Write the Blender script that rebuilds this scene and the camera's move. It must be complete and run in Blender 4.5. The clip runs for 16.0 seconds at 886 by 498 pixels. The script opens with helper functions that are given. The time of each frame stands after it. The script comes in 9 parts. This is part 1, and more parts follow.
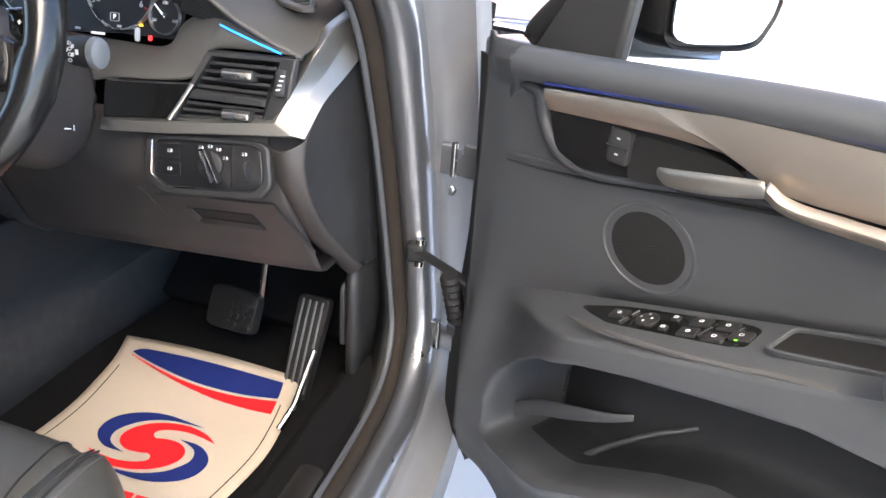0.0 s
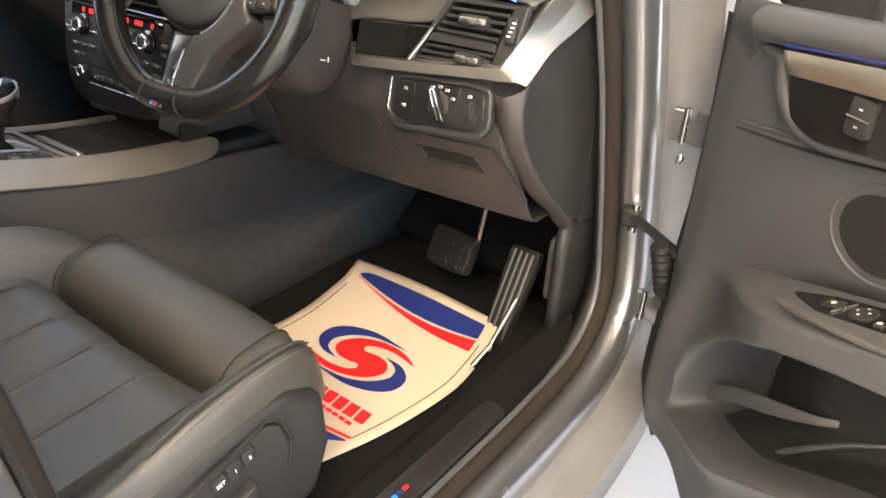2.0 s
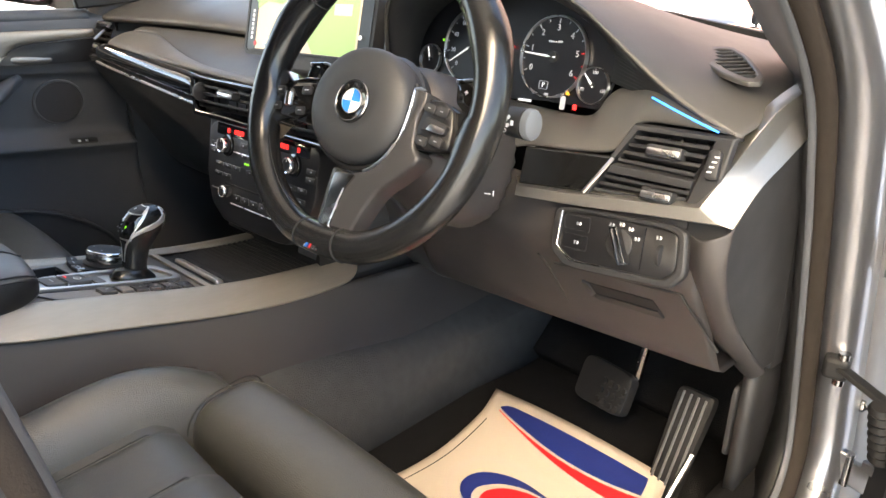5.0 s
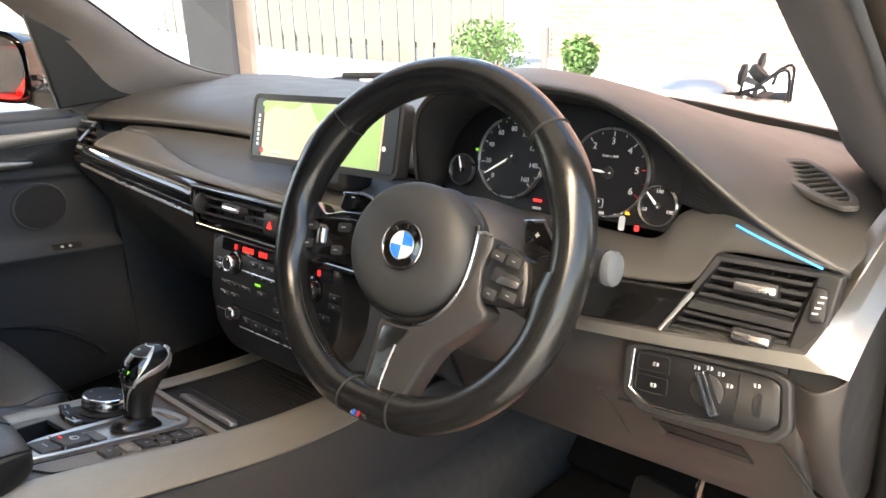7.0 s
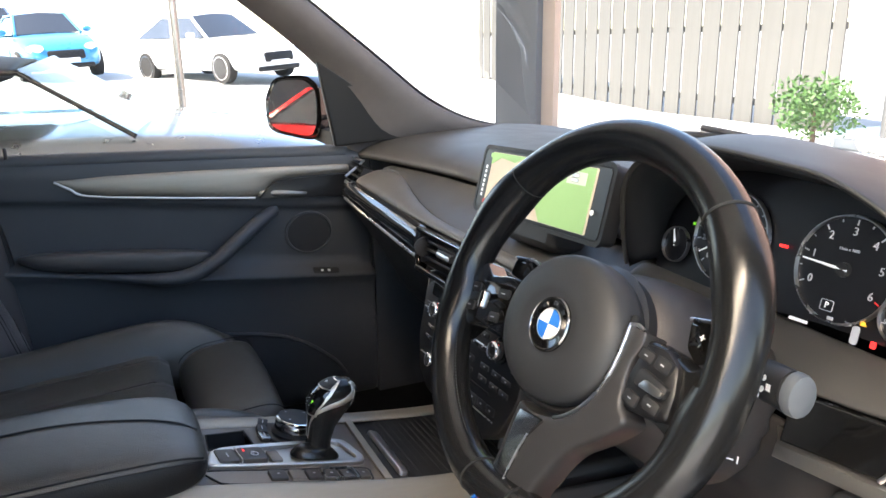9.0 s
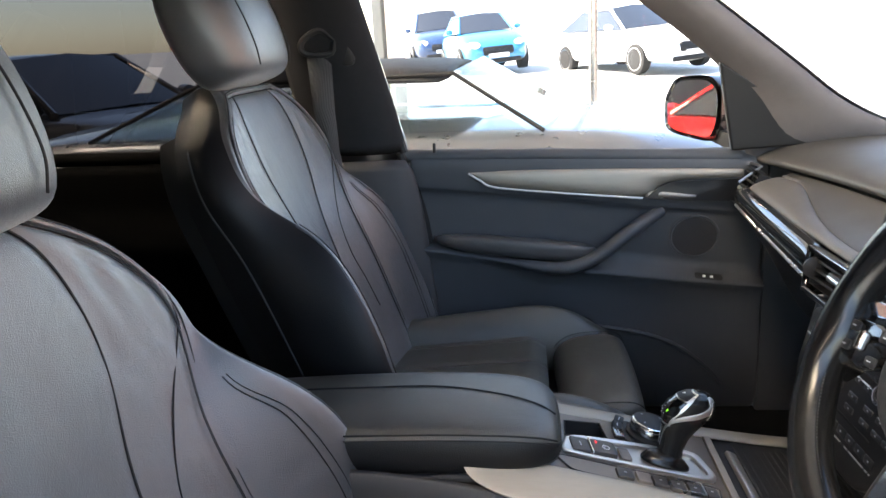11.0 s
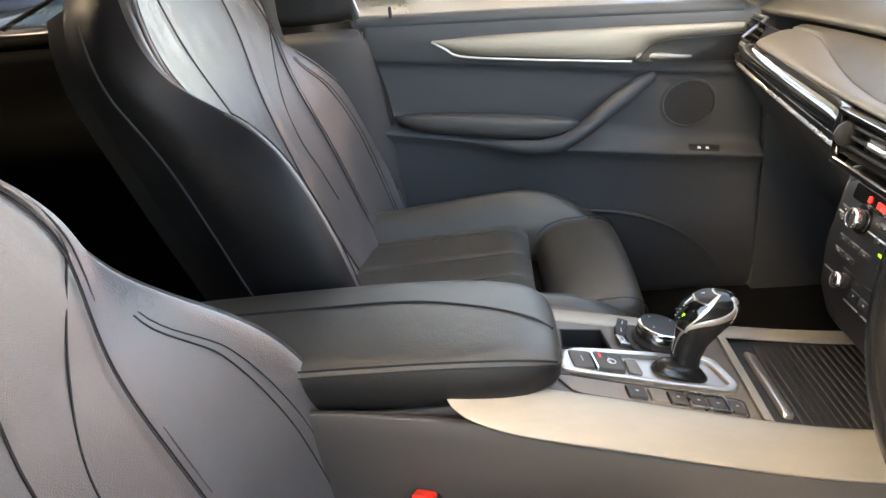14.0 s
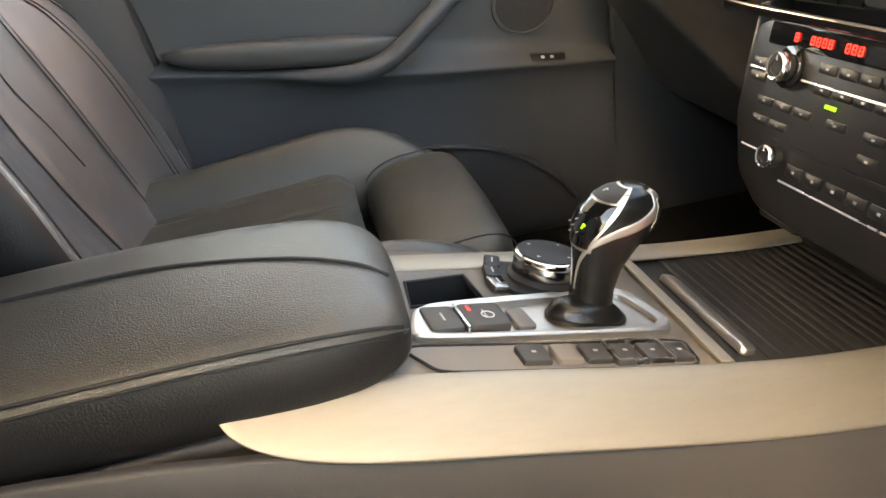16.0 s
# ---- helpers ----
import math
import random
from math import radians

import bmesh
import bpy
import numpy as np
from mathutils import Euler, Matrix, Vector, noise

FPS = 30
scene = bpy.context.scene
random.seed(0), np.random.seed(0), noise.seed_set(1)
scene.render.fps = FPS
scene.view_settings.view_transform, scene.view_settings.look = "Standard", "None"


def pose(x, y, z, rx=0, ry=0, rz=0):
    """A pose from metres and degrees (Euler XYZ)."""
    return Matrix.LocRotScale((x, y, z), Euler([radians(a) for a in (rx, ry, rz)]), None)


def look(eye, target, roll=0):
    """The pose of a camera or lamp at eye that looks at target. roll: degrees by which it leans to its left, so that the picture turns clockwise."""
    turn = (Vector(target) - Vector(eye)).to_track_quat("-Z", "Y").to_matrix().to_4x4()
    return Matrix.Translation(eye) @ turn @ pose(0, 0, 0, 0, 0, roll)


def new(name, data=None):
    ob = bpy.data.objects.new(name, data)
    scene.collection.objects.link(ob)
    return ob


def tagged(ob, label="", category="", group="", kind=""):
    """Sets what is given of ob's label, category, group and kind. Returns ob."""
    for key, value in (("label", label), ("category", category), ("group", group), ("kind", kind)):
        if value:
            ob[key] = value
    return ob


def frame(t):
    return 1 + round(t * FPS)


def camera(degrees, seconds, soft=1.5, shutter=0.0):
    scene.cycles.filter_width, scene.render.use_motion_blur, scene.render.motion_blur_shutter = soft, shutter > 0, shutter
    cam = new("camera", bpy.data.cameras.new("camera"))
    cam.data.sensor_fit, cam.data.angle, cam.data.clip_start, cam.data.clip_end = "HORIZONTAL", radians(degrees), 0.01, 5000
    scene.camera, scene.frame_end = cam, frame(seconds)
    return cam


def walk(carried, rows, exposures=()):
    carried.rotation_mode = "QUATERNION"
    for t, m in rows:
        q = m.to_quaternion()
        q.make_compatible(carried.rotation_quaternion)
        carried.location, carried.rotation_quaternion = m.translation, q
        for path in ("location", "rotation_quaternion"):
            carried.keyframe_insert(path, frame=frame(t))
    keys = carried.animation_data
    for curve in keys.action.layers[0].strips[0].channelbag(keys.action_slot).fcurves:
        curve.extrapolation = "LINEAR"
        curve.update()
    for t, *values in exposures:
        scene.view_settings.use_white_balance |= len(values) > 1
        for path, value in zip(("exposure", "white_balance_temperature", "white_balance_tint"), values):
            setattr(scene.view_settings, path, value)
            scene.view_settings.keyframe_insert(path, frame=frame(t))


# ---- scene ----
cam = camera(61.4, 16.0)
PATH = [
    (0, (1.075, -0.519, 1.245), (0.599, 1.21, 0.359), 4.5),
    (0.5, (1.095, -0.519, 1.238), (0.437, 1.135, 0.328), 4.2),
    (1, (1.107, -0.515, 1.232), (0.311, 1.067, 0.302), 4.0),
    (1.5, (1.114, -0.518, 1.228), (0.195, 0.976, 0.268), 3.4),
    (2, (1.13, -0.523, 1.231), (0.105, 0.882, 0.243), 3.1),
    (2.5, (1.141, -0.528, 1.238), (0.022, 0.805, 0.253), 2.4),
    (3, (1.132, -0.535, 1.246), (-0.071, 0.752, 0.299), 1.4),
    (3.5, (1.104, -0.537, 1.255), (-0.159, 0.735, 0.367), 0.4),
    (3.7, (1.093, -0.531, 1.257), (-0.184, 0.74, 0.389), 0.1),
    (5.8, (0.897, -0.453, 1.243), (-0.388, 0.879, 0.486), -0.1),
    (6, (0.878, -0.45, 1.249), (-0.409, 0.889, 0.508), -0.4),
    (6.5, (0.845, -0.449, 1.277), (-0.441, 0.915, 0.581), -1.2),
    (7, (0.832, -0.441, 1.301), (-0.436, 0.95, 0.626), -1.2),
    (7.5, (0.833, -0.421, 1.307), (-0.442, 0.975, 0.654), -0.2),
    (8, (0.84, -0.38, 1.303), (-0.555, 0.912, 0.683), 0.2),
    (8.5, (0.846, -0.338, 1.301), (-0.732, 0.75, 0.728), 0.1),
    (9, (0.855, -0.309, 1.3), (-0.899, 0.484, 0.76), -0.8),
    (9.5, (0.872, -0.297, 1.302), (-0.996, 0.198, 0.786), -0.8),
    (10, (0.885, -0.288, 1.307), (-1.037, -0.049, 0.807), -0.9),
    (10.2, (0.89, -0.285, 1.311), (-1.043, -0.145, 0.815), -1.4),
    (12.5, (0.876, -0.297, 1.344), (-0.927, -0.862, 0.69), -6.0),
    (13, (0.854, -0.309, 1.328), (-0.939, -0.776, 0.576), -6.9),
    (13.5, (0.79, -0.304, 1.306), (-1.011, -0.627, 0.499), -6.8),
    (14, (0.715, -0.304, 1.286), (-1.094, -0.45, 0.446), -5.6),
    (14.5, (0.634, -0.301, 1.242), (-1.183, -0.262, 0.407), -3.7),
    (15, (0.575, -0.294, 1.193), (-1.236, -0.172, 0.353), -3.9),
    (15.5, (0.522, -0.278, 1.144), (-1.275, -0.114, 0.282), -6.8),
    (16, (0.466, -0.275, 1.104), (-1.299, -0.026, 0.196), -8.4),
]
EXPOSURES = ((0, 2.9, 6300, 10), (1, 2.97, 6900, 10), (2.5, 3.13, 8300, 10), (3.5, 3.19, 8200, 10), (6, 3.30, 7500, 10), (7, 3.04, 7900, 10), (9, 2.71, 7000, 10), (10, 2.68, 7050, 10), (12.5, 3.66, 7900, 10), (13.5, 3.84, 8600, 10), (14.5, 3.97, 9100, 10), (16, 3.95, 10500, 10))
walk(cam, [(t, look(eye, target, roll)) for t, eye, target, roll in PATH], EXPOSURES)

from mathutils import noise

# ---- light ----
world = bpy.data.worlds.new("sky")
scene.world = world
world.use_nodes = True
_wn, _wl = world.node_tree.nodes, world.node_tree.links
_sky = _wn.new("ShaderNodeTexSky")
_sky.sky_type, _sky.sun_disc = "NISHITA", False
_sky.sun_elevation, _sky.sun_rotation = radians(48.7), radians(177)
_wl.new(_sky.outputs[0], _wn["Background"].inputs[0])
_wn["Background"].inputs[1].default_value = 0.15

sun = new("sun", bpy.data.lights.new("sun", "SUN"))
sun.data.energy, sun.data.angle, sun.data.color = 4.2, radians(0.6), (1.0, 0.93, 0.84)
sun.matrix_world = look((0.4, -7.0, 8.0), (0, 0, 0))


# ---- geometry helpers ----
def V(*a):
    return Vector(a)


def spline(pts, n):
    """n points along a smooth curve through pts (Catmull-Rom)."""
    p = [Vector(q) for q in pts]
    p = [p[0] * 2 - p[1]] + p + [p[-1] * 2 - p[-2]]
    out = []
    for i in range(n):
        s = i / (n - 1) * (len(p) - 3)
        k = min(int(s), len(p) - 4)
        t = s - k
        a, b, c, d = p[k:k + 4]
        out.append(0.5 * (2 * b + (c - a) * t + (2 * a - 5 * b + 4 * c - d) * t * t + (3 * b - a - 3 * c + d) * t ** 3))
    return out


def loft(rings, closed=True, cap=True):
    n = len(rings[0])
    verts = [tuple(p) for r in rings for p in r]
    faces = []
    for i in range(len(rings) - 1):
        for j in range(n if closed else n - 1):
            k = (j + 1) % n
            faces.append((i * n + j, i * n + k, (i + 1) * n + k, (i + 1) * n + j))
    if cap and closed:
        faces.append(tuple(range(n))[::-1])
        faces.append(tuple((len(rings) - 1) * n + j for j in range(n)))
    return verts, faces


def sheet(rows):
    return loft(rows, closed=False, cap=False)


def join(*geos):
    verts, faces = [], []
    for v, f in geos:
        o = len(verts)
        verts += list(v)
        faces += [tuple(i + o for i in q) for q in f]
    return verts, faces


def moved(geo, m):
    return [tuple(m @ Vector(p)) for p in geo[0]], geo[1]


def frame_of(o, x, y):
    """A matrix with its origin at o, x along x, y near y, z square to both."""
    x = Vector(x).normalized()
    z = x.cross(Vector(y)).normalized()
    y = z.cross(x)
    m = Matrix((x, y, z)).transposed().to_4x4()
    m.translation = o
    return m


def box(sx, sy, sz, m=None):
    v = [(x * sx / 2, y * sy / 2, z * sz / 2) for z in (-1, 1) for y in (-1, 1) for x in (-1, 1)]
    f = [(0, 2, 3, 1), (4, 5, 7, 6), (0, 1, 5, 4), (2, 6, 7, 3), (0, 4, 6, 2), (1, 3, 7, 5)]
    return moved((v, f), m) if m else (v, f)


def rrect(w, h, r, n=5):
    out = []
    for cx, cy, a0 in ((w / 2 - r, h / 2 - r, 0), (r - w / 2, h / 2 - r, 90), (r - w / 2, r - h / 2, 180), (w / 2 - r, r - h / 2, 270)):
        for i in range(n + 1):
            a = radians(a0 + 90 * i / n)
            out.append((cx + r * math.cos(a), cy + r * math.sin(a)))
    return out


def oval(a, b, n=32):
    return [(a * math.cos(2 * math.pi * i / n), b * math.sin(2 * math.pi * i / n)) for i in range(n)]


def soft_poly(pts, r=0.25, n=4):
    """The outline with its corners rounded: r is the share of each side that a corner takes."""
    out, k = [], len(pts)
    for i in range(k):
        a, b, c = Vector(pts[i - 1]), Vector(pts[i]), Vector(pts[(i + 1) % k])
        p, q = b.lerp(a, r), b.lerp(c, r)
        for j in range(n + 1):
            t = j / n
            out.append((1 - t) ** 2 * p + 2 * t * (1 - t) * b + t * t * q)
    return out


def slab(outline, depth, m=None, edge=0.0, dome=0.0):
    """A plate from a 2D outline (top at z 0, down to -depth), its upper edge rounded by edge, its middle raised by dome."""
    c = sum((Vector((p[0], p[1])) for p in outline), Vector((0, 0))) / len(outline)
    w = max((Vector((p[0], p[1])) - c).length for p in outline)

    def ring(inset, z):
        return [(c.x + (p[0] - c.x) * (1 - inset / w), c.y + (p[1] - c.y) * (1 - inset / w), z) for p in outline]
    rings = [ring(0, -depth), ring(0, -edge)]
    if edge:
        rings += [ring(edge * 0.3, -edge * 0.3), ring(edge, 0)]
    if dome:
        rings += [ring(w * 0.35, dome * 0.6), ring(w * 0.7, dome * 0.93)]
    g = loft(rings)
    return moved(g, m) if m else g


def extrude(pts, off):
    """A solid from a 3D outline and an offset."""
    off = Vector(off)
    return loft([[Vector(p) + off for p in pts], [Vector(p) for p in pts]])


def ring_frame(outer, inner, depth, m=None):
    """A flat frame between two outlines with the same number of points."""
    rings = [[(x, y, -depth) for x, y in outer], [(x, y, 0) for x, y in outer], [(x, y, 0) for x, y in inner], [(x, y, -depth) for x, y in inner]]
    g = loft(rings + [rings[0]], cap=False)
    return moved(g, m) if m else g


def tube(path, r, n=10, cap=True, flat=1.0, up=None):
    """A tube along path; r a number or one per point; flat squeezes it along its second axis."""
    p = [Vector(q) for q in path]
    rr = r if isinstance(r, (list, tuple)) else [r] * len(p)
    rings, side = [], None
    for i, q in enumerate(p):
        d = (p[min(i + 1, len(p) - 1)] - p[max(i - 1, 0)]).normalized()
        if side is None:
            ref = Vector(up) if up else (V(0, 0, 1) if abs(d.z) < 0.9 else V(1, 0, 0))
            side = d.cross(ref).normalized()
        side = (side - d * side.dot(d)).normalized()
        top = side.cross(d)
        rings.append([q + rr[i] * (math.cos(a) * side + flat * math.sin(a) * top) for a in (2 * math.pi * k / n for k in range(n))])
    return loft(rings, cap=cap)


def lathe(profile, n=32, m=None, sx=1.0, sy=1.0):
    rings = [[(r * sx * math.cos(2 * math.pi * k / n), r * sy * math.sin(2 * math.pi * k / n), h) for k in range(n)] for r, h in profile]
    g = loft(rings)
    return moved(g, m) if m else g


def part(name, geo, mat, parent=None, label="", smooth=True, bevel=0.0, sub=0, solid=0.0, angle=40, segs=2):
    me = bpy.data.meshes.new(name)
    me.from_pydata(geo[0], [], geo[1])
    me.validate()
    bm = bmesh.new()
    bm.from_mesh(me)
    bmesh.ops.remove_doubles(bm, verts=bm.verts, dist=1e-6)
    bmesh.ops.recalc_face_normals(bm, faces=bm.faces)
    bm.to_mesh(me)
    bm.free()
    for mt in mat if isinstance(mat, (list, tuple)) else (mat,):
        me.materials.append(mt)
    ob = new(name, me)
    if parent:
        ob.parent = parent
    if solid:
        md = ob.modifiers.new("solid", "SOLIDIFY")
        md.thickness, md.offset = abs(solid), (-1 if solid > 0 else 1)
    if bevel:
        md = ob.modifiers.new("bevel", "BEVEL")
        md.width, md.segments, md.limit_method, md.angle_limit = bevel, segs, "ANGLE", radians(30)
    if sub:
        md = ob.modifiers.new("sub", "SUBSURF")
        md.levels = md.render_levels = sub
    if smooth:
        me.shade_smooth()
        if not sub:
            me.set_sharp_from_angle(angle=radians(angle))
    if label:
        ob["label"] = label
    return ob


def thing(name, label, category, group="", kind="", at=(0, 0, 0)):
    ob = new(name)
    ob.location = at
    ob.empty_display_size = 0.05
    return tagged(ob, label, category, group, kind)


def words(body, size, m, mat, parent, depth=0.0004, name="lettering", align="CENTER"):
    """Raised letters as a mesh, from the built-in font."""
    cu = bpy.data.curves.new(name, "FONT")
    cu.body, cu.size, cu.extrude, cu.align_x, cu.align_y = body, size, depth, align, "CENTER"
    cu.resolution_u = 2
    ob = bpy.data.objects.new(name, cu)
    scene.collection.objects.link(ob)
    bpy.context.view_layer.update()
    me = bpy.data.meshes.new_from_object(ob.evaluated_get(bpy.context.evaluated_depsgraph_get()))
    bpy.data.objects.remove(ob)
    me.transform(m)
    me.materials.clear()
    me.materials.append(mat)
    out = new(name, me)
    out.parent = parent
    return out


# ---- materials ----
def material(name, color, rough=0.5, metal=0.0, coat=0.0, vary=0.12, vscale=8.0, bump=0.0, bscale=300.0, grain="noise",
             emit=0.0, stretch=None, spec=0.5, rvary=0.08, bdist=0.001, sheen=0.0, vary2=0.0):
    mt = bpy.data.materials.new(name)
    mt.use_nodes = True
    nt = mt.node_tree
    nodes, links = nt.nodes, nt.links
    b = nodes["Principled BSDF"]
    b.inputs["Metallic"].default_value = metal
    b.inputs["Coat Weight"].default_value = coat
    b.inputs["Coat Roughness"].default_value = 0.06
    b.inputs["Specular IOR Level"].default_value = spec
    b.inputs["Sheen Weight"].default_value = sheen
    tc = nodes.new("ShaderNodeTexCoord")
    src = tc.outputs["Object"]
    if stretch:
        mp = nodes.new("ShaderNodeMapping")
        mp.inputs["Scale"].default_value = stretch
        links.new(src, mp.inputs[0])
        src = mp.outputs[0]
    n1 = nodes.new("ShaderNodeTexNoise")
    n1.inputs["Scale"].default_value, n1.inputs["Detail"].default_value = vscale, 6
    links.new(src, n1.inputs["Vector"])
    mix = nodes.new("ShaderNodeMix")
    mix.data_type = "RGBA"
    c = Vector(color)
    mix.inputs[6].default_value = (*(c * (1 - vary)), 1)
    mix.inputs[7].default_value = (*(c * (1 + vary)), 1)
    links.new(n1.outputs["Fac"], mix.inputs[0])
    links.new(mix.outputs[2], b.inputs["Base Color"])
    mr = nodes.new("ShaderNodeMapRange")
    mr.inputs["To Min"].default_value, mr.inputs["To Max"].default_value = max(rough - rvary, 0.02), min(rough + rvary, 1)
    n3 = nodes.new("ShaderNodeTexNoise")
    n3.inputs["Scale"].default_value, n3.inputs["Detail"].default_value = vscale * 4.3, 4
    links.new(src, n3.inputs["Vector"])
    links.new(n3.outputs["Fac"], mr.inputs["Value"])
    links.new(mr.outputs[0], b.inputs["Roughness"])
    if bump:
        if grain == "leather":
            t = nodes.new("ShaderNodeTexVoronoi")
            t.inputs["Scale"].default_value = bscale
            h = t.outputs["Distance"]
            w = nodes.new("ShaderNodeTexNoise")
            w.inputs["Scale"].default_value, w.inputs["Detail"].default_value, w.inputs["Distortion"].default_value = 14, 5, 0.8
            links.new(src, w.inputs["Vector"])
            ad = nodes.new("ShaderNodeMath")
            ad.operation = "MULTIPLY_ADD"
            ad.inputs[1].default_value = 0.25
            w2 = nodes.new("ShaderNodeTexNoise")
            w2.inputs["Scale"].default_value, w2.inputs["Detail"].default_value, w2.inputs["Distortion"].default_value = 230, 3, 0.8
            links.new(src, w2.inputs["Vector"])
            wm = nodes.new("ShaderNodeMath")
            wm.operation = "MULTIPLY_ADD"
            wm.inputs[1].default_value = 0.11
            links.new(w2.outputs["Fac"], wm.inputs[0])
            links.new(w.outputs["Fac"], wm.inputs[2])
            links.new(h, ad.inputs[0])
            links.new(wm.outputs[0], ad.inputs[2])
            h = ad.outputs[0]
        elif grain == "weave":
            t = nodes.new("ShaderNodeTexWave")
            t.inputs["Scale"].default_value = bscale
            h = t.outputs["Fac"]
            links.new(src, t.inputs["Vector"])
        else:
            t = nodes.new("ShaderNodeTexNoise")
            t.inputs["Scale"].default_value, t.inputs["Detail"].default_value = bscale, 3
            h = t.outputs["Fac"]
        links.new(src, t.inputs["Vector"])
        bp = nodes.new("ShaderNodeBump")
        bp.inputs["Strength"].default_value, bp.inputs["Distance"].default_value = bump, bdist
        links.new(h, bp.inputs["Height"])
        links.new(bp.outputs[0], b.inputs["Normal"])
    if emit:
        b.inputs["Emission Color"].default_value = (*color, 1)
        b.inputs["Emission Strength"].default_value = emit
    return mt


def glass(name, tint=(1, 1, 1), rough=0.0):
    mt = bpy.data.materials.new(name)
    mt.use_nodes = True
    nodes, links = mt.node_tree.nodes, mt.node_tree.links
    nodes.remove(nodes["Principled BSDF"])
    tr, gl, mx, lw = (nodes.new(k) for k in ("ShaderNodeBsdfTransparent", "ShaderNodeBsdfGlossy", "ShaderNodeMixShader", "ShaderNodeLayerWeight"))
    tr.inputs[0].default_value = (*tint, 1)
    gl.inputs["Roughness"].default_value = rough
    lw.inputs["Blend"].default_value = 0.5
    pw, ad = nodes.new("ShaderNodeMath"), nodes.new("ShaderNodeMath")
    pw.operation, ad.operation = "POWER", "MULTIPLY_ADD"
    pw.inputs[1].default_value, ad.inputs[1].default_value, ad.inputs[2].default_value = 5.0, 0.9, 0.05
    links.new(lw.outputs["Facing"], pw.inputs[0])
    links.new(pw.outputs[0], ad.inputs[0])
    links.new(ad.outputs[0], mx.inputs[0])
    links.new(tr.outputs[0], mx.inputs[1])
    links.new(gl.outputs[0], mx.inputs[2])
    links.new(mx.outputs[0], nodes["Material Output"].inputs[0])
    return mt


M_leather = material("black_leather", (0.044, 0.046, 0.049), 0.38, spec=1.0, coat=1.0, bump=0.6, bscale=900, grain="leather", vary=0.18, vscale=5, bdist=0.0021, rvary=0.07)
lb = M_leather.node_tree.nodes["Principled BSDF"]
lb.inputs["Sheen Weight"].default_value, lb.inputs["Sheen Roughness"].default_value = 0.35, 0.45
lb.inputs["Coat Roughness"].default_value = 0.36
lb.inputs["Coat IOR"].default_value = 1.65
M_leather.node_tree.links.new(lb.inputs["Normal"].links[0].from_socket, lb.inputs["Coat Normal"])
M_cushion = material("cushion_leather", (0.041, 0.039, 0.032), 0.43, spec=0.7, coat=0.5, bump=0.7, bscale=900, grain="leather", vary=0.25, vscale=6, bdist=0.0026, rvary=0.07)
M_cushion.node_tree.nodes["Principled BSDF"].inputs["Coat Roughness"].default_value = 0.36
M_thread = material("pale_thread", (0.11, 0.105, 0.095), 0.6, bump=0.6, bscale=900, grain="weave")
# Near-black copy of the leather; shade on outer sides is in its colour.
M_dim_side = material("shade_black_leather", (0.010, 0.010, 0.011), 0.48, spec=0.35, bump=0.5, bscale=700, grain="leather", vary=0.15, vscale=5, bdist=0.0015)
M_leather_rim = material("smooth_leather", (0.009, 0.009, 0.009), 0.24, bump=0.05, bscale=1300, vary=0.05, vscale=9, bdist=0.0002, rvary=0.012)
M_stitch = material("grey_thread", (0.05, 0.05, 0.052), 0.7, bump=0.6, bscale=900, grain="weave")
M_seam = material("black_seam", (0.012, 0.012, 0.012), 0.75)
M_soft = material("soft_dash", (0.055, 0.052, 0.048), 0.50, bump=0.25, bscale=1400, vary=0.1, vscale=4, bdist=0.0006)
M_tunnel = material("grey_tunnel_carpet", (0.0510, 0.0525, 0.0540), 0.95, bump=0.8, bscale=600, vary=0.25, vscale=50, bdist=0.003, spec=0.15)
M_side = material("console_side_plastic", (0.036, 0.034, 0.034), 0.55, bump=0.3, bscale=1500, vary=0.1, vscale=4, bdist=0.0006)
M_deck = material("console_deck_plastic", (0.165, 0.145, 0.128), 0.52, bump=0.3, bscale=1500, vary=0.1, vscale=4, bdist=0.0006)
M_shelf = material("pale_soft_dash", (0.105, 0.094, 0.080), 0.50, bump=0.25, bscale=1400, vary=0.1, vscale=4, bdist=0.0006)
M_shelf_pad = material("armrest_leather", (0.062, 0.060, 0.060), 0.45, bump=0.4, bscale=800, grain="leather", vary=0.1, vscale=5, bdist=0.0012)
M_lower = material("lower_plastic", (0.035, 0.031, 0.030), 0.55, bump=0.3, bscale=1500, vary=0.1, vscale=4, bdist=0.0006)
M_dark = material("dark_plastic", (0.018, 0.018, 0.019), 0.52, spec=0.4, bump=0.15, bscale=1600, vary=0.1, vscale=6, bdist=0.0004)
M_panel = material("door_plastic", (0.050, 0.0535, 0.060), 0.50, bump=0.3, bscale=1500, vary=0.1, vscale=4, bdist=0.0006)
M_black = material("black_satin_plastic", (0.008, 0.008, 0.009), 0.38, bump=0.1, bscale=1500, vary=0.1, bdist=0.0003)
M_gloss = material("gloss_black", (0.006, 0.006, 0.006), 0.07, coat=0.6, vary=0.05, rvary=0.03)
M_alu = material("brushed_aluminium", (0.38, 0.345, 0.295), 0.60, metal=1.0, vary=0.07, vscale=60, bump=0.12, bscale=260, stretch=(1, 0.04, 1), rvary=0.06, bdist=0.0004)
M_alux = material("brushed_aluminium_across", (0.35, 0.335, 0.31), 0.50, metal=1.0, vary=0.07, vscale=60, bump=0.12, bscale=260, stretch=(0.04, 1, 1), rvary=0.06, bdist=0.0004)
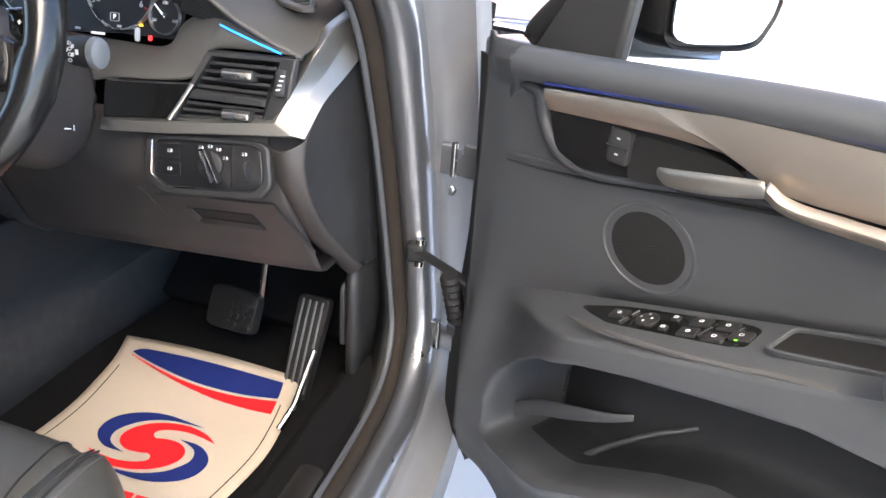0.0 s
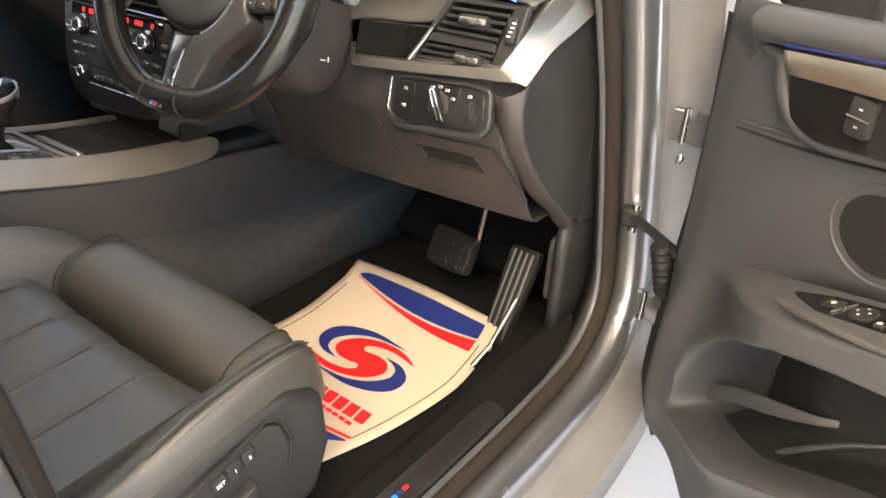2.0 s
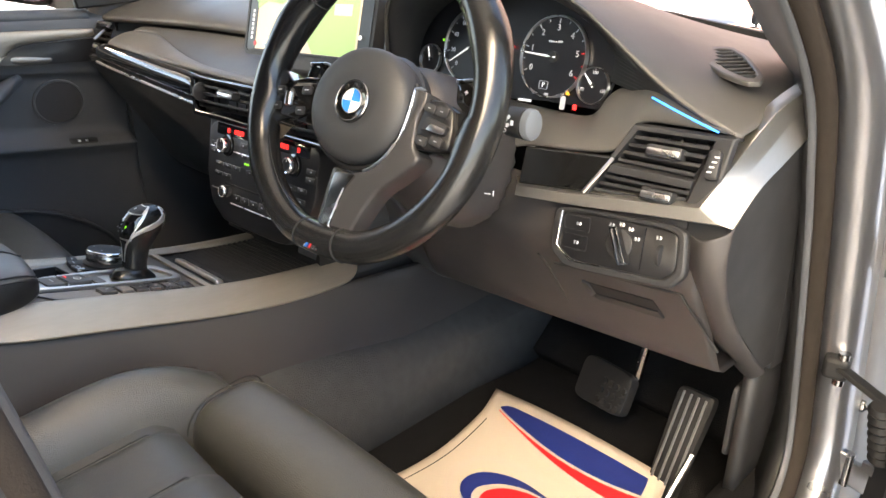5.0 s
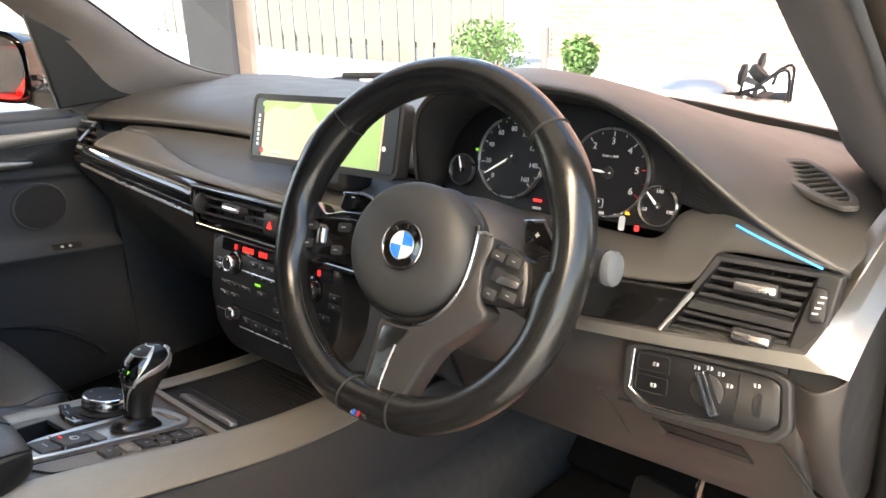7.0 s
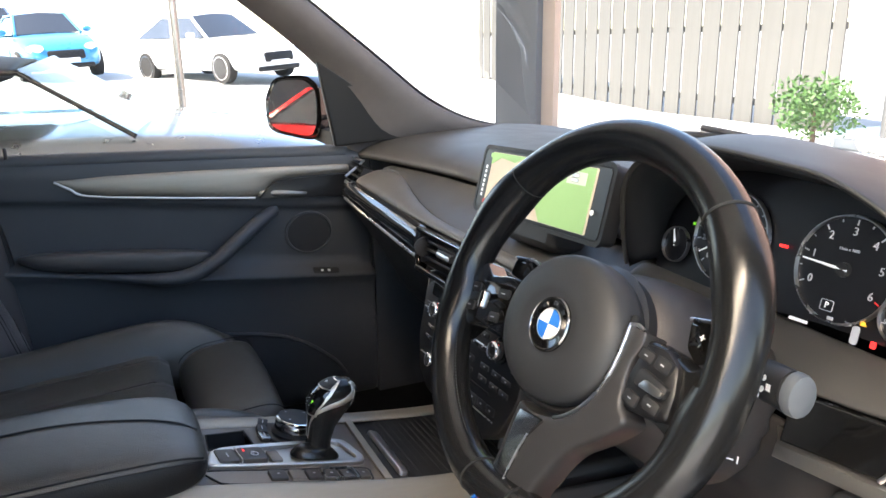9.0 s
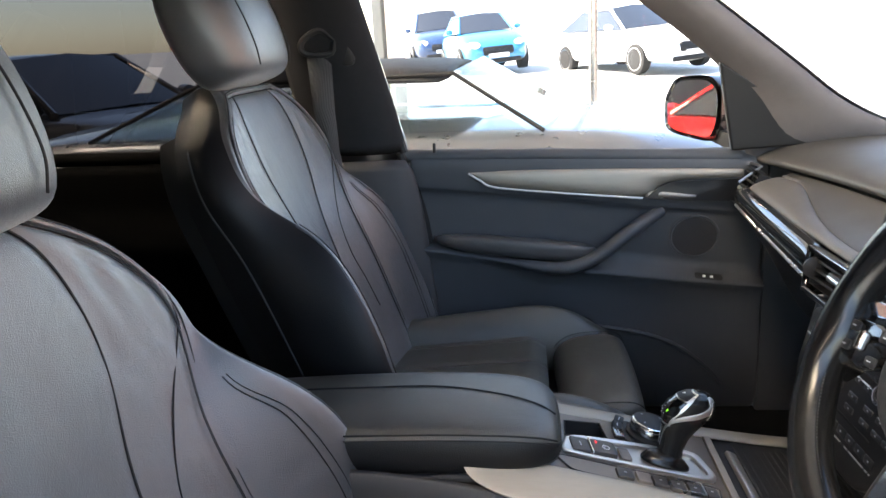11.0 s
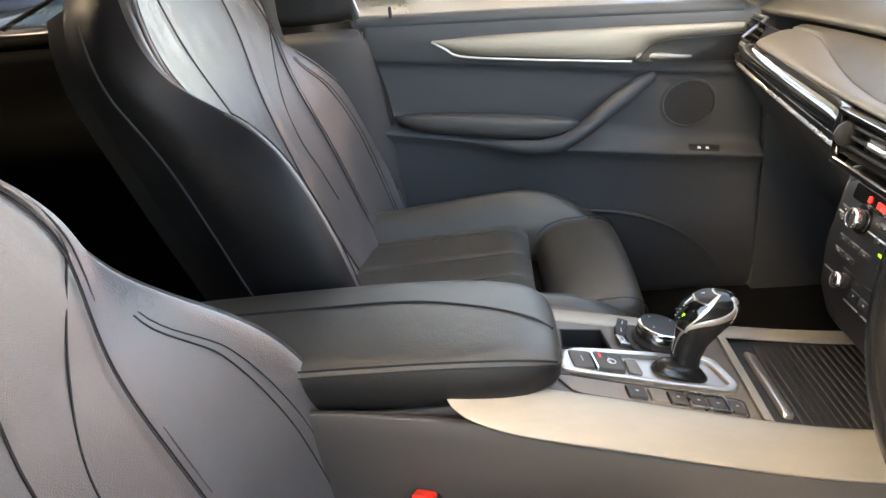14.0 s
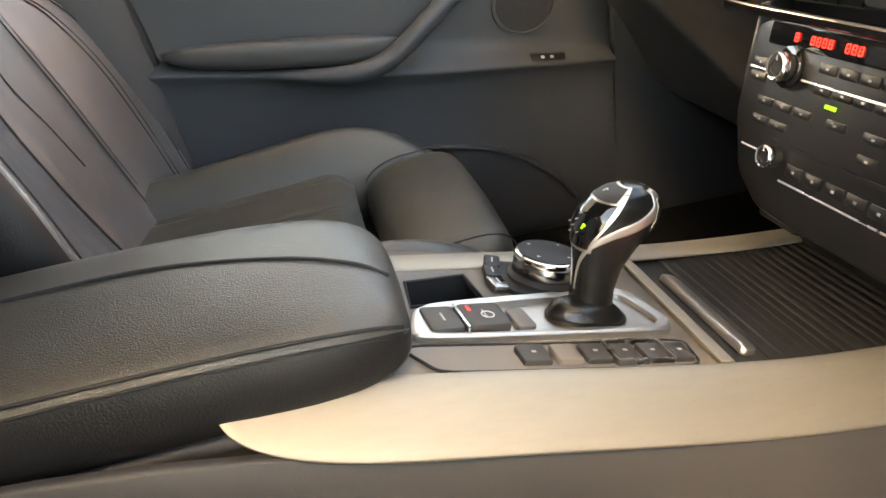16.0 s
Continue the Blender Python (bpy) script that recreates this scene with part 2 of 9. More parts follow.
M_aluw = material("warm_aluminium", (0.55, 0.48, 0.41), 0.46, metal=1.0, vary=0.07, vscale=60, bump=0.12, bscale=260, stretch=(0.04, 1, 1), rvary=0.06, bdist=0.0004)
M_silver = material("satin_silver", (0.62, 0.61, 0.60), 0.28, metal=1.0, vary=0.04, rvary=0.05)
M_satin = material("satin_bright", (0.62, 0.60, 0.57), 0.42, metal=1.0, vary=0.05, vscale=30, rvary=0.05)
M_chrome = material("chrome", (0.80, 0.80, 0.80), 0.09, metal=1.0, vary=0.03, rvary=0.03)
M_dsilver = material("dark_chrome", (0.33, 0.32, 0.31), 0.25, metal=1.0, vary=0.05)
M_carpet = material("black_carpet", (0.0085, 0.0085, 0.009), 0.95, bump=1.0, bscale=500, vary=0.35, vscale=60, bdist=0.004, spec=0.1)
M_rubber = material("black_rubber", (0.009, 0.009, 0.0095), 0.6, spec=0.35, bump=0.2, bscale=500, vary=0.2)
M_seal = material("door_seal", (0.021, 0.0165, 0.0135), 0.9, spec=0.15, bump=0.25, bscale=700, vary=0.25, vscale=20)
M_paint = material("grey_metallic_paint", (0.205, 0.210, 0.228), 0.30, metal=0.8, coat=1.0, vary=0.05, vscale=3, bump=0.05, bscale=4000, bdist=0.0002)
M_tip = material("grey_stalk_tip", (0.085, 0.094, 0.104), 0.4, vary=0.05)
M_sill = material("dark_sill_metal", (0.10, 0.095, 0.09), 0.4, metal=0.9, vary=0.2, vscale=20, rvary=0.1)
# Darker door plastic that carries the shade inside the door pocket.
M_pocket = material("pocket_shade", (0.019, 0.0205, 0.024), 0.7, spec=0.25, bump=0.2, bscale=1200, vary=0.1)
M_primer = material("dull_grey_paint", (0.12, 0.12, 0.125), 0.5, vary=0.3, vscale=12, bump=0.2, bscale=200)
M_ptrim = material("pillar_trim_plastic", (0.055, 0.054, 0.055), 0.6, spec=0.3, bump=0.25, bscale=1500, vary=0.08, vscale=4, bdist=0.0005)
M_head = material("headliner_cloth", (0.06, 0.06, 0.062), 0.95, bump=0.5, bscale=900, vary=0.15, vscale=20, spec=0.15)
M_uptrim = material("dark_pillar_cloth", (0.022, 0.022, 0.024), 0.85, bump=0.5, bscale=900, vary=0.15, vscale=20, spec=0.2)
M_pillar = material("pillar_cloth", (0.115, 0.108, 0.110), 0.9, bump=0.5, bscale=900, vary=0.15, vscale=20, spec=0.2)
M_belt = material("seat_belt_webbing", (0.05, 0.05, 0.052), 0.7, bump=0.8, bscale=350, grain="weave", vary=0.1)
M_paper = material("cream_paper", (0.46, 0.385, 0.300), 0.75, bump=0.12, bscale=60, vary=0.03, vscale=5, bdist=0.003)
M_pblue = material("blue_print", (0.008, 0.018, 0.125), 0.6, vary=0.05)
M_pred = material("red_print", (0.70, 0.012, 0.018), 0.6, vary=0.05)
M_white = material("white_mark", (0.75, 0.75, 0.74), 0.5, vary=0.02)
M_blue = material("emblem_blue", (0.02, 0.17, 0.55), 0.25, coat=0.6, vary=0.02)
M_redb = material("red_mark", (0.55, 0.02, 0.02), 0.4, vary=0.05)
M_redplast = material("red_plastic", (0.75, 0.03, 0.02), 0.35, vary=0.05)
M_glow_red = material("red_display", (1.0, 0.03, 0.03), 0.4, emit=0.25)
M_glow_green = material("green_lamp", (0.25, 0.9, 0.05), 0.4, emit=0.1)
M_glow_white = material("white_lamp", (0.8, 0.82, 0.85), 0.4, emit=0.07)
M_glow_dim = material("dim_dial_marks", (0.36, 0.37, 0.40), 0.5, emit=0.02)
M_glow_amber = material("amber_lamp", (0.9, 0.45, 0.05), 0.4, emit=0.07)
M_glow_blue = material("blue_light_strip", (0.02, 0.25, 1.0), 0.3, emit=0.4)
M_scr_green = material("map_green", (0.33, 0.55, 0.24), 0.5, spec=0.2, emit=0.06)
M_scr_tan = material("map_tan", (0.62, 0.54, 0.44), 0.5, spec=0.2, emit=0.06)
M_scr_grey = material("map_grey", (0.60, 0.66, 0.58), 0.5, spec=0.2, emit=0.06)
M_dial = material("dial_black", (0.006, 0.006, 0.008), 0.35, coat=0.4, vary=0.05)
M_glass = glass("window_glass")
M_mirror = material("mirror_glass", (0.9, 0.9, 0.9), 0.02, metal=1.0, vary=0.0, rvary=0.0)


# ---- car body shell ----
def mirror_x(pts):
    return [V(-p[0], p[1], p[2]) for p in pts]


shell = thing("car_body", "grey metallic car body shell with open driver's doorway", "car body", kind="structure")
part("floor_pan", join(box(1.52, 3.1, 0.05, pose(0, -0.75, 0.445))), M_carpet, shell, "black carpeted car floor")
part("firewall", sheet([[V(x, 0.86, 1.05), V(x, 0.80, 0.80), V(x, 0.70, 0.56), V(x, 0.55, 0.47)] for x in (-0.76, -0.3, 0.12, 0.4, 0.76)]), M_carpet, shell, solid=0.03)
# tunnel carpet below the console
for s in (1, -1):
    part("tunnel_carpet", sheet([[V(s * 0.13, y, zt), V(s * 0.185, y, zt - 0.06), V(s * 0.215, y, 0.58), V(s * 0.235, y, 0.468)]
         for y, zt in ((0.66, 0.66), (0.45, 0.66), (0.25, 0.66), (0.0, 0.68), (-0.4, 0.72), (-0.9, 0.72))]), M_tunnel, shell, solid=0.01)

# doorway of the driver's side: seal, painted jamb, sill
SEAL = [V(0.60, -0.30, 1.58), V(0.655, -0.06, 1.46), V(0.70, 0.16, 1.27), V(0.727, 0.30, 1.12), V(0.733, 0.36, 0.99), V(0.737, 0.395, 0.87),
        V(0.745, 0.428, 0.70), V(0.755, 0.42, 0.60), V(0.765, 0.34, 0.545), V(0.768, 0.20, 0.528), V(0.768, -0.05, 0.525), V(0.775, -0.32, 0.53),
        V(0.778, -0.395, 0.60), V(0.772, -0.413, 0.75), V(0.757, -0.428, 0.95), V(0.728, -0.459, 1.15), V(0.683, -0.510, 1.35), V(0.640, -0.555, 1.50),
        V(0.60, -0.50, 1.58), V(0.60, -0.30, 1.58)]
SP = spline(SEAL, 140)
SP_FRONT, SP_REAR = SP[:76], SP[74:]
CEN = V(0.70, -0.05, 1.0)


def doorway_band(offs, pts):
    """Rows of a band round the doorway: each offset is (outwards in x, away from the doorway's middle)."""
    rows = []
    for dx, da in offs:
        row = []
        for i, p in enumerate(pts):
            d = pts[min(i + 1, len(pts) - 1)] - pts[max(i - 1, 0)]
            nrm = V(0, d.z, -d.y)
            nrm = nrm.normalized() if nrm.length > 1e-6 else V(0, 1, 0)
            if nrm.dot(V(0, p.y - CEN.y, p.z - CEN.z)) < 0:
                nrm = -nrm
            row.append(p + V(dx, 0, 0) + nrm * da)
        rows.append(row)
    return rows


part("door_seal", tube(SP, 0.0125, 10, cap=False), M_seal, shell, "black rubber door seal")
part("inner_trim", sheet(doorway_band([(-0.045, 0.060), (-0.022, 0.024), (-0.010, 0.006)], SP_FRONT)), M_dark, shell, "dark plastic sill and pillar trim", solid=0.012)
part("seal_lip", sheet(doorway_band([(-0.003, -0.0128), (-0.009, -0.0128), (-0.013, 0.004), (-0.013, 0.02)], SP_FRONT)), M_panel, shell, "grey plastic seal edge", solid=0.003)
part("seal_bulb", tube(doorway_band([(0.0045, -0.0055)], SP_REAR)[0], 0.0106, 12, cap=False), M_seal, shell, "dusty brown-black seal bulb")
part("pillar_trim", sheet(doorway_band([(0.000, -0.0120), (-0.001, -0.0140), (-0.003, -0.0158), (-0.0090, -0.0172), (-0.0130, -0.0160), (-0.024, -0.006), (-0.06, 0.03), (-0.12, 0.08)], SP_REAR)), M_ptrim, shell, "grey plastic middle pillar trim", solid=0.003)
part("seal_groove", tube([p + V(0.0115, 0.0030, 0) for p in SP_REAR], 0.0042, 8, cap=False), M_seam, shell, "dark groove beside the seal")
part("painted_jamb", sheet(doorway_band([(0.008, 0.006), (0.024, 0.004), (0.038, 0.006), (0.046, 0.012), (0.051, 0.026), (0.053, 0.050)], SP)),
     M_paint, shell, "glossy grey painted door jamb", solid=0.006)
part("hinge_pocket", sheet(doorway_band([(0.052, 0.050), (0.058, 0.085), (0.075, 0.105), (0.098, 0.115), (0.106, 0.16)], SP_FRONT)), M_primer, shell, "dull grey painted hinge pocket", solid=0.004)
part("pillar_flange", sheet(doorway_band([(0.053, 0.050), (0.050, 0.056), (0.058, 0.064), (0.066, 0.088), (0.068, 0.16)], SP_REAR)), M_paint, shell, "grey painted pillar flange", solid=0.004)
# kick panel beside the pedals
part("kick_panel", sheet([[V(0.70, y, z) for y in (0.375, 0.40, 0.46, 0.60)] for z in (0.74, 0.66, 0.58, 0.50)]), M_dark, shell, "dark plastic kick panel", solid=0.015)
part("kick_pocket", slab(rrect(0.055, 0.11, 0.012), 0.006, frame_of((0.682, 0.40, 0.64), (0, 1, 0), (0, 0.1, 1)), edge=0.002), M_dark, shell)
part("sill_plate", slab(rrect(0.034, 0.42, 0.012), 0.008, pose(0.738, -0.050, 0.548, 0, 6, 0), edge=0.002), M_sill, shell, "scuffed dark metal sill plate")
for i, mt in enumerate((M_blue, M_pblue, M_redb)):
    part("sill_stripe", box(0.006, 0.008, 0.001, pose(0.738, -0.055 + 0.010 * i, 0.5500, 0, 6, 0)), mt, shell)
part("sill_inner", box(0.09, 1.1, 0.08, pose(0.715, -0.05, 0.497)), M_carpet, shell, bevel=0.02)
for x in (-0.80, 0.80):
    for y in (1.42, -1.52):
        m0 = pose(x, y, 0.37, 0, 90 if x > 0 else -90, 0)
        wh = part("wheel", lathe([(0.25, -0.12), (0.35, -0.11), (0.37, 0), (0.35, 0.11), (0.25, 0.12)], 36, m0), M_rubber, shell, "black tyre")
        part("rim", lathe([(0.25, 0.10), (0.24, 0.118), (0.06, 0.10), (0.0005, 0.10)], 36, m0), M_dsilver, wh)
part("front_bumper", sheet([[V(x, 2.15 - 0.25 * (x / 0.93) ** 4, 0.81), V(x, 2.26 - 0.25 * (x / 0.93) ** 4, 0.62), V(x, 2.22 - 0.25 * (x / 0.93) ** 4, 0.30)] for x in (-0.93, -0.7, -0.35, 0, 0.35, 0.7, 0.93)]), M_paint, shell, "grey front bumper", sub=1, solid=0.01)
part("left_kick_panel", box(0.02, 0.72, 0.62, pose(-0.748, 0.596, 0.755)), M_panel, shell, "dark kick panel")
# fender, rear quarter and roof
part("front_fender", sheet([[V(0.842, 0.575, 1.02), V(0.90, 0.60, 0.98), V(0.935, 0.9, 0.90), V(0.94, 1.9, 0.82)],
                            [V(0.846, 0.585, 0.72), V(0.91, 0.61, 0.72), V(0.945, 0.9, 0.70), V(0.945, 1.9, 0.66)],
                            [V(0.846, 0.585, 0.42), V(0.91, 0.61, 0.42), V(0.935, 0.8, 0.40), V(0.93, 1.0, 0.40)]]), M_paint, shell, "grey painted front wing", solid=0.01)
part("bonnet", sheet([[V(x, 0.80, 1.045 - 0.02 * abs(x)), V(x, 1.2, 1.06 - 0.04 * abs(x)), V(x, 1.8, 0.99 - 0.06 * abs(x)), V(x, 2.15, 0.80)] for x in (-0.93, -0.6, 0, 0.6, 0.93)]), M_paint, shell, "grey bonnet", sub=1, solid=0.01)
part("rear_quarter", sheet([[V(0.80, -0.60, 0.42), V(0.845, -0.62, 0.70), V(0.84, -0.63, 1.00), V(0.785, -0.64, 1.2), V(0.70, -0.66, 1.52)],
                            [V(0.90, -1.2, 0.42), V(0.93, -1.2, 0.70), V(0.92, -1.2, 1.05), V(0.83, -1.2, 1.25), V(0.70, -1.2, 1.56)],
                            [V(0.90, -2.4, 0.50), V(0.93, -2.4, 0.70), V(0.90, -2.4, 1.05), V(0.80, -2.4, 1.25), V(0.66, -2.2, 1.52)]]), M_paint, shell, "grey painted rear body side", solid=0.01)
part("left_body_side", sheet([[V(-0.86, 1.0, 0.40), V(-0.94, 0.98, 0.70), V(-0.91, 0.92, 0.99)], [V(-0.86, 0.2, 0.40), V(-0.935, 0.2, 0.70), V(-0.88, 0.2, 1.03)],
                              [V(-0.86, -1.2, 0.40), V(-0.93, -1.2, 0.70), V(-0.87, -1.2, 1.06)], [V(-0.86, -2.4, 0.5), V(-0.93, -2.4, 0.7), V(-0.85, -2.4, 1.05)]]), M_paint, shell, solid=0.01)
part("roof", sheet([[V(x, y, 1.66 - 0.10 * (abs(x) / 0.6) ** 2.5 - dz) for x in (-0.62, -0.5, -0.25, 0, 0.25, 0.5, 0.62)] for y, dz in ((-0.20, 0.05), (-0.5, 0.0), (-1.2, -0.01), (-2.0, 0.06), (-2.3, 0.12))]), M_paint, shell, "grey car roof", sub=1, solid=0.02)
part("headliner", sheet([[V(x, y, 1.61 - 0.09 * (abs(x) / 0.6) ** 2.5 - dz) for x in (-0.60, -0.5, -0.25, 0, 0.25, 0.5, 0.60)] for y, dz in ((-0.22, 0.05), (-0.5, 0.0), (-1.2, -0.01), (-2.0, 0.06))]), M_head, shell, "grey cloth headliner", sub=1)
# windscreen pillars with cloth trim, painted outside
PIL_L = ([V(-0.72, 0.62, 1.082), V(-0.665, 0.447, 1.119), V(-0.662, 0.335, 1.172), V(-0.66, 0.235, 1.252), V(-0.655, 0.045, 1.402), V(-0.62, -0.16, 1.555)],
         [V(-0.755, 0.176, 1.05), V(-0.755, 0.170, 1.085), V(-0.745, 0.143, 1.216), V(-0.740, 0.030, 1.325), V(-0.730, -0.075, 1.408), V(-0.66, -0.22, 1.56)])
PIL_R = ([V(0.68, 0.66, 1.075), V(0.620, 0.50, 1.105), V(0.620, 0.38, 1.165), V(0.606, 0.258, 1.252), V(0.58, 0.111, 1.39), V(0.55, -0.10, 1.56)],
         [V(0.722, 0.37, 1.04), V(0.715, 0.31, 1.11), V(0.700, 0.22, 1.20), V(0.685, 0.12, 1.30), V(0.655, -0.03, 1.42), V(0.60, -0.24, 1.56)])
for inner, outer in (PIL_L, PIL_R):
    s = 1 if inner[0].x > 0 else -1
    ia, oa = spline(inner, 16), spline(outer, 16)
    rows = [[a + V(s * 0.03, 0.022, 0.004) for a in ia], ia, [a.lerp(b, 0.35) + V(0.020 if s < 0 else -0.004, -0.012, 0.0) for a, b in zip(ia, oa)], [a.lerp(b, 0.8) + V(-s * 0.006, -0.01, 0) for a, b in zip(ia, oa)], oa, [b + V(s * 0.025, 0.03, 0.01) for b in oa]]
    part("windscreen_pillar", sheet(rows), M_pillar, shell, "dark cloth-covered windscreen pillar", solid=0.006, sub=1)
    rows = [[a + V(s * 0.035, 0.030, 0.008) for a in ia], [a.lerp(b, 0.5) + V(s * 0.06, 0.05, 0.03) for a, b in zip(ia, oa)], [b + V(s * 0.03, 0.035, 0.012) for b in oa]]
    part("outer_pillar", sheet(rows), M_paint, shell, solid=0.006, sub=1)
part("windscreen", sheet([[V(x, 0.80 - 0.08 * x * x * 2, 1.06), V(x * 0.94, 0.45, 1.28), V(x * 0.88, 0.1, 1.47), V(x * 0.82, -0.22, 1.60)] for x in (-0.74, -0.4, 0, 0.4, 0.74)]), M_glass, shell, "clear windscreen").visible_shadow = False
part("scuttle", sheet([[V(x, 0.70 - 0.09 * x * x, 1.082), V(x, 0.76 - 0.09 * x * x, 1.088), V(x, 0.86, 1.05)] for x in (-0.75, -0.4, 0, 0.4, 0.75)]), M_dark, shell, "black windscreen base strip", solid=0.008)
part("windscreen_band", sheet([[V(x, y, z - 0.035), V(x, y, z), V(x, y + 0.006, z + 0.001)] for x, y, z in ((0.30, 0.675, 1.1215), (0.36, 0.672, 1.118), (0.42, 0.668, 1.1115), (0.50, 0.660, 1.1045), (0.553, 0.652, 1.101), (0.60, 0.640, 1.098), (0.66, 0.62, 1.094))]), M_rubber, shell, "black band at the windscreen base", solid=0.003)
wiper = thing("wiper", "black windscreen wiper lying on the glass base", "wiper")
part("blade", tube([V(-0.62, 0.80, 1.085), V(-0.35, 0.83, 1.10), V(-0.05, 0.85, 1.095)], 0.008, 8), M_rubber, wiper)
part("arm", tube([V(-0.35, 0.835, 1.115), V(-0.1, 0.86, 1.10), V(0.1, 0.88, 1.07)], 0.007, 8), M_dark, wiper)

# door hinges and check strap
for nm, z, y in (("upper", 0.887, 0.485), ("lower", 0.60, 0.47)):
    hg = part("door_hinge", box(0.052, 0.012, 0.046, pose(0.786, y - 0.020, z)), M_paint, shell, "grey painted steel door hinge", bevel=0.003)
    part("door_leaf", box(0.050, 0.010, 0.038, pose(0.832, y - 0.026, z - 0.004, 0, 0, -14)), M_paint, hg, bevel=0.003)
    part("step_plate", box(0.030, 0.008, 0.016, pose(0.842, y - 0.034, z + 0.020, 0, 0, -14)), M_paint, hg, bevel=0.002)
    part("pin", lathe([(0.005, -0.024), (0.005, 0.026)], 12, pose(0.812, y - 0.026, z)), M_dsilver, hg)
    for dz in (0.075, -0.062):
        part("bolt", lathe([(0.009, 0), (0.009, 0.005), (0.006, 0.007), (0.0005, 0.007)], 6, frame_of((0.800, y + 0.015, z + dz), (1, 0, 0), (0, 0, 1))), M_dsilver, hg)
chk = thing("door_check", "black steel door check strap", "door check")
part("bracket", box(0.03, 0.035, 0.03, pose(0.775, 0.425, 0.752, 0, 0, 10)), M_rubber, chk, bevel=0.006)
part("strap", tube([V(0.765, 0.425, 0.755), V(0.81, 0.40, 0.752), V(0.855, 0.385, 0.742), V(0.89, 0.37, 0.735)], 0.009, 8, flat=0.55), M_rubber, chk)
part("pin", lathe([(0.007, -0.022), (0.007, 0.022)], 12, pose(0.782, 0.418, 0.752)), M_dsilver, chk)
gaiter = thing("wiring_gaiter", "ribbed black rubber wiring gaiter", "gaiter")
part("bellows", lathe([(0.011 + 0.004 * (k % 2), -0.05 + 0.007 * k) for k in range(15)], 14, frame_of((0.845, 0.395, 0.70), (1, 0, 0.1), (0.1, -0.6, -0.2))), M_rubber, gaiter)

# ---- dashboard ----
dash = thing("dashboard", "dark grey soft-touch dashboard with aluminium and gloss black trim", "dashboard")
# passenger side: top pad, crease, lower pad, underside
XS = [-0.77 + 0.95 * i / 26 for i in range(27)]
top_rows, pad_rows, shelf_rows, low_rows = [], [], [], []
for x in XS:
    k = (x + 0.77) / 0.95
    cy = 0.20 + 0.07 * math.sin(min(k * 1.4, 1) * 1.57)
    cz = 1.047 + 0.012 * math.sin(k * 3.1)
    top_rows.append([V(x, 0.80, 1.075), V(x, 0.66, 1.100), V(x, 0.45, 1.108 + 0.01 * k), V(x, cy + 0.07, cz + 0.045), V(x, cy + 0.015, cz + 0.020), V(x, cy, cz + 0.004), V(x, cy + 0.02, cz - 0.006)])
    by = 0.155 - 0.02 * k
    bz = 1.018 - 0.008 * math.sin(k * 3.14)
    # a scooped face above a paler shelf, parted by a crease that sweeps down from the far end
    if x > -0.66:
        yb = min(float(np.interp(x, (-0.66, -0.58, -0.50, -0.424, -0.34, -0.265, -0.18, -0.10, 0.18), (0.30, 0.236, 0.222, 0.204, 0.188, 0.180, 0.177, 0.176, 0.176))), cy - 0.006)
        g = (cy - yb) / 0.09
        zb = cz - 0.011 + min(g, 1) * (bz + 0.005 - cz + 0.011)
        pad_rows.append([V(x, cy + 0.012, cz - 0.004), V(x, cy + 0.003, cz - 0.010), V(x, cy * 0.6 + yb * 0.4, cz * 0.35 + zb * 0.65 - 0.006 * g), V(x, yb + 0.006 * g, zb - 0.001), V(x, yb, zb - 0.004)])
        shelf_rows.append([V(x, yb + 0.003, zb - 0.004), V(x, yb, zb), V(x, yb * 0.75 + by * 0.25, zb * 0.75 + bz * 0.25 + 0.005), V(x, yb * 0.4 + by * 0.6, zb * 0.4 + bz * 0.6 + 0.008), V(x, by + 0.002, bz + 0.006), V(x, by + 0.012, bz - 0.004)])
    low_rows.append([V(x, by + 0.012, 0.985), V(x, by + 0.006, 0.972 - 0.02 * k), V(x, by + 0.025, 0.945 - 0.02 * k), V(x, 0.24, 0.86), V(x, 0.30, 0.74), V(x, 0.36, 0.66), V(x, 0.60, 0.64)])
part("top_pad", sheet(top_rows), M_soft, dash, "soft grey dashboard top", sub=2, solid=0.012)
part("passenger_pad", sheet(pad_rows), M_soft, dash, "grey curved dashboard pad", sub=2, solid=0.01)
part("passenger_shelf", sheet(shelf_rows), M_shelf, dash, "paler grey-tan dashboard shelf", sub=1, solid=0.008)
part("glove_box", sheet(low_rows), M_panel, dash, "dark glove box and lower dash", sub=2, solid=0.012)
part("glove_seam", tube([V(-0.60, 0.244, 0.862), V(-0.2, 0.246, 0.857)], 0.0015, 6), M_seam, dash)
# gloss black band with its chrome line, from the far vent to the centre
band, chl = [], []
for x in [-0.645 + 0.0544 * i for i in range(9)]:
    k = (x + 0.77) / 0.56
    y = 0.148 - 0.014 * k + 0.01 * (1 - k) ** 3
    zt, zb = 1.022 - 0.010 * k, 0.985 - 0.020 * k
    band.append([V(x, y + 0.02, zt), V(x, y - 0.004, zt - 0.003), V(x, y - 0.012, (zt + zb) / 2), V(x, y - 0.006, zb + 0.004), V(x, y + 0.015, zb)])
    chl.append(V(x, y - 0.007, zb - 0.001))
part("gloss_band", sheet(band), M_gloss, dash, "gloss black dashboard band", sub=1, solid=0.004)
part("chrome_line", tube(spline(chl, 30), 0.003, 8), M_silver, dash, "thin satin silver line")


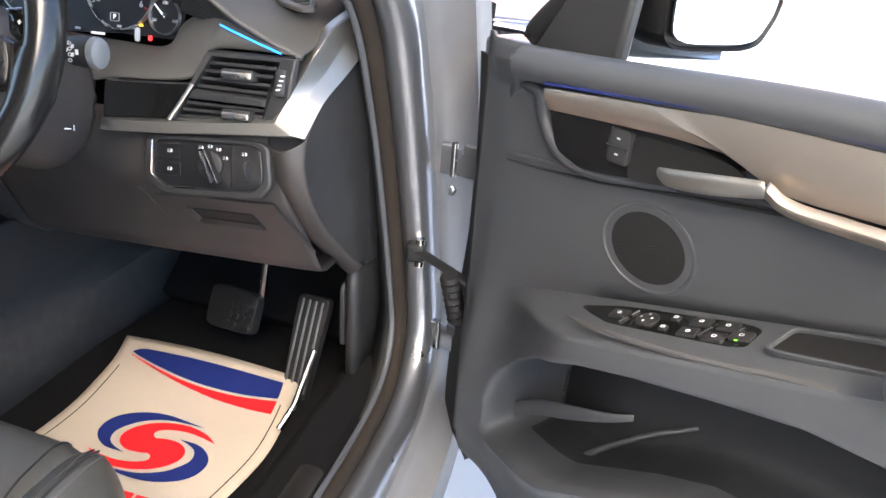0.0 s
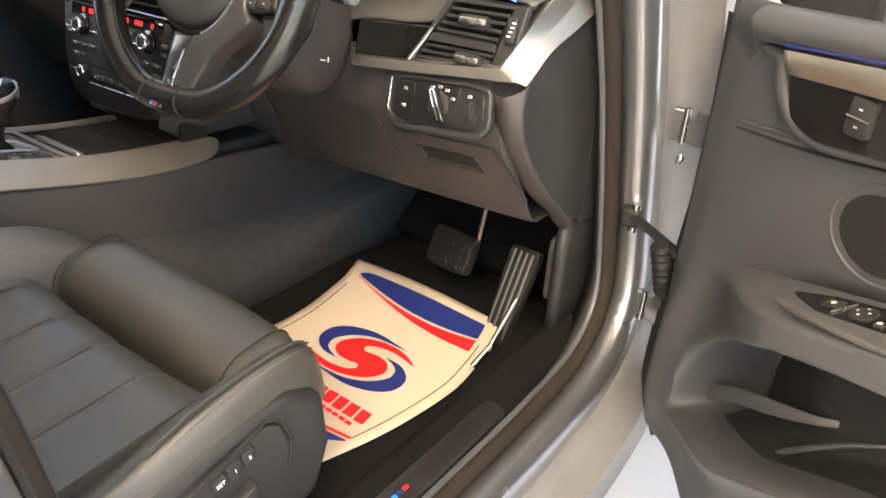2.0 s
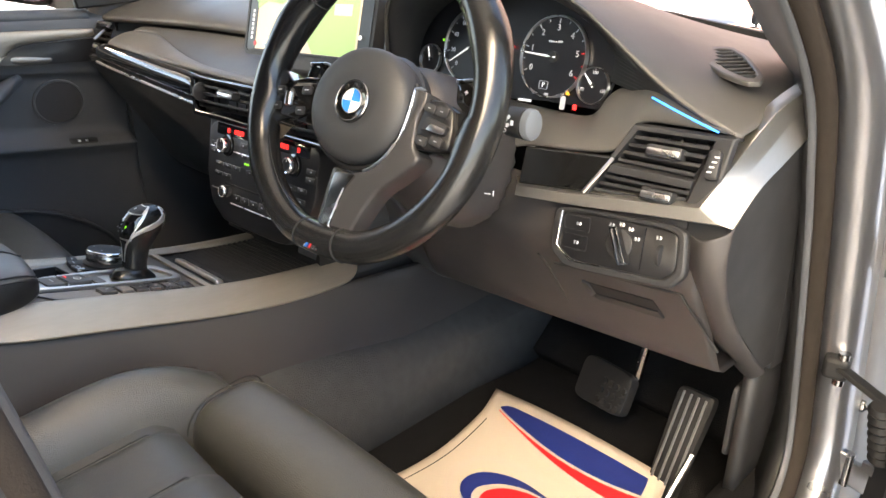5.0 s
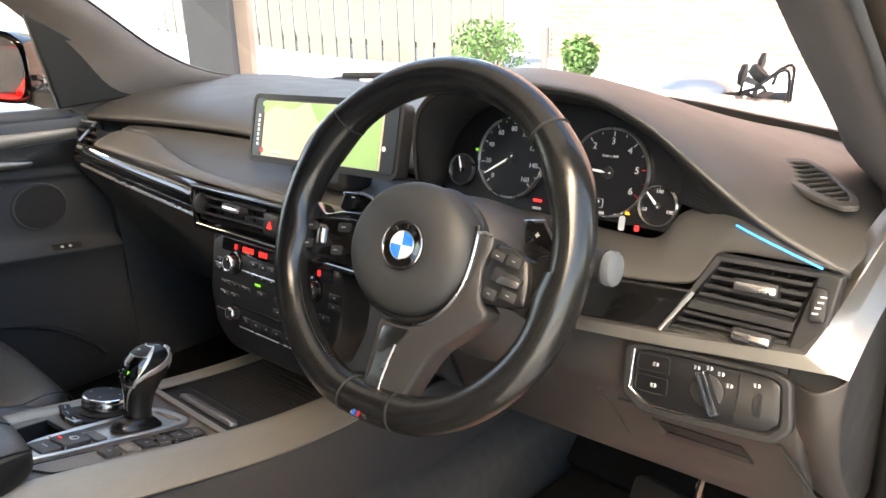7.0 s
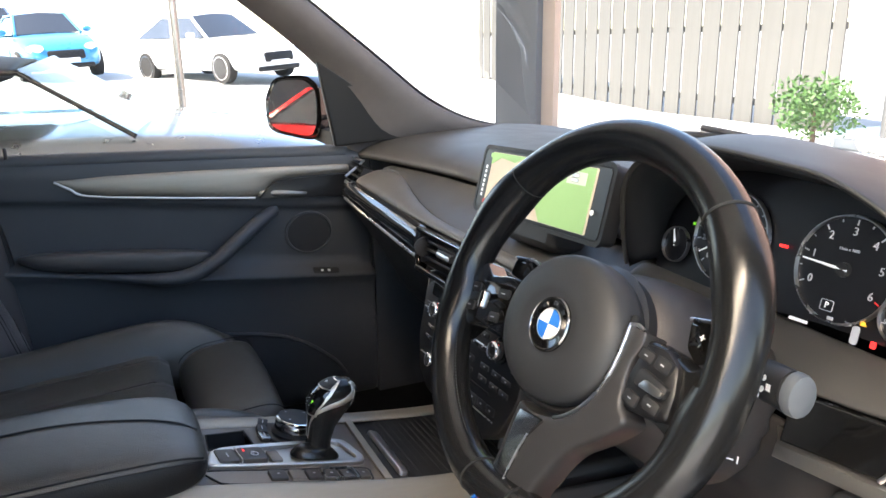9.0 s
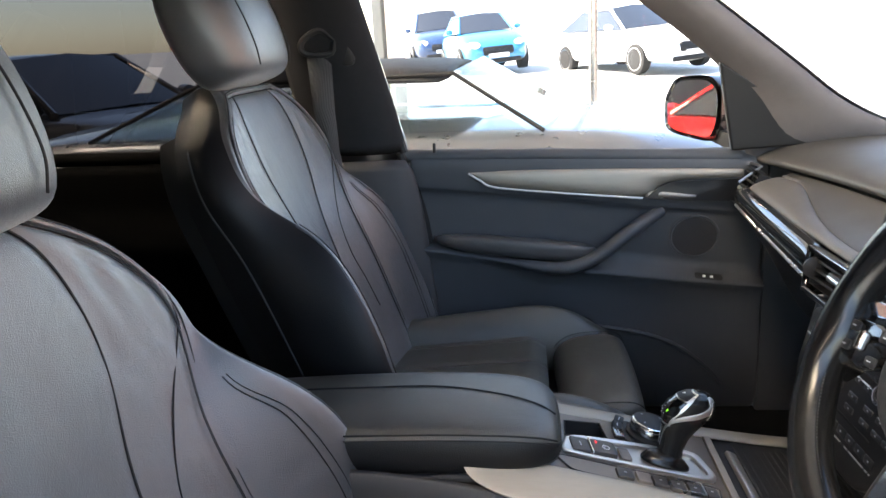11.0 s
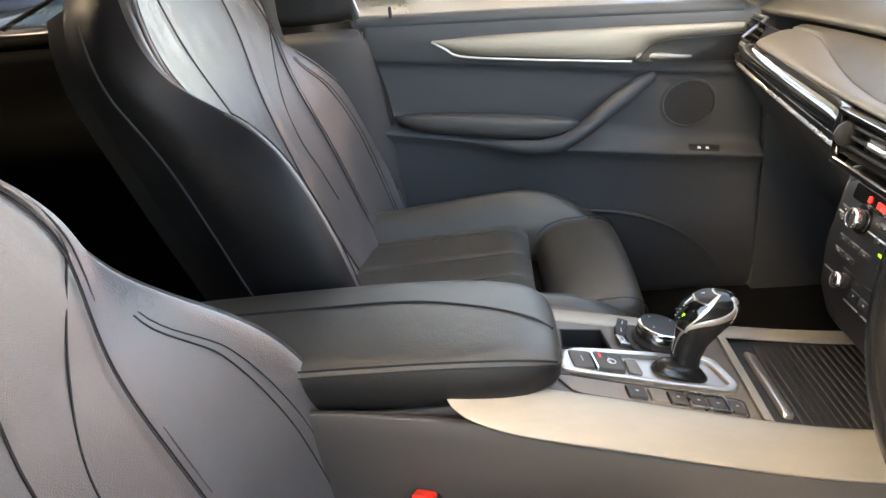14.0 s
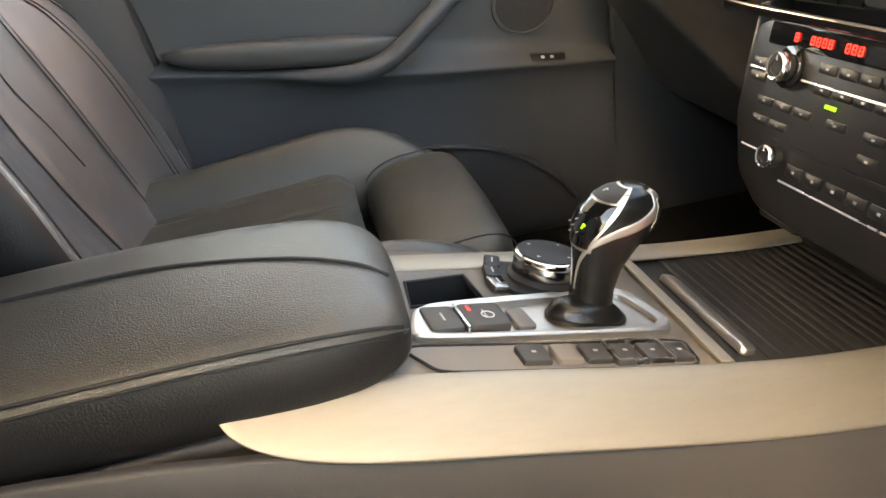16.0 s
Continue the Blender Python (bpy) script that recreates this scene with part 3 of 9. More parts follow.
def vent(parent, corners, slats, tab, depth=0.03, frame_w=0.006, tab_w=0.045):
    """An air vent between four corners (top left, top right, bottom right, bottom left), with its slats, dark well and tab."""
    tl, tr, br, bl = (Vector(c) for c in corners)
    nrm = (tr - tl).cross(bl - tl).normalized()
    if nrm.y > 0:
        nrm = -nrm
    back = -nrm * depth
    vt = part("vent", loft([[tl + back, tr + back, br + back, bl + back], [tl, tr, br, bl]], cap=False), M_dark, parent, "black air vent")
    part("well", ([tuple(p + back) for p in (tl, tr, br, bl)], [(0, 1, 2, 3)]), M_rubber, vt)
    for i in range(slats):
        f = (i + 0.75) / (slats + 0.5)
        a, b = tl.lerp(bl, f), tr.lerp(br, f)
        up = (tl - bl).normalized() * 0.0022
        q = [a - nrm * 0.002 + up, a - nrm * 0.002 - up, a - nrm * 0.018 - up * 2.4, a - nrm * 0.018 - up * 0.4]
        q2 = [b - nrm * 0.002 + up, b - nrm * 0.002 - up, b - nrm * 0.018 - up * 2.4, b - nrm * 0.018 - up * 0.4]
        part("slat", loft([q, q2]), M_dark, vt, bevel=0.0008)
    for i in range(5):
        f = (i + 1) / 6
        a, b = tl.lerp(tr, f) - nrm * 0.022, bl.lerp(br, f) - nrm * 0.022
        part("fin", tube([a, b], 0.0015, 6), M_rubber, vt)
    if tab:
        c = Vector(tab)
        xd = (tr - tl).normalized()
        m = frame_of(c + nrm * 0.004, xd, (tl - bl))
        part("tab", slab(rrect(tab_w, 0.013, 0.003), 0.014, m, edge=0.002), M_dark, vt)
        part("tab_strip", slab(rrect(tab_w * 0.92, 0.007, 0.002), 0.002, m @ pose(0, -0.001, 0.0015), edge=0.0008), M_silver, vt, "satin silver tab strip")
    return vt


vent(dash, ((-0.748, 0.190, 1.044), (-0.640, 0.186, 1.042), (-0.640, 0.152, 0.976), (-0.752, 0.156, 0.970)), 5, (-0.690, 0.166, 1.004), 0.03, tab_w=0.03)
part("far_vent_frame", tube([V(-0.765, 0.196, 1.047), V(-0.70, 0.206, 1.046), V(-0.66, 0.15, 1.022)], 0.003, 8), M_silver, dash)
for x0, x1, tx in ((-0.196, -0.022, -0.091), (0.022, 0.196, 0.10)):
    vt = vent(dash, ((x0, 0.131, 1.008), (x1, 0.133, 1.012), (x1 + 0.0, 0.124, 0.972), (x0 + 0.01, 0.122, 0.965)), 3, (tx, 0.122, 0.997))
    part("thumb_wheel", lathe([(0.012, -0.004), (0.016, -0.002), (0.016, 0.002), (0.012, 0.004)], 20, frame_of((x0 + 0.012, 0.128, 0.988), (0, 1, 0.1), (0, 0, 1))), M_dark, vt)
part("centre_vent_frame", ring_frame([(-0.215, 0.030), (0.215, 0.034), (0.212, -0.03), (-0.195, -0.036)], [(-0.203, 0.022), (0.203, 0.025), (0.20, -0.022), (-0.186, -0.026)], 0.02,
     frame_of((0, 0.122, 0.988), (1, 0.005, 0.01), (0, 0.22, 1))), M_gloss, dash, "gloss black centre vent surround", bevel=0.003)
part("hazard_switch", slab(rrect(0.034, 0.03, 0.005), 0.01, frame_of((0.0, 0.121, 0.991), (1, 0, 0), (0, 0.22, 1)), edge=0.002), M_dark, dash)
part("hazard_mark", slab(soft_poly([(-0.006, -0.005), (0.006, -0.005), (0, 0.006)], 0.1, 1), 0.001, frame_of((0.0, 0.119, 0.991), (1, 0, 0), (0, 0.22, 1))), M_glow_red, dash, "red hazard triangle")

# centre stack: climate and radio units
stack = thing("centre_stack", "black climate and radio control stack with red displays", "control panel")
SX = ((-0.150, 0.150, 0.945), (-0.150, 0.152, 0.90), (-0.140, 0.142, 0.84), (-0.115, 0.118, 0.785), (-0.085, 0.088, 0.758))
SM = frame_of((0.01, 0.110, 0.925), (1, 0.008, 0.03), (0, 0.25, 1))
part("fascia", slab(soft_poly([(-0.150, 0.036), (0.146, 0.036), (0.146, -0.05), (0.122, -0.100), (0.085, -0.124), (-0.085, -0.124), (-0.126, -0.100), (-0.150, -0.05)], 0.2), 0.05, SM, edge=0.006), M_black, stack, "black centre fascia")
part("display", slab(rrect(0.25, 0.018, 0.003), 0.002, SM @ pose(0, 0.022, 0.0015), edge=0.0008), M_gloss, stack, "glossy display strip")
for x, n in ((-0.088, 1), (-0.058, 4), (-0.022, 3), (0.025, 4), (0.065, 3), (0.10, 1)):
    for k in range(n):
        dm = SM @ pose(x + 0.0068 * (k - (n - 1) / 2), 0.022, 0.0028)
        dg = part("display_digit", ring_frame(rrect(0.0048, 0.0072, 0.001, 2), rrect(0.0026, 0.0050, 0.0006, 2), 0.0006, dm), M_glow_red, stack, "red lit digit")
        part("digit_bar", box(0.0030, 0.0010, 0.0006, dm), M_glow_red, dg)


def knob(parent, m, r, h, label="black rotary knob with chrome ring"):
    kb = part("knob", lathe([(r, 0), (r, h * 0.75), (r * 0.93, h), (r * 0.55, h), (r * 0.5, h * 0.93), (0.0005, h * 0.92)], 28, m), M_dark, parent, label)
    part("ring", lathe([(r * 1.03, h * 0.55), (r * 1.10, h * 0.70), (r * 1.06, h * 0.96), (r * 0.94, h * 1.06), (r * 0.80, h * 1.03), (r * 0.78, h * 0.90)], 28, m), M_chrome, kb, "chrome ring")
    part("pointer", box(r * 0.12, r * 0.5, 0.001, m @ pose(0, r * 0.7, h * 1.0)), M_white, kb)
    return kb


for x in (-0.089, 0.091):
    knob(stack, SM @ pose(x, -0.002, 0), 0.0112, 0.015)
    part("bezel", lathe([(0.017, 0), (0.017, 0.003), (0.013, 0.004)], 28, SM @ pose(x, -0.002, 0)), M_gloss, stack)
for s in (1, -1):
    e = [V(s * x, y, z) for x, y, z in ((0.142, 0.120, 0.962), (0.143, 0.108, 0.90), (0.138, 0.102, 0.86), (0.119, 0.100, 0.818), (0.098, 0.108, 0.788), (0.094, 0.15, 0.757))]
    part("cheek", sheet([e, [p + V(s * 0.012, 0.08, 0) for p in e], [p + V(s * 0.02, 0.26, 0) for p in e]]), M_panel, stack, "dark side of the control stack", solid=0.004)
knob(stack, SM @ pose(-0.077, -0.074, 0), 0.0092, 0.013)
BUT = []
for row_y, xs, w, h in ((-0.004, (-0.128, 0.132), 0.022, 0.008), (-0.016, (-0.128, 0.132), 0.022, 0.008), (0.004, (-0.045, -0.022, 0.0, 0.022, 0.045), 0.020, 0.008),
                        (-0.012, (-0.045, -0.022, 0.0, 0.022, 0.045), 0.020, 0.008), (-0.034, (-0.11, -0.085, -0.06, -0.02, 0.02, 0.06, 0.09, 0.115), 0.022, 0.007),
                        (-0.050, (-0.11, -0.085, 0.02, 0.06, 0.09, 0.115), 0.022, 0.007), (-0.080, (-0.05, -0.026, -0.002, 0.022, 0.046, 0.07, 0.094), 0.021, 0.010)):
    for x in xs:
        part("button", slab(rrect(w, h, 0.0012, 2), 0.002, SM @ pose(x, row_y, 0.0010), edge=0.0006), M_black, stack)
        part("button_mark", box(w * 0.14, h * 0.20, 0.0004, SM @ pose(x, row_y, 0.0013)), M_glow_dim, stack)
part("green_lamp", box(0.012, 0.003, 0.001, SM @ pose(-0.028, -0.022, 0.003)), M_glow_green, stack, "small green lamp")
for y, x0, x1 in ((-0.004, -0.14, -0.11), (-0.004, -0.070, 0.070), (-0.086, -0.064, 0.105), (-0.070, -0.125, -0.092)):
    part("chrome_strip", tube([SM @ V(x0, y - 0.005, 0.0012), SM @ V(x1, y - 0.005, 0.0012)], 0.0010, 6), M_silver, stack, "thin chrome strip")
part("slot", box(0.17, 0.003, 0.001, SM @ pose(0.0, -0.062, 0.002)), M_rubber, stack)
part("flap_grip", slab(rrect(0.060, 0.024, 0.006), 0.03, frame_of((-0.082, 0.112, 0.787), (1, 0, 0.02), (0, 0.4, 1)), edge=0.004), M_dark, stack)
# Solid black block in place of the shaded hollow below the controls.
part("recess_block", box(0.21, 0.05, 0.07, pose(0.0, 0.165, 0.775)), M_rubber, stack, "black block for the shaded recess under the controls")

# map screen
screen = thing("map_screen", "freestanding dashboard screen showing a green and tan map", "screen")
SC = frame_of((0.006, 0.213, 1.104), (1, 0.012, 0.048), (0, 0.28, 1))
part("housing", slab(rrect(0.318, 0.098, 0.012), 0.022, SC, edge=0.004), M_dark, screen, "black screen housing", bevel=0.002)
part("silver_edge", ring_frame(rrect(0.322, 0.102, 0.013), rrect(0.312, 0.092, 0.010), 0.006, SC @ pose(0, 0, 0.0012)), M_dark, screen, "dark satin screen edge")
part("panel", slab(rrect(0.306, 0.086, 0.006), 0.003, SC @ pose(0, 0, 0.0012)), M_black, screen)
part("map_land", slab(rrect(0.262, 0.082, 0.002, 2), 0.001, SC @ pose(-0.003, 0, 0.0022)), M_scr_tan, screen, "tan map area")
part("map_field", slab([(-0.02, 0.0405), (0.128, 0.0405), (0.128, -0.0405), (0.03, -0.0405), (0.012, -0.02), (0.022, 0.005), (-0.002, 0.018)], 0.001, SC @ pose(-0.003, 0, 0.0030)), M_scr_green, screen, "light green map fields")
part("map_corner", slab([(-0.131, 0.0405), (-0.03, 0.0405), (-0.06, 0.030), (-0.10, 0.034), (-0.131, 0.020)], 0.001, SC @ pose(-0.003, 0, 0.0030)), M_scr_green, screen)
part("info_box", slab(rrect(0.04, 0.016, 0.001, 1), 0.001, SC @ pose(0.09, 0.025, 0.0036)), M_scr_grey, screen)
part("side_bar", slab(rrect(0.018, 0.082, 0.001, 1), 0.001, SC @ pose(-0.138, 0, 0.0032)), M_black, screen)
for i in range(7):
    part("text_bar", box(0.004, 0.0046, 0.0006, SC @ pose(-0.138, 0.018 - 0.007 * i, 0.0036)), M_glow_white, screen)
part("map_symbol", lathe([(0.004, 0), (0.004, 0.0006)], 16, SC @ pose(-0.126, -0.033, 0.0036)), M_redb, screen)
part("map_symbol", lathe([(0.0035, 0), (0.0035, 0.0006)], 16, SC @ pose(-0.129, 0.036, 0.0036)), M_scr_green, screen)
part("map_symbol", lathe([(0.0035, 0), (0.0035, 0.0006)], 16, SC @ pose(0.135, -0.012, 0.0036)), M_glow_white, screen)
for x, y in ((-0.095, -0.034), (-0.082, -0.034), (0.088, 0.028), (0.088, 0.022)):
    part("text_bar", box(0.014, 0.003, 0.0006, SC @ pose(x, y, 0.0042)), M_dsilver, screen)
part("foot", box(0.12, 0.05, 0.06, SC @ pose(0, -0.05, -0.03)), M_dark, screen, bevel=0.01)

# instrument cowl on the driver's side
LIP = [V(0.172, 0.235, 1.045), V(0.185, 0.215, 1.10), V(0.205, 0.20, 1.155), V(0.245, 0.195, 1.188), V(0.31, 0.195, 1.205), V(0.404, 0.205, 1.200), V(0.452, 0.21, 1.193),
       V(0.503, 0.215, 1.170), V(0.555, 0.22, 1.133), V(0.607, 0.222, 1.098), V(0.650, 0.222, 1.078), V(0.692, 0.226, 1.062)]
CREST = [V(0.120, 0.36, 1.085), V(0.125, 0.355, 1.115), V(0.145, 0.35, 1.150), V(0.20, 0.35, 1.183), V(0.285, 0.35, 1.200), V(0.392, 0.35, 1.190), V(0.45, 0.35, 1.173),
         V(0.51, 0.36, 1.150), V(0.57, 0.365, 1.126), V(0.62, 0.365, 1.108), V(0.655, 0.362, 1.096), V(0.705, 0.36, 1.078)]
BACK = [V(0.10, 0.50, 1.075), V(0.12, 0.52, 1.09), V(0.15, 0.54, 1.105), V(0.21, 0.57, 1.115), V(0.29, 0.60, 1.115), V(0.39, 0.62, 1.11), V(0.46, 0.62, 1.105),
        V(0.52, 0.62, 1.10), V(0.58, 0.60, 1.092), V(0.63, 0.58, 1.085), V(0.665, 0.56, 1.078), V(0.715, 0.52, 1.066)]
N = 40
lip, crest, back = spline(LIP, N), spline(CREST, N), spline(BACK, N)
end = [V(p.x, 0.80, 1.07) for p in back]
rim = [a + (a - b).normalized() * 0.006 + V(0, 0, -0.004) for a, b in zip(lip, crest)]
under = [p + V(0, 0.012, -0.010) for p in lip]
cowl_rows = [end, back, crest, [a.lerp(b, 0.45) + V(0, 0, 0.004) for a, b in zip(crest, lip)], [a.lerp(b, 0.9) for a, b in zip(crest, lip)], rim, under]
part("instrument_cowl", sheet(cowl_rows), M_soft, dash, "soft grey instrument cowl", sub=1, solid=0.008)
PLATE = [V(0.196, 0.268, 1.052), V(0.200, 0.270, 1.095), V(0.215, 0.280, 1.13), V(0.255, 0.286, 1.160), V(0.31, 0.288, 1.172), V(0.40, 0.287, 1.170), V(0.44, 0.284, 1.160),
         V(0.480, 0.279, 1.143), V(0.505, 0.275, 1.128), V(0.517, 0.272, 1.115), V(0.520, 0.268, 1.10), V(0.518, 0.265, 1.085)]
plate = spline(PLATE, N)
part("cowl_lining", sheet([[p + V(0, 0.008, -0.006) for p in lip], [a.lerp(b, 0.5) for a, b in zip(lip, plate)], plate]), M_dark, dash, "dark instrument cowl lining", solid=0.004)
# pad that runs from the gauges down to the vents
A = [V(0.175, 0.262, 1.047), V(0.26, 0.262, 1.046), V(0.36, 0.262, 1.045), V(0.45, 0.260, 1.043), V(0.500, 0.260, 1.046), V(0.519, 0.264, 1.075), V(0.560, 0.262, 1.092), V(0.60, 0.240, 1.088), V(0.65, 0.232, 1.072), V(0.69, 0.228, 1.060)]
B = [V(0.175, 0.19, 0.99), V(0.26, 0.185, 0.985), V(0.36, 0.185, 0.985), V(0.45, 0.200, 1.010), V(0.51, 0.206, 1.015), V(0.558, 0.211, 1.021), V(0.570, 0.217, 1.036), V(0.582, 0.224, 1.054), V(0.63, 0.226, 1.058), V(0.684, 0.228, 1.060)]
a40, b40 = spline(A, N), spline(B, N)
part("gauge_apron", sheet([a40, [a.lerp(b, 0.33) + V(0, -0.006, 0.002) for a, b in zip(a40, b40)], [a.lerp(b, 0.7) + V(0, -0.004, 0.0) for a, b in zip(a40, b40)], b40]), M_soft, dash, "grey pad below the gauges", sub=1, solid=0.006)
part("blue_strip", tube(spline([V(0.577, 0.236, 1.084), V(0.61, 0.224, 1.078), V(0.65, 0.219, 1.068), V(0.686, 0.219, 1.058)], 16)[2:14], 0.0010, 6), M_glow_blue, dash, "thin glowing blue light strip")

# ---- instrument cluster ----
cluster = thing("instrument_cluster", "black instrument cluster with round chrome-ringed dials", "gauges")
GM = frame_of((0.365, 0.268, 1.09), (1, 0.0, 0.04), (0, 0.25, 1))
GI = GM.inverted()
outline = [(q.x, q.y) for q in (GI @ p for p in plate)] + [(0.145, -0.046), (0.06, -0.044), (-0.06, -0.05), (-0.165, -0.046)]
part("face_plate", slab(outline, 0.006, GM @ pose(0, 0, -0.002)), M_dial, cluster, "matt black gauge plate")


def gauge(x, y, r, marks, lo, hi, needle, sweep=(225, -45), size=0.008, red_from=None):
    """A dial: ring, marks over the sweep, numerals and a needle."""
    m = GM @ pose(x, y, 0)
    g = part("dial", lathe([(r * 0.97, 0), (r * 0.97, 0.0015), (0.0005, 0.0012)], 40, m), M_dial, cluster)
    part("ring", lathe([(r * 0.95, 0), (r * 0.965, 0.005), (r * 0.99, 0.005), (r * 1.01, 0)], 48, m), M_silver, g, "thin chrome dial ring")
    for i in range(marks * 2 - 1):
        a = radians(sweep[0] + (sweep[1] - sweep[0]) * i / (marks * 2 - 2))
        ln = 0.10 if i % 2 == 0 else 0.05
        red = red_from is not None and i >= red_from
        part("tick", box(r * ln, r * 0.025, 0.0005, m @ pose(r * (0.92 - ln / 2) * math.cos(a), r * (0.92 - ln / 2) * math.sin(a), 0.002, 0, 0, math.degrees(a))), M_redb if red else M_glow_dim, g)
        if i % 2 == 0 and size:
            words(str(int(lo + (hi - lo) * i / (marks * 2 - 2))), size, m @ pose(r * 0.70 * math.cos(a), r * 0.70 * math.sin(a), 0.0018), M_glow_dim, g, name="numeral")
    a = radians(needle)
    part("needle", tube([m @ V(-0.1 * r * math.cos(a), -0.1 * r * math.sin(a), 0.004), m @ V(r * 0.86 * math.cos(a), r * 0.86 * math.sin(a), 0.004)], [0.0016, 0.0007], 6), M_glow_white, g, "pale needle")
    part("hub", lathe([(r * 0.14, 0), (r * 0.13, 0.005), (0.0004, 0.0055)], 20, m), M_dark, g)
    return g


gauge(-0.066, 0.012, 0.049, 9, 0, 160, 212, (225, -45), 0.0085)
gauge(0.067, 0.008, 0.049, 7, 0, 6, 176, (205, -30), 0.0105, red_from=10)
gauge(-0.140, -0.010, 0.020, 3, 0, 2, 110, (200, -20), 0)
gauge(0.130, -0.020, 0.0215, 3, 50, 150, 135, (200, -20), 0.0055)
for x, y, w, h, mt in ((-0.02, -0.034, 0.012, 0.003, M_glow_red), (-0.02, -0.043, 0.012, 0.003, M_glow_dim), (0.005, -0.043, 0.008, 0.003, M_glow_dim), (0.035, -0.047, 0.02, 0.003, M_glow_white),
                       (-0.118, 0.017, 0.007, 0.0035, M_glow_green), (0.110, -0.047, 0.005, 0.006, M_glow_red), (-0.012, 0.025, 0.0, 0, M_glow_red), (0.0, 0.016, 0.01, 0.003, M_glow_red)):
    if w:
        part("lamp", slab(rrect(w, h, 0.001, 2), 0.001, GM @ pose(x, y, 0.002)), mt, cluster)
part("gear_letter_box", ring_frame(rrect(0.013, 0.010, 0.001, 1), rrect(0.0118, 0.0088, 0.0008, 1), 0.0006, GM @ pose(0.060, -0.026, 0.003)), M_glow_dim, cluster)
words("P", 0.008, GM @ pose(0.060, -0.026, 0.003), M_glow_white, cluster)
words("1/min x 1000", 0.0038, GM @ pose(0.067, 0.026, 0.002), M_glow_dim, cluster)
part("car_symbol", slab(rrect(0.007, 0.016, 0.0025), 0.001, GM @ pose(0.092, -0.044, 0.002)), M_glow_dim, cluster, "white car symbol")
part("warning_symbol", slab([(-0.003, -0.0022), (0.003, -0.0022), (0, 0.003)], 0.001, GM @ pose(0.097, -0.032, 0.002)), M_glow_amber, cluster)
for x in (0.048, 0.066, 0.084):
    part("scale_mark", box(0.006, 0.003, 0.0005, GM @ pose(x, -0.0365, 0.002)), M_glow_dim, cluster)

# ---- driver's vents and trim ----
UT = [V(0.584, 0.219, 1.048), V(0.668, 0.221, 1.052), V(0.658, 0.205, 1.012), V(0.567, 0.204, 1.010)]
LT = [V(0.563, 0.201, 1.003), V(0.660, 0.202, 1.006), V(0.655, 0.195, 0.982), V(0.548, 0.191, 0.976)]
vent(dash, UT, 4, (0.621, 0.212, 1.033), 0.035, tab_w=0.040)
vent(dash, LT, 3, (0.629, 0.192, 0.993), 0.035, tab_w=0.036)
part("vent_frame", loft([[p + V(0, 0.014, 0) for p in q] for q in ()] + [[V(0.577, 0.225, 1.054), V(0.690, 0.228, 1.059), V(0.688, 0.206, 0.990), V(0.545, 0.194, 0.971), V(0.555, 0.203, 1.003)],
     [V(0.579, 0.219, 1.053), V(0.688, 0.221, 1.057), V(0.684, 0.198, 0.990), V(0.543, 0.188, 0.972), V(0.555, 0.198, 1.003)],
     [V(0.585, 0.218, 1.0485), V(0.669, 0.220, 1.0525), V(0.657, 0.194, 0.982), V(0.548, 0.189, 0.976), V(0.560, 0.200, 1.003)],
     [V(0.585, 0.228, 1.0485), V(0.669, 0.230, 1.0525), V(0.657, 0.204, 0.982), V(0.548, 0.199, 0.976), V(0.560, 0.210, 1.003)]], cap=False), M_dark, dash, "black vent surround", bevel=0.0015)
part("vent_bar", loft([[p + V(0, d, 0) for p in (V(0.567, 0.203, 1.011), V(0.660, 0.204, 1.013), V(0.660, 0.202, 1.005), V(0.563, 0.200, 1.002))] for d in (0.02, -0.002)]), M_dark, dash, bevel=0.001)
part("vent_wheel", slab(rrect(0.013, 0.030, 0.004), 0.012, frame_of((0.676, 0.206, 1.033), (1, 0.03, 0.1), (0.3, 0.35, 1)), edge=0.002), M_dark, dash)
for i in range(4):
    part("wheel_mark", box(0.005, 0.0015, 0.0006, frame_of((0.675 + 0.0012 * i, 0.2035 + 0.0018 * i, 1.026 + 0.0048 * i), (1, 0.03, 0.1), (0.3, 0.35, 1))), M_white, dash)
# gloss black piece left of the vents
part("gloss_insert", loft([[V(0.455, 0.200, 1.010), V(0.566, 0.210, 1.018), V(0.542, 0.194, 0.976), V(0.455, 0.189, 0.966)], [V(0.455, 0.194, 1.009), V(0.565, 0.204, 1.017), V(0.541, 0.188, 0.977), V(0.455, 0.183, 0.967)]]), M_gloss, dash, "gloss black trim insert", bevel=0.002)
part("gloss_edge", tube([V(0.567, 0.203, 1.017), V(0.543, 0.187, 0.977)], 0.0022, 8), M_silver, dash)
# aluminium lip under the vents that turns up along the end of the dash
lipA = (spline([V(0.455, 0.180, 0.966), V(0.54, 0.184, 0.974), V(0.62, 0.188, 0.985), V(0.673, 0.191, 0.992)], 16),
        spline([V(0.675, 0.1915, 0.993), V(0.684, 0.205, 1.014), V(0.696, 0.234, 1.050), V(0.703, 0.274, 1.078), V(0.706, 0.335, 1.092)], 20))
lipC = (spline([V(0.455, 0.177, 0.954), V(0.54, 0.181, 0.962), V(0.62, 0.185, 0.972), V(0.697, 0.188, 0.981)], 16),
        spline([V(0.6985, 0.1885, 0.982), V(0.701, 0.226, 1.016), V(0.703, 0.275, 1.041), V(0.706, 0.344, 1.078), V(0.707, 0.38, 1.092)], 20))
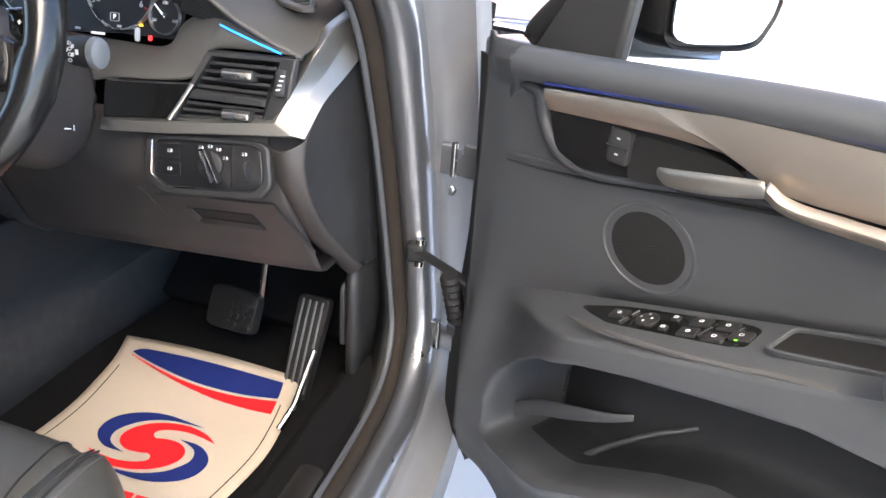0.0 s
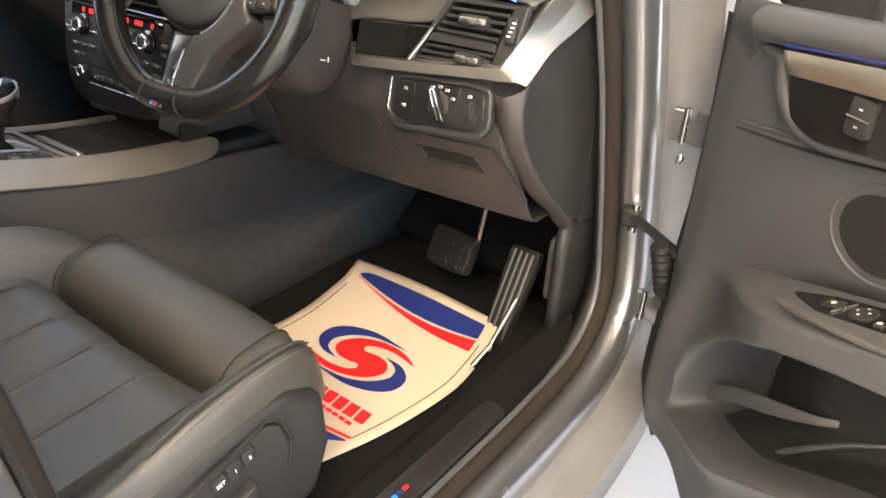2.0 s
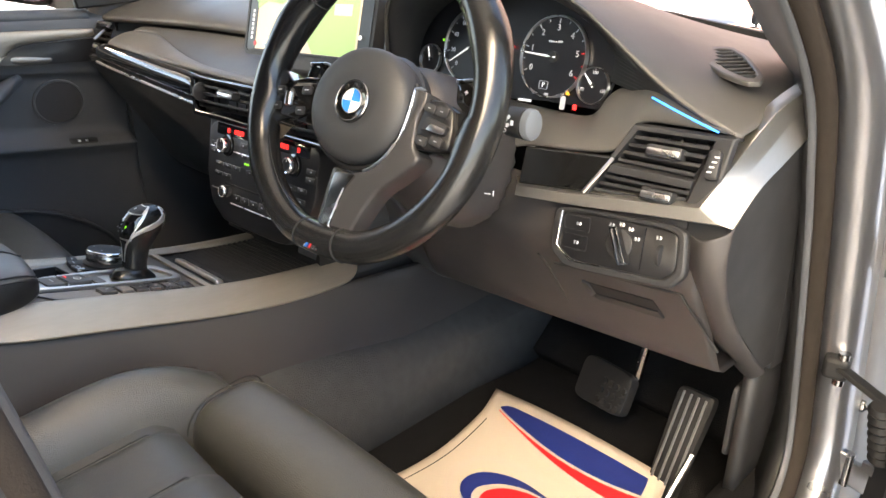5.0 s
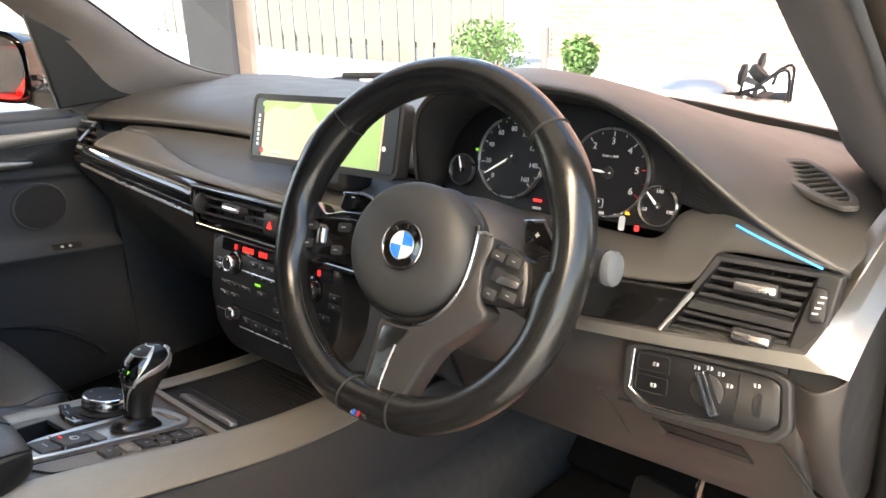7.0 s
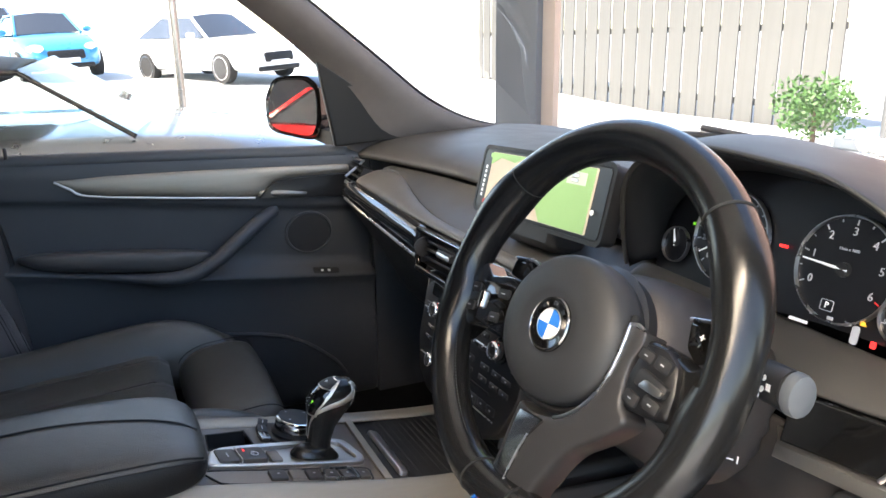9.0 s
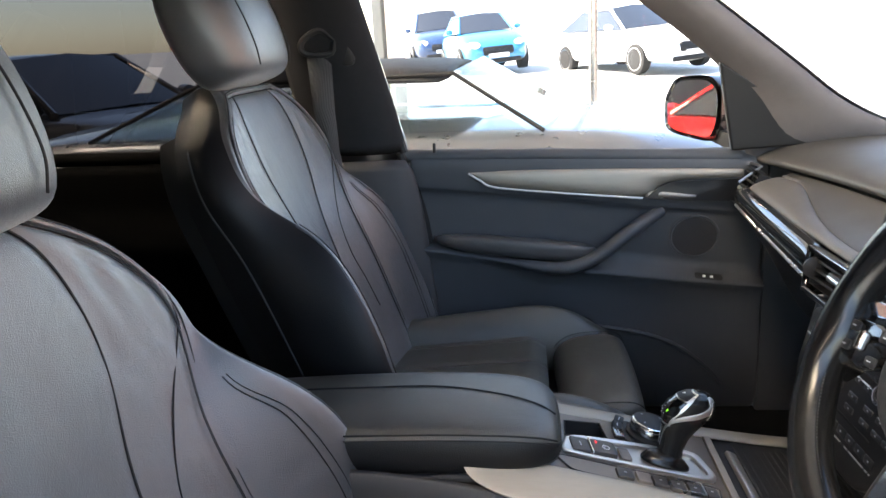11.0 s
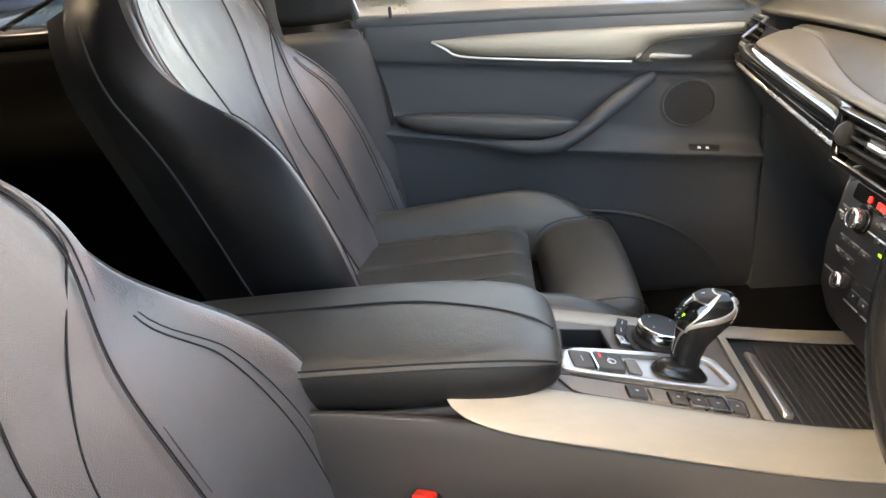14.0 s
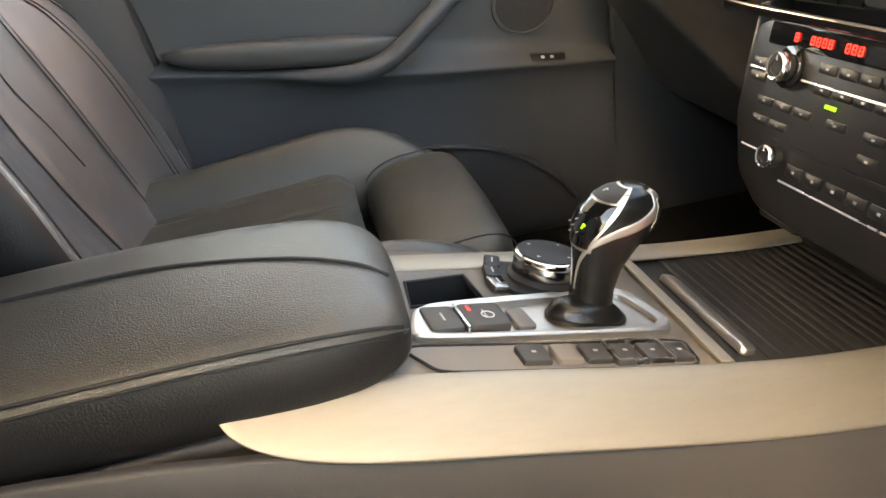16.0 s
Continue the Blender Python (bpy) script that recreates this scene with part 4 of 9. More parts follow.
lipO = (spline([V(0.455, 0.187, 0.950), V(0.54, 0.191, 0.958), V(0.62, 0.195, 0.968), V(0.700, 0.200, 0.976)], 16),
        spline([V(0.712, 0.192, 0.979), V(0.7145, 0.238, 1.010), V(0.715, 0.286, 1.025), V(0.716, 0.327, 1.039), V(0.716, 0.37, 1.052)], 20))
la, lc, lo = ([*a, *b] for a, b in (lipA, lipC, lipO))
part("aluminium_lip", sheet([[p + V(-0.018, 0.022, 0.002) for p in la], [p + V(-0.001, 0.003, 0) for p in la], [a.lerp(c, 0.06) for a, c in zip(la, lc)], [a.lerp(c, 0.94) for a, c in zip(la, lc)], lc, [c.lerp(o, 0.08) for c, o in zip(lc, lo)], lo, [p + V(-0.008, 0.006, 0) for p in lo]]), M_alux, dash, "brushed aluminium dashboard lip", solid=0.003, angle=30)
# demister vent on top of the dash end
TV = frame_of((0.621, 0.346, 1.1105), (0.75, -0.75, -0.16), (0.5, 0.6, 0.05))
DV_OUT = soft_poly([(-0.030, -0.031), (-0.046, -0.012), (-0.040, 0.010), (0.0, 0.017), (0.058, 0.011), (0.078, 0.001), (0.076, -0.014), (0.050, -0.028), (0.005, -0.037)], 0.3)
DV_IN = soft_poly([(-0.020, -0.022), (-0.034, -0.010), (-0.030, 0.005), (0.0, 0.010), (0.054, 0.005), (0.066, -0.003), (0.063, -0.010), (0.042, -0.019), (0.005, -0.027)], 0.3)
tv = part("demister_vent", ring_frame(DV_OUT, DV_IN, 0.006, TV @ pose(0, 0, 0.003)), M_soft, dash, "slatted wedge-shaped demister vent", bevel=0.0015)
part("well", slab(DV_IN, 0.003, TV @ pose(0, 0, -0.0015)), M_rubber, tv)
for i in range(8):
    x = -0.023 + 0.0112 * i
    y0, y1 = float(np.interp(x, (-0.034, -0.02, 0.005, 0.042, 0.064), (-0.012, -0.021, -0.026, -0.019, -0.009))), float(np.interp(x, (-0.034, 0.0, 0.054, 0.066), (0.003, 0.009, 0.005, -0.002)))
    part("slat", box(0.0022, y1 - y0, 0.004, TV @ pose(x, (y0 + y1) / 2, 0.0008, 0, 25, 0)), M_soft, tv, bevel=0.0006)
# light switch panel
HM = frame_of((0.594, 0.181, 0.936), (1, 0.02, 0.09), (0, 0.30, 1))
lsw = thing("light_switch", "black headlight switch panel with rotary knob", "switch panel")
part("surround", ring_frame(soft_poly([(-0.084, 0.028), (0.078, 0.028), (0.084, -0.021), (0.068, -0.039), (-0.058, -0.042), (-0.081, -0.026)], 0.2), soft_poly([(-0.072, 0.022), (0.068, 0.022), (0.072, -0.018), (0.060, -0.030), (-0.050, -0.032), (-0.070, -0.020)], 0.2), 0.012, HM @ pose(0, 0, 0.0025)), M_dark, lsw, "dark moulded surround", bevel=0.003)
part("panel", slab(soft_poly([(-0.072, 0.022), (0.068, 0.022), (0.072, -0.018), (0.060, -0.030), (-0.050, -0.032), (-0.070, -0.020)], 0.2), 0.01, HM @ pose(0, 0, 0.000), edge=0.002), M_black, lsw, "satin black switch panel")
part("panel_edge", tube([HM @ V(x, y, 0.003) for x, y in ((-0.071, 0.021), (-0.072, -0.018), (-0.052, -0.032), (-0.014, -0.031))], 0.001, 6), M_dsilver, lsw)
part("knob_base", lathe([(0.016, 0), (0.016, 0.003), (0.014, 0.004), (0.0005, 0.004)], 32, HM @ pose(0.006, -0.003, 0.001)), M_dark, lsw)
kb = part("knob_bar", slab(soft_poly([(-0.0055, 0.019), (0.0050, 0.019), (0.0085, -0.021), (-0.002, -0.021)], 0.15, 2), 0.012, HM @ pose(0.007, -0.004, 0.0135, 0, 0, 20), edge=0.003), M_black, lsw, "dark rotary knob bar")
part("knob_trim", ring_frame(soft_poly([(-0.0035, 0.0195), (0.0035, 0.0195), (0.008, -0.0215), (0.000, -0.0215)], 0.1, 2), soft_poly([(-0.0022, 0.018), (0.0022, 0.018), (0.0064, -0.0200), (0.0014, -0.0200)], 0.1, 2), 0.006, HM @ pose(0.007, -0.004, 0.0147, 0, 0, 20)), M_chrome, kb, "chrome knob trim")
part("divider", box(0.001, 0.045, 0.001, HM @ pose(0.034, -0.003, 0.0025)), M_dsilver, lsw)
part("button_edge", ring_frame(rrect(0.034, 0.017, 0.003), rrect(0.032, 0.015, 0.003), 0.0008, HM @ pose(-0.050, 0.010, 0.003)), M_dark, lsw)
part("button_edge", ring_frame(rrect(0.034, 0.017, 0.003), rrect(0.032, 0.015, 0.003), 0.0008, HM @ pose(-0.050, -0.011, 0.003)), M_dark, lsw)
part("dimmer_wheel", lathe([(0.010, -0.003), (0.012, -0.002), (0.012, 0.002), (0.010, 0.003)], 20, HM @ pose(0.052, -0.006, -0.004, 0, 90, 0)), M_dark, lsw)
for x, y in ((-0.047, 0.010), (-0.047, -0.011), (-0.006, 0.016), (0.006, 0.018), (0.017, 0.015), (0.026, 0.006), (0.050, 0.012)):
    part("symbol", slab([(0.0022 * math.cos(a), 0.0020 * math.sin(a)) for a in (-1.57, -0.8, 0, 0.8, 1.57)], 0.0005, HM @ pose(x + 0.001, y, 0.0034)), M_white, lsw)
    for k in (-1, 0, 1):
        part("symbol_ray", box(0.0022, 0.0005, 0.0005, HM @ pose(x - 0.0018, y + 0.0014 * k, 0.0032)), M_white, lsw)
# face behind the switch, and the knee panel
FX = (0.20, 0.30, 0.42, 0.50, 0.60, 0.690)
knee = []
for i, x in enumerate(FX):
    s = i / 5
    knee.append([V(x, 0.205, 0.975), V(x, 0.200, 0.958), V(x, 0.196, 0.93), V(x, 0.198, 0.895), V(x, 0.215, 0.872), V(x, 0.235, 0.845), V(x, 0.262, 0.79 - 0.005 + 0.02 * s), V(x, 0.287, 0.725 + 0.03 * s), V(x, 0.310, 0.715 + 0.03 * s), V(x, 0.55, 0.76)])
part("knee_panel", sheet(knee), M_lower, dash, "dark plastic knee panel", sub=1, solid=0.008)
KN = frame_of((0.578, 0.2335, 0.8445), (1, -0.05, 0.075), (0, -0.5575, 0.830))
# The pocket is flat dark plates on the panel, its shade coloured in.
part("knee_pocket_plate", slab([(-0.046, 0.006), (0.046, 0.012), (0.052, -0.020), (-0.050, -0.026)], 0.006, KN @ pose(0, 0, 0.0005), edge=0.001), M_rubber, dash, "dark plate for the shaded knee pocket")
part("pocket_floor", slab([(-0.040, -0.012), (0.048, -0.007), (0.052, -0.019), (-0.044, -0.025)], 0.002, KN @ pose(0, 0, 0.0022), edge=0.001), M_dark, dash)
part("pocket_side", slab([(-0.054, 0.008), (-0.046, 0.006), (-0.042, -0.014), (-0.052, -0.024)], 0.003, KN @ pose(0, 0, 0.0025), edge=0.001), M_lower, dash, "bevelled pocket side")
KSEAM = [V(0.487, 0.2215, 0.862), V(0.55, 0.2125, 0.874), V(0.620, 0.2070, 0.882), V(0.664, 0.2050, 0.8875)]
part("panel_seam", tube(spline(KSEAM, 20), 0.0016, 6), M_seam, dash)
part("panel_seam", tube([V(0.664, 0.2050, 0.8875), V(0.668, 0.212, 0.875), V(0.680, 0.234, 0.842), V(0.692, 0.258, 0.806)], 0.0018, 6), M_seam, dash)
part("panel_seam", tube([V(0.466, 0.217, 0.870), V(0.474, 0.240, 0.837), V(0.484, 0.268, 0.788)], 0.0024, 6), M_seam, dash)
# rounded wing that turns the knee panel into the end face
WL = spline([V(0.688, 0.178, 0.962), V(0.688, 0.190, 0.914), V(0.690, 0.222, 0.865), V(0.691, 0.265, 0.812), V(0.692, 0.330, 0.757), V(0.692, 0.372, 0.714)], 24)
WR = spline([V(0.710, 0.202, 0.976), V(0.711, 0.194, 0.945), V(0.711, 0.211, 0.897), V(0.711, 0.259, 0.836), V(0.711, 0.338, 0.762), V(0.711, 0.368, 0.738)], 24)
part("knee_wing", sheet([[p + V(-0.030, 0.022, 0.0) for p in WL], [p + V(-0.004, 0.003, 0) for p in WL], [a.lerp(b, 0.22) + V(0.001, -0.004, 0) for a, b in zip(WL, WR)], [a.lerp(b, 0.65) + V(0.004, -0.004, 0) for a, b in zip(WL, WR)], [p + V(0.002, -0.002, 0) for p in WR], [p + V(0, 0.003, 0.001) for p in WR], [p + V(-0.006, 0.004, 0.001) for p in WR]]), M_lower, dash, "rounded knee panel wing", sub=1, solid=0.003)
# end face of the dashboard
part("end_panel", loft([[V(x, 0.205, 0.974), V(x, 0.238, 1.008), V(x, 0.286, 1.023), V(x, 0.36, 1.045), V(x, 0.385, 0.97), V(x, 0.396, 0.87), V(x, 0.400, 0.735), V(x, 0.366, 0.740), V(x, 0.338, 0.764), V(x, 0.259, 0.838), V(x, 0.211, 0.899), V(x, 0.196, 0.945)] for x in (0.66, 0.7085)]), M_dark, dash, "black dashboard end panel", bevel=0.003)
part("end_strip", loft([[V(x, 0.362, 1.046), V(x, 0.43, 1.046), V(x, 0.445, 0.716), V(x, 0.403, 0.722), V(x, 0.399, 0.87), V(x, 0.388, 0.97)] for x in (0.66, 0.7065)]), M_dark, dash, "black trim strip behind the end panel", bevel=0.003)
# ---- steering column, stalks and wheel ----
TILT, YAW = 0.444, 0.082
WC = V(0.385, 0.0133, 1.0806)
WN = V(math.sin(YAW) * math.cos(TILT), -math.cos(YAW) * math.cos(TILT), math.sin(TILT))
WX = WN.cross(V(0, 0, 1)).normalized() * -1
WM = frame_of(WC, WX, WN.cross(WX))
column = thing("steering_column", "dark plastic steering column shroud", "steering column")
rings = []
for z, a, b, dy in ((-0.040, 0.046, 0.046, 0), (-0.055, 0.060, 0.060, -0.005), (-0.09, 0.072, 0.074, -0.012), (-0.15, 0.076, 0.084, -0.022), (-0.24, 0.072, 0.08, -0.032)):
    rings.append([WM @ V(a * math.copysign(abs(math.cos(t)) ** 0.8, math.cos(t)), b * math.copysign(abs(math.sin(t)) ** 0.8, math.sin(t)) + dy, z) for t in (2 * math.pi * k / 24 for k in range(24))])
part("shroud", loft(rings), M_lower, column, "dark plastic column shroud", sub=1)
part("collar", lathe([(0.052, -0.045), (0.056, -0.030), (0.050, -0.020)], 32, WM), M_dark, column)
part("lock_mark", box(0.007, 0.0012, 0.0006, frame_of((0.464, 0.118, 0.972), (1, 0.5, 0), (0, 0.3, 1))), M_white, column)
part("lock_mark", box(0.0012, 0.006, 0.0006, frame_of((0.470, 0.121, 0.973), (1, 0.5, 0), (0, 0.3, 1))), M_white, column)
for sx in (1, -1):
    st = thing("column_stalk", "dark plastic column stalk with grey tip", "stalk", group="column stalks")
    a, b = (V(0.445, 0.105, 1.062), V(0.553, 0.090, 1.069)) if sx > 0 else (V(0.325, 0.100, 1.058), V(0.225, 0.085, 1.064))
    d = (b - a).normalized()
    fr = frame_of(a, d, (0, 0.15, 1))
    part("arm", loft([[fr @ V(x, h * math.sin(t), w * math.cos(t)) for t in (2 * math.pi * k / 16 for k in range(16))] for x, h, w in ((0.0, 0.009, 0.008), (0.050, 0.010, 0.009), (0.066, 0.0150, 0.011), (0.090, 0.0155, 0.012))]), M_dark, st, "black stalk body")
    part("groove", loft([[fr @ V(x, h * math.sin(t), w * math.cos(t)) for t in (2 * math.pi * k / 16 for k in range(16))] for x, h, w in ((0.089, 0.0140, 0.0110), (0.0925, 0.0140, 0.0110))]), M_seam, st)
    tip = part("tip", loft([[fr @ V(x, h * math.sin(t), w * math.cos(t)) for t in (2 * math.pi * k / 16 for k in range(16))] for x, h, w in ((0.0925, 0.0158, 0.0122), (0.0985, 0.0156, 0.0120), (0.1005, 0.0145, 0.0112), (0.1020, 0.0090, 0.0070), (0.1024, 0.003, 0.002))]), M_tip if sx > 0 else M_dark, st, "grey stalk tip")
    for dx, dh in ((0.060, 0.005), (0.068, 0.001), (0.068, 0.008), (0.076, -0.003), (0.076, 0.005)):
        part("symbol", lathe([(0.0022, 0.0), (0.0022, 0.0005), (0.0014, 0.0005), (0.0014, 0.0)], 12, frame_of(fr @ V(dx, dh, 0.0124 * math.cos(math.asin(dh / 0.0155))), fr.to_3x3() @ V(1, 0, 0), fr.to_3x3() @ V(0, 1, -0.3))), M_white, st)
    if sx > 0:
        zs = -1 if (fr.to_3x3() @ V(0, 0, 1)).y > 0 else 1
        for i in range(4):
            part("symbol", ring_frame(oval(0.0026, 0.0020, 12), oval(0.0018, 0.0012, 12), 0.0004, frame_of(fr @ V(0.072, 0.008 - 0.0055 * i, zs * 0.0122), d, (0, 0.1, 1))), M_white, st)
        part("symbol", box(0.004, 0.005, 0.0004, frame_of(fr @ V(0.082, 0.0, zs * 0.0124), d, (0, 0.1, 1))), M_white, st)

M_pad = material("airbag_pad_plastic", (0.021, 0.022, 0.0235), 0.55, bump=0.35, bscale=1300, vary=0.1, vscale=6, bdist=0.0006)
wheel = thing("steering_wheel", "black leather sports steering wheel with grey spokes", "steering wheel")


def wheel_rim(a, r=0.1547):
    """A point of the rim's middle line, with a slightly flattened bottom."""
    x, y = r * math.cos(a), r * math.sin(a)
    if y < -0.147:
        y = -0.147 - (-0.147 - y) * 0.55
    return V(x, y, 0)


RN, rings = 120, []
for k in range(RN + 1):
    a = 2 * math.pi * k / RN
    p = wheel_rim(a)
    out = V(math.cos(a), math.sin(a), 0)
    g = math.degrees(a) % 360
    thick = 0.0176 + 0.0030 * sum(math.exp(-((g - c) / 13) ** 2) for c in (30, 150)) + 0.0008 * math.exp(-((g - 270) / 25) ** 2)
    inw = 1 + 0.45 * sum(math.exp(-((g - c) / 9) ** 2) for c in (352, 188))
    ring = []
    for t in (2 * math.pi * j / 20 for j in range(20)):
        c = math.cos(t)
        ring.append(p + thick * (c * out * (0.95 if c > 0 else 0.95 * inw) + V(0, 0, math.sin(t) * 1.08)))
    rings.append(ring)
rim_ob = part("rim", moved(loft(rings, cap=False), WM), M_leather_rim, wheel, "worn glossy black leather wheel rim")
for g in (46, 139, 259, 280):
    a = radians(g)
    p, out = wheel_rim(a), V(math.cos(a), math.sin(a), 0)
    part("rim_seam", tube([WM @ (p + 0.0182 * (0.95 * math.cos(t) * out + V(0, 0, 1.08 * math.sin(t)))) for t in (2 * math.pi * j / 20 for j in range(21))], 0.0012, 6, cap=False), M_seam, rim_ob)
st_pts = []
for k in range(150):
    a = radians(150 + 95 * k / 150)
    p, out = wheel_rim(a), V(math.cos(a), math.sin(a), 0)
    st_pts.append(box(0.0011, 0.0034, 0.001, WM @ Matrix.Translation(p - out * 0.0150 + V(0, 0, 0.006)) @ pose(0, 0, 0, 0, 0, math.degrees(a) + (25 if k % 2 else -25))))
part("stitching", join(*st_pts), M_stitch, rim_ob, "grey cross stitching")
# airbag pad
pad = []
for sc, z in ((0.98, -0.035), (1.0, -0.012), (1.0, -0.002), (0.985, 0.004), (0.94, 0.009), (0.80, 0.0145), (0.60, 0.017), (0.46, 0.0175), (0.43, 0.0165), (0.2, 0.0165)):
    pad.append([WM @ V(-0.004 + sc * 0.0685 * math.cos(t), -0.007 + sc * 0.0615 * math.sin(t), z) for t in (2 * math.pi * k / 48 for k in range(48))])
hub = part("airbag_pad", loft(pad), M_pad, wheel, "round dark grey airbag pad", sub=1)
part("pad_gap", tube([WM @ V(-0.004 + 0.071 * math.cos(t), -0.007 + 0.064 * math.sin(t), -0.006) for t in (radians(-180 + 6 * k) for k in range(36))], 0.003, 8), M_rubber, hub)
EM = WM @ pose(0.0, -0.0065, 0.0168)
emb = part("emblem", lathe([(0.0225, 0), (0.0225, 0.002), (0.0205, 0.0028), (0.0195, 0.002), (0.0004, 0.002)], 40, EM), M_gloss, wheel, "round black emblem with blue and white quarters")
part("emblem_ring", lathe([(0.0210, 0.002), (0.0217, 0.0032), (0.0226, 0.002), (0.0222, 0.001)], 40, EM), M_dsilver, emb)
part("emblem_ring", lathe([(0.0124, 0.002), (0.0128, 0.0028), (0.0133, 0.002)], 40, EM), M_silver, emb)
for q, mt in ((0, M_blue), (1, M_white), (2, M_blue), (3, M_white)):
    a0 = q * 90
    part("quarter", slab([(0, 0)] + [(0.0122 * math.cos(radians(a0 + 90 * i / 10)), 0.0122 * math.sin(radians(a0 + 90 * i / 10))) for i in range(11)], 0.0006, EM @ pose(0, 0, 0.0026)), mt, emb)
for g in (48, 90, 132):
    part("emblem_mark", box(0.0045, 0.0035, 0.0006, EM @ pose(0.0170 * math.cos(radians(g)), 0.0170 * math.sin(radians(g)), 0.0023, 0, 0, g - 90)), M_dsilver, emb)
part("airbag_mark", box(0.016, 0.0035, 0.0003, WM @ pose(-0.004, -0.049, 0.0128, -12, 0, 0)), M_panel, hub)
part("airbag_mark", box(0.010, 0.0035, 0.0003, WM @ pose(0.040, -0.004, 0.0138, 0, 12, 0)), M_panel, hub)


def spoke_plate(pts, z0, z1, mat, name, label="", edge=0.003, dome=0.0, bend=0.18):
    return part(name, slab(soft_poly(pts, bend, 3), z1 - z0, WM @ pose(0, 0, z1), edge=edge, dome=dome), mat, wheel, label)


M_spoke = material("grey_satin_spoke", (0.042, 0.041, 0.042), 0.40, metal=0.3, vary=0.06, vscale=20, bump=0.05, bscale=900)
# side spokes: dark bodies that flow into the rim
for s in (1, -1):
    spoke_plate([(s * 0.055, 0.016), (s * 0.100, 0.013), (s * 0.122, 0.006), (s * 0.141, 0.018), (s * 0.152, 0.012), (s * 0.154, -0.038), (s * 0.143, -0.062), (s * 0.138, -0.056), (s * 0.128, -0.043), (s * 0.110, -0.037), (s * 0.055, -0.040)][::s], -0.026, -0.002, M_gloss if s < 0 else M_leather_rim, "side_spoke", "black side spoke", edge=0.005)
    pq = [(0.092, 0.0385), (0.1105, 0.042), (0.126, 0.0243), (0.1267, 0.0167), (0.109, 0.0097), (0.097, 0.018)] if s > 0 else [(-0.0765, 0.031), (-0.0945, 0.0345), (-0.1206, 0.031), (-0.1223, 0.0142), (-0.088, 0.012)]
    paddle = part("paddle", slab(soft_poly(pq if s < 0 else pq[::-1], 0.2, 3), 0.007, WM @ pose(0, 0, -0.022), edge=0.002), M_gloss, wheel, "black shift paddle")
    part("paddle_edge", tube([WM @ V(x, y, -0.0215) for x, y in (pq[:4] if s > 0 else pq[:3])], 0.0015, 8), M_silver, paddle)
    part("paddle_mark", box(0.0045, 0.0009, 0.0005, WM @ pose(s * 0.107, 0.029, -0.0215)), M_white, paddle)
    if s > 0:
        part("paddle_mark", box(0.0009, 0.0045, 0.0005, WM @ pose(s * 0.107, 0.029, -0.0215)), M_white, paddle)
# right pod: two rows of buttons and a bright rocker
pod = spoke_plate([(0.084, 0.0115), (0.1025, 0.0131), (0.1172, 0.005), (0.1226, -0.0127), (0.124, -0.0324), (0.1088, -0.0359), (0.0847, -0.0377), (0.0784, -0.016)][::-1], -0.010, 0.003, M_black, "button_pod", "satin black button pod", edge=0.003, dome=0.0015)
for x, y, w, h in ((0.0905, 0.0035, 0.014, 0.009), (0.1065, 0.002, 0.015, 0.010), (0.0905, -0.0285, 0.014, 0.010), (0.1085, -0.0265, 0.016, 0.010)):
    b = part("button", slab(rrect(w, h, 0.0025), 0.003, WM @ pose(x, y, 0.0058, 0, 0, -10), edge=0.001), M_dark, pod)
    part("mark", box(w * 0.22, 0.0009, 0.0004, WM @ pose(x, y, 0.0060, 0, 0, -10)), M_glow_dim, b)
rk = part("rocker", slab(soft_poly([(-0.014, -0.007), (0.0145, -0.0065), (0.0155, 0.004), (-0.013, 0.007)], 0.2, 2), 0.006, WM @ pose(0.1035, -0.0125, 0.0080, 0, 0, -6), edge=0.002), M_dark, pod, "ridged rocker switch")
part("rocker_trim", slab(soft_poly([(-0.008, -0.0058), (0.0135, -0.0050), (0.0145, 0.0005), (-0.004, 0.0015)], 0.2, 2), 0.002, WM @ pose(0.1035, -0.0130, 0.0092, 0, 0, -6), edge=0.0008), M_silver, rk, "bright satin rocker face")
# left pod: gloss with bright thumb roller
pod = spoke_plate([(-0.150, -0.014), (-0.128, 0.001), (-0.072, 0.008), (-0.066, -0.022), (-0.097, -0.037), (-0.136, -0.034)][::-1], -0.010, 0.003, M_gloss, "button_pod", "gloss black button pod", edge=0.002)
for x, y, w, h in ((-0.128, -0.008, 0.014, 0.009), (-0.128, -0.026, 0.014, 0.009), (-0.085, -0.003, 0.016, 0.009), (-0.088, -0.026, 0.014, 0.009)):
    b = part("button", slab(rrect(w, h, 0.0025), 0.004, WM @ pose(x, y, 0.0050, 0, 0, 8), edge=0.001), M_dark, pod)
    part("mark", box(w * 0.35, 0.0010, 0.0004, WM @ pose(x, y, 0.0054, 0, 0, 8)), M_glow_dim, b)
part("thumb_roller", lathe([(0.004, -0.009), (0.006, -0.007), (0.006, 0.007), (0.004, 0.009)], 20, WM @ pose(-0.112, -0.016, 0.002, 90, 0, 8)), M_dsilver, pod, "bright thumb roller")
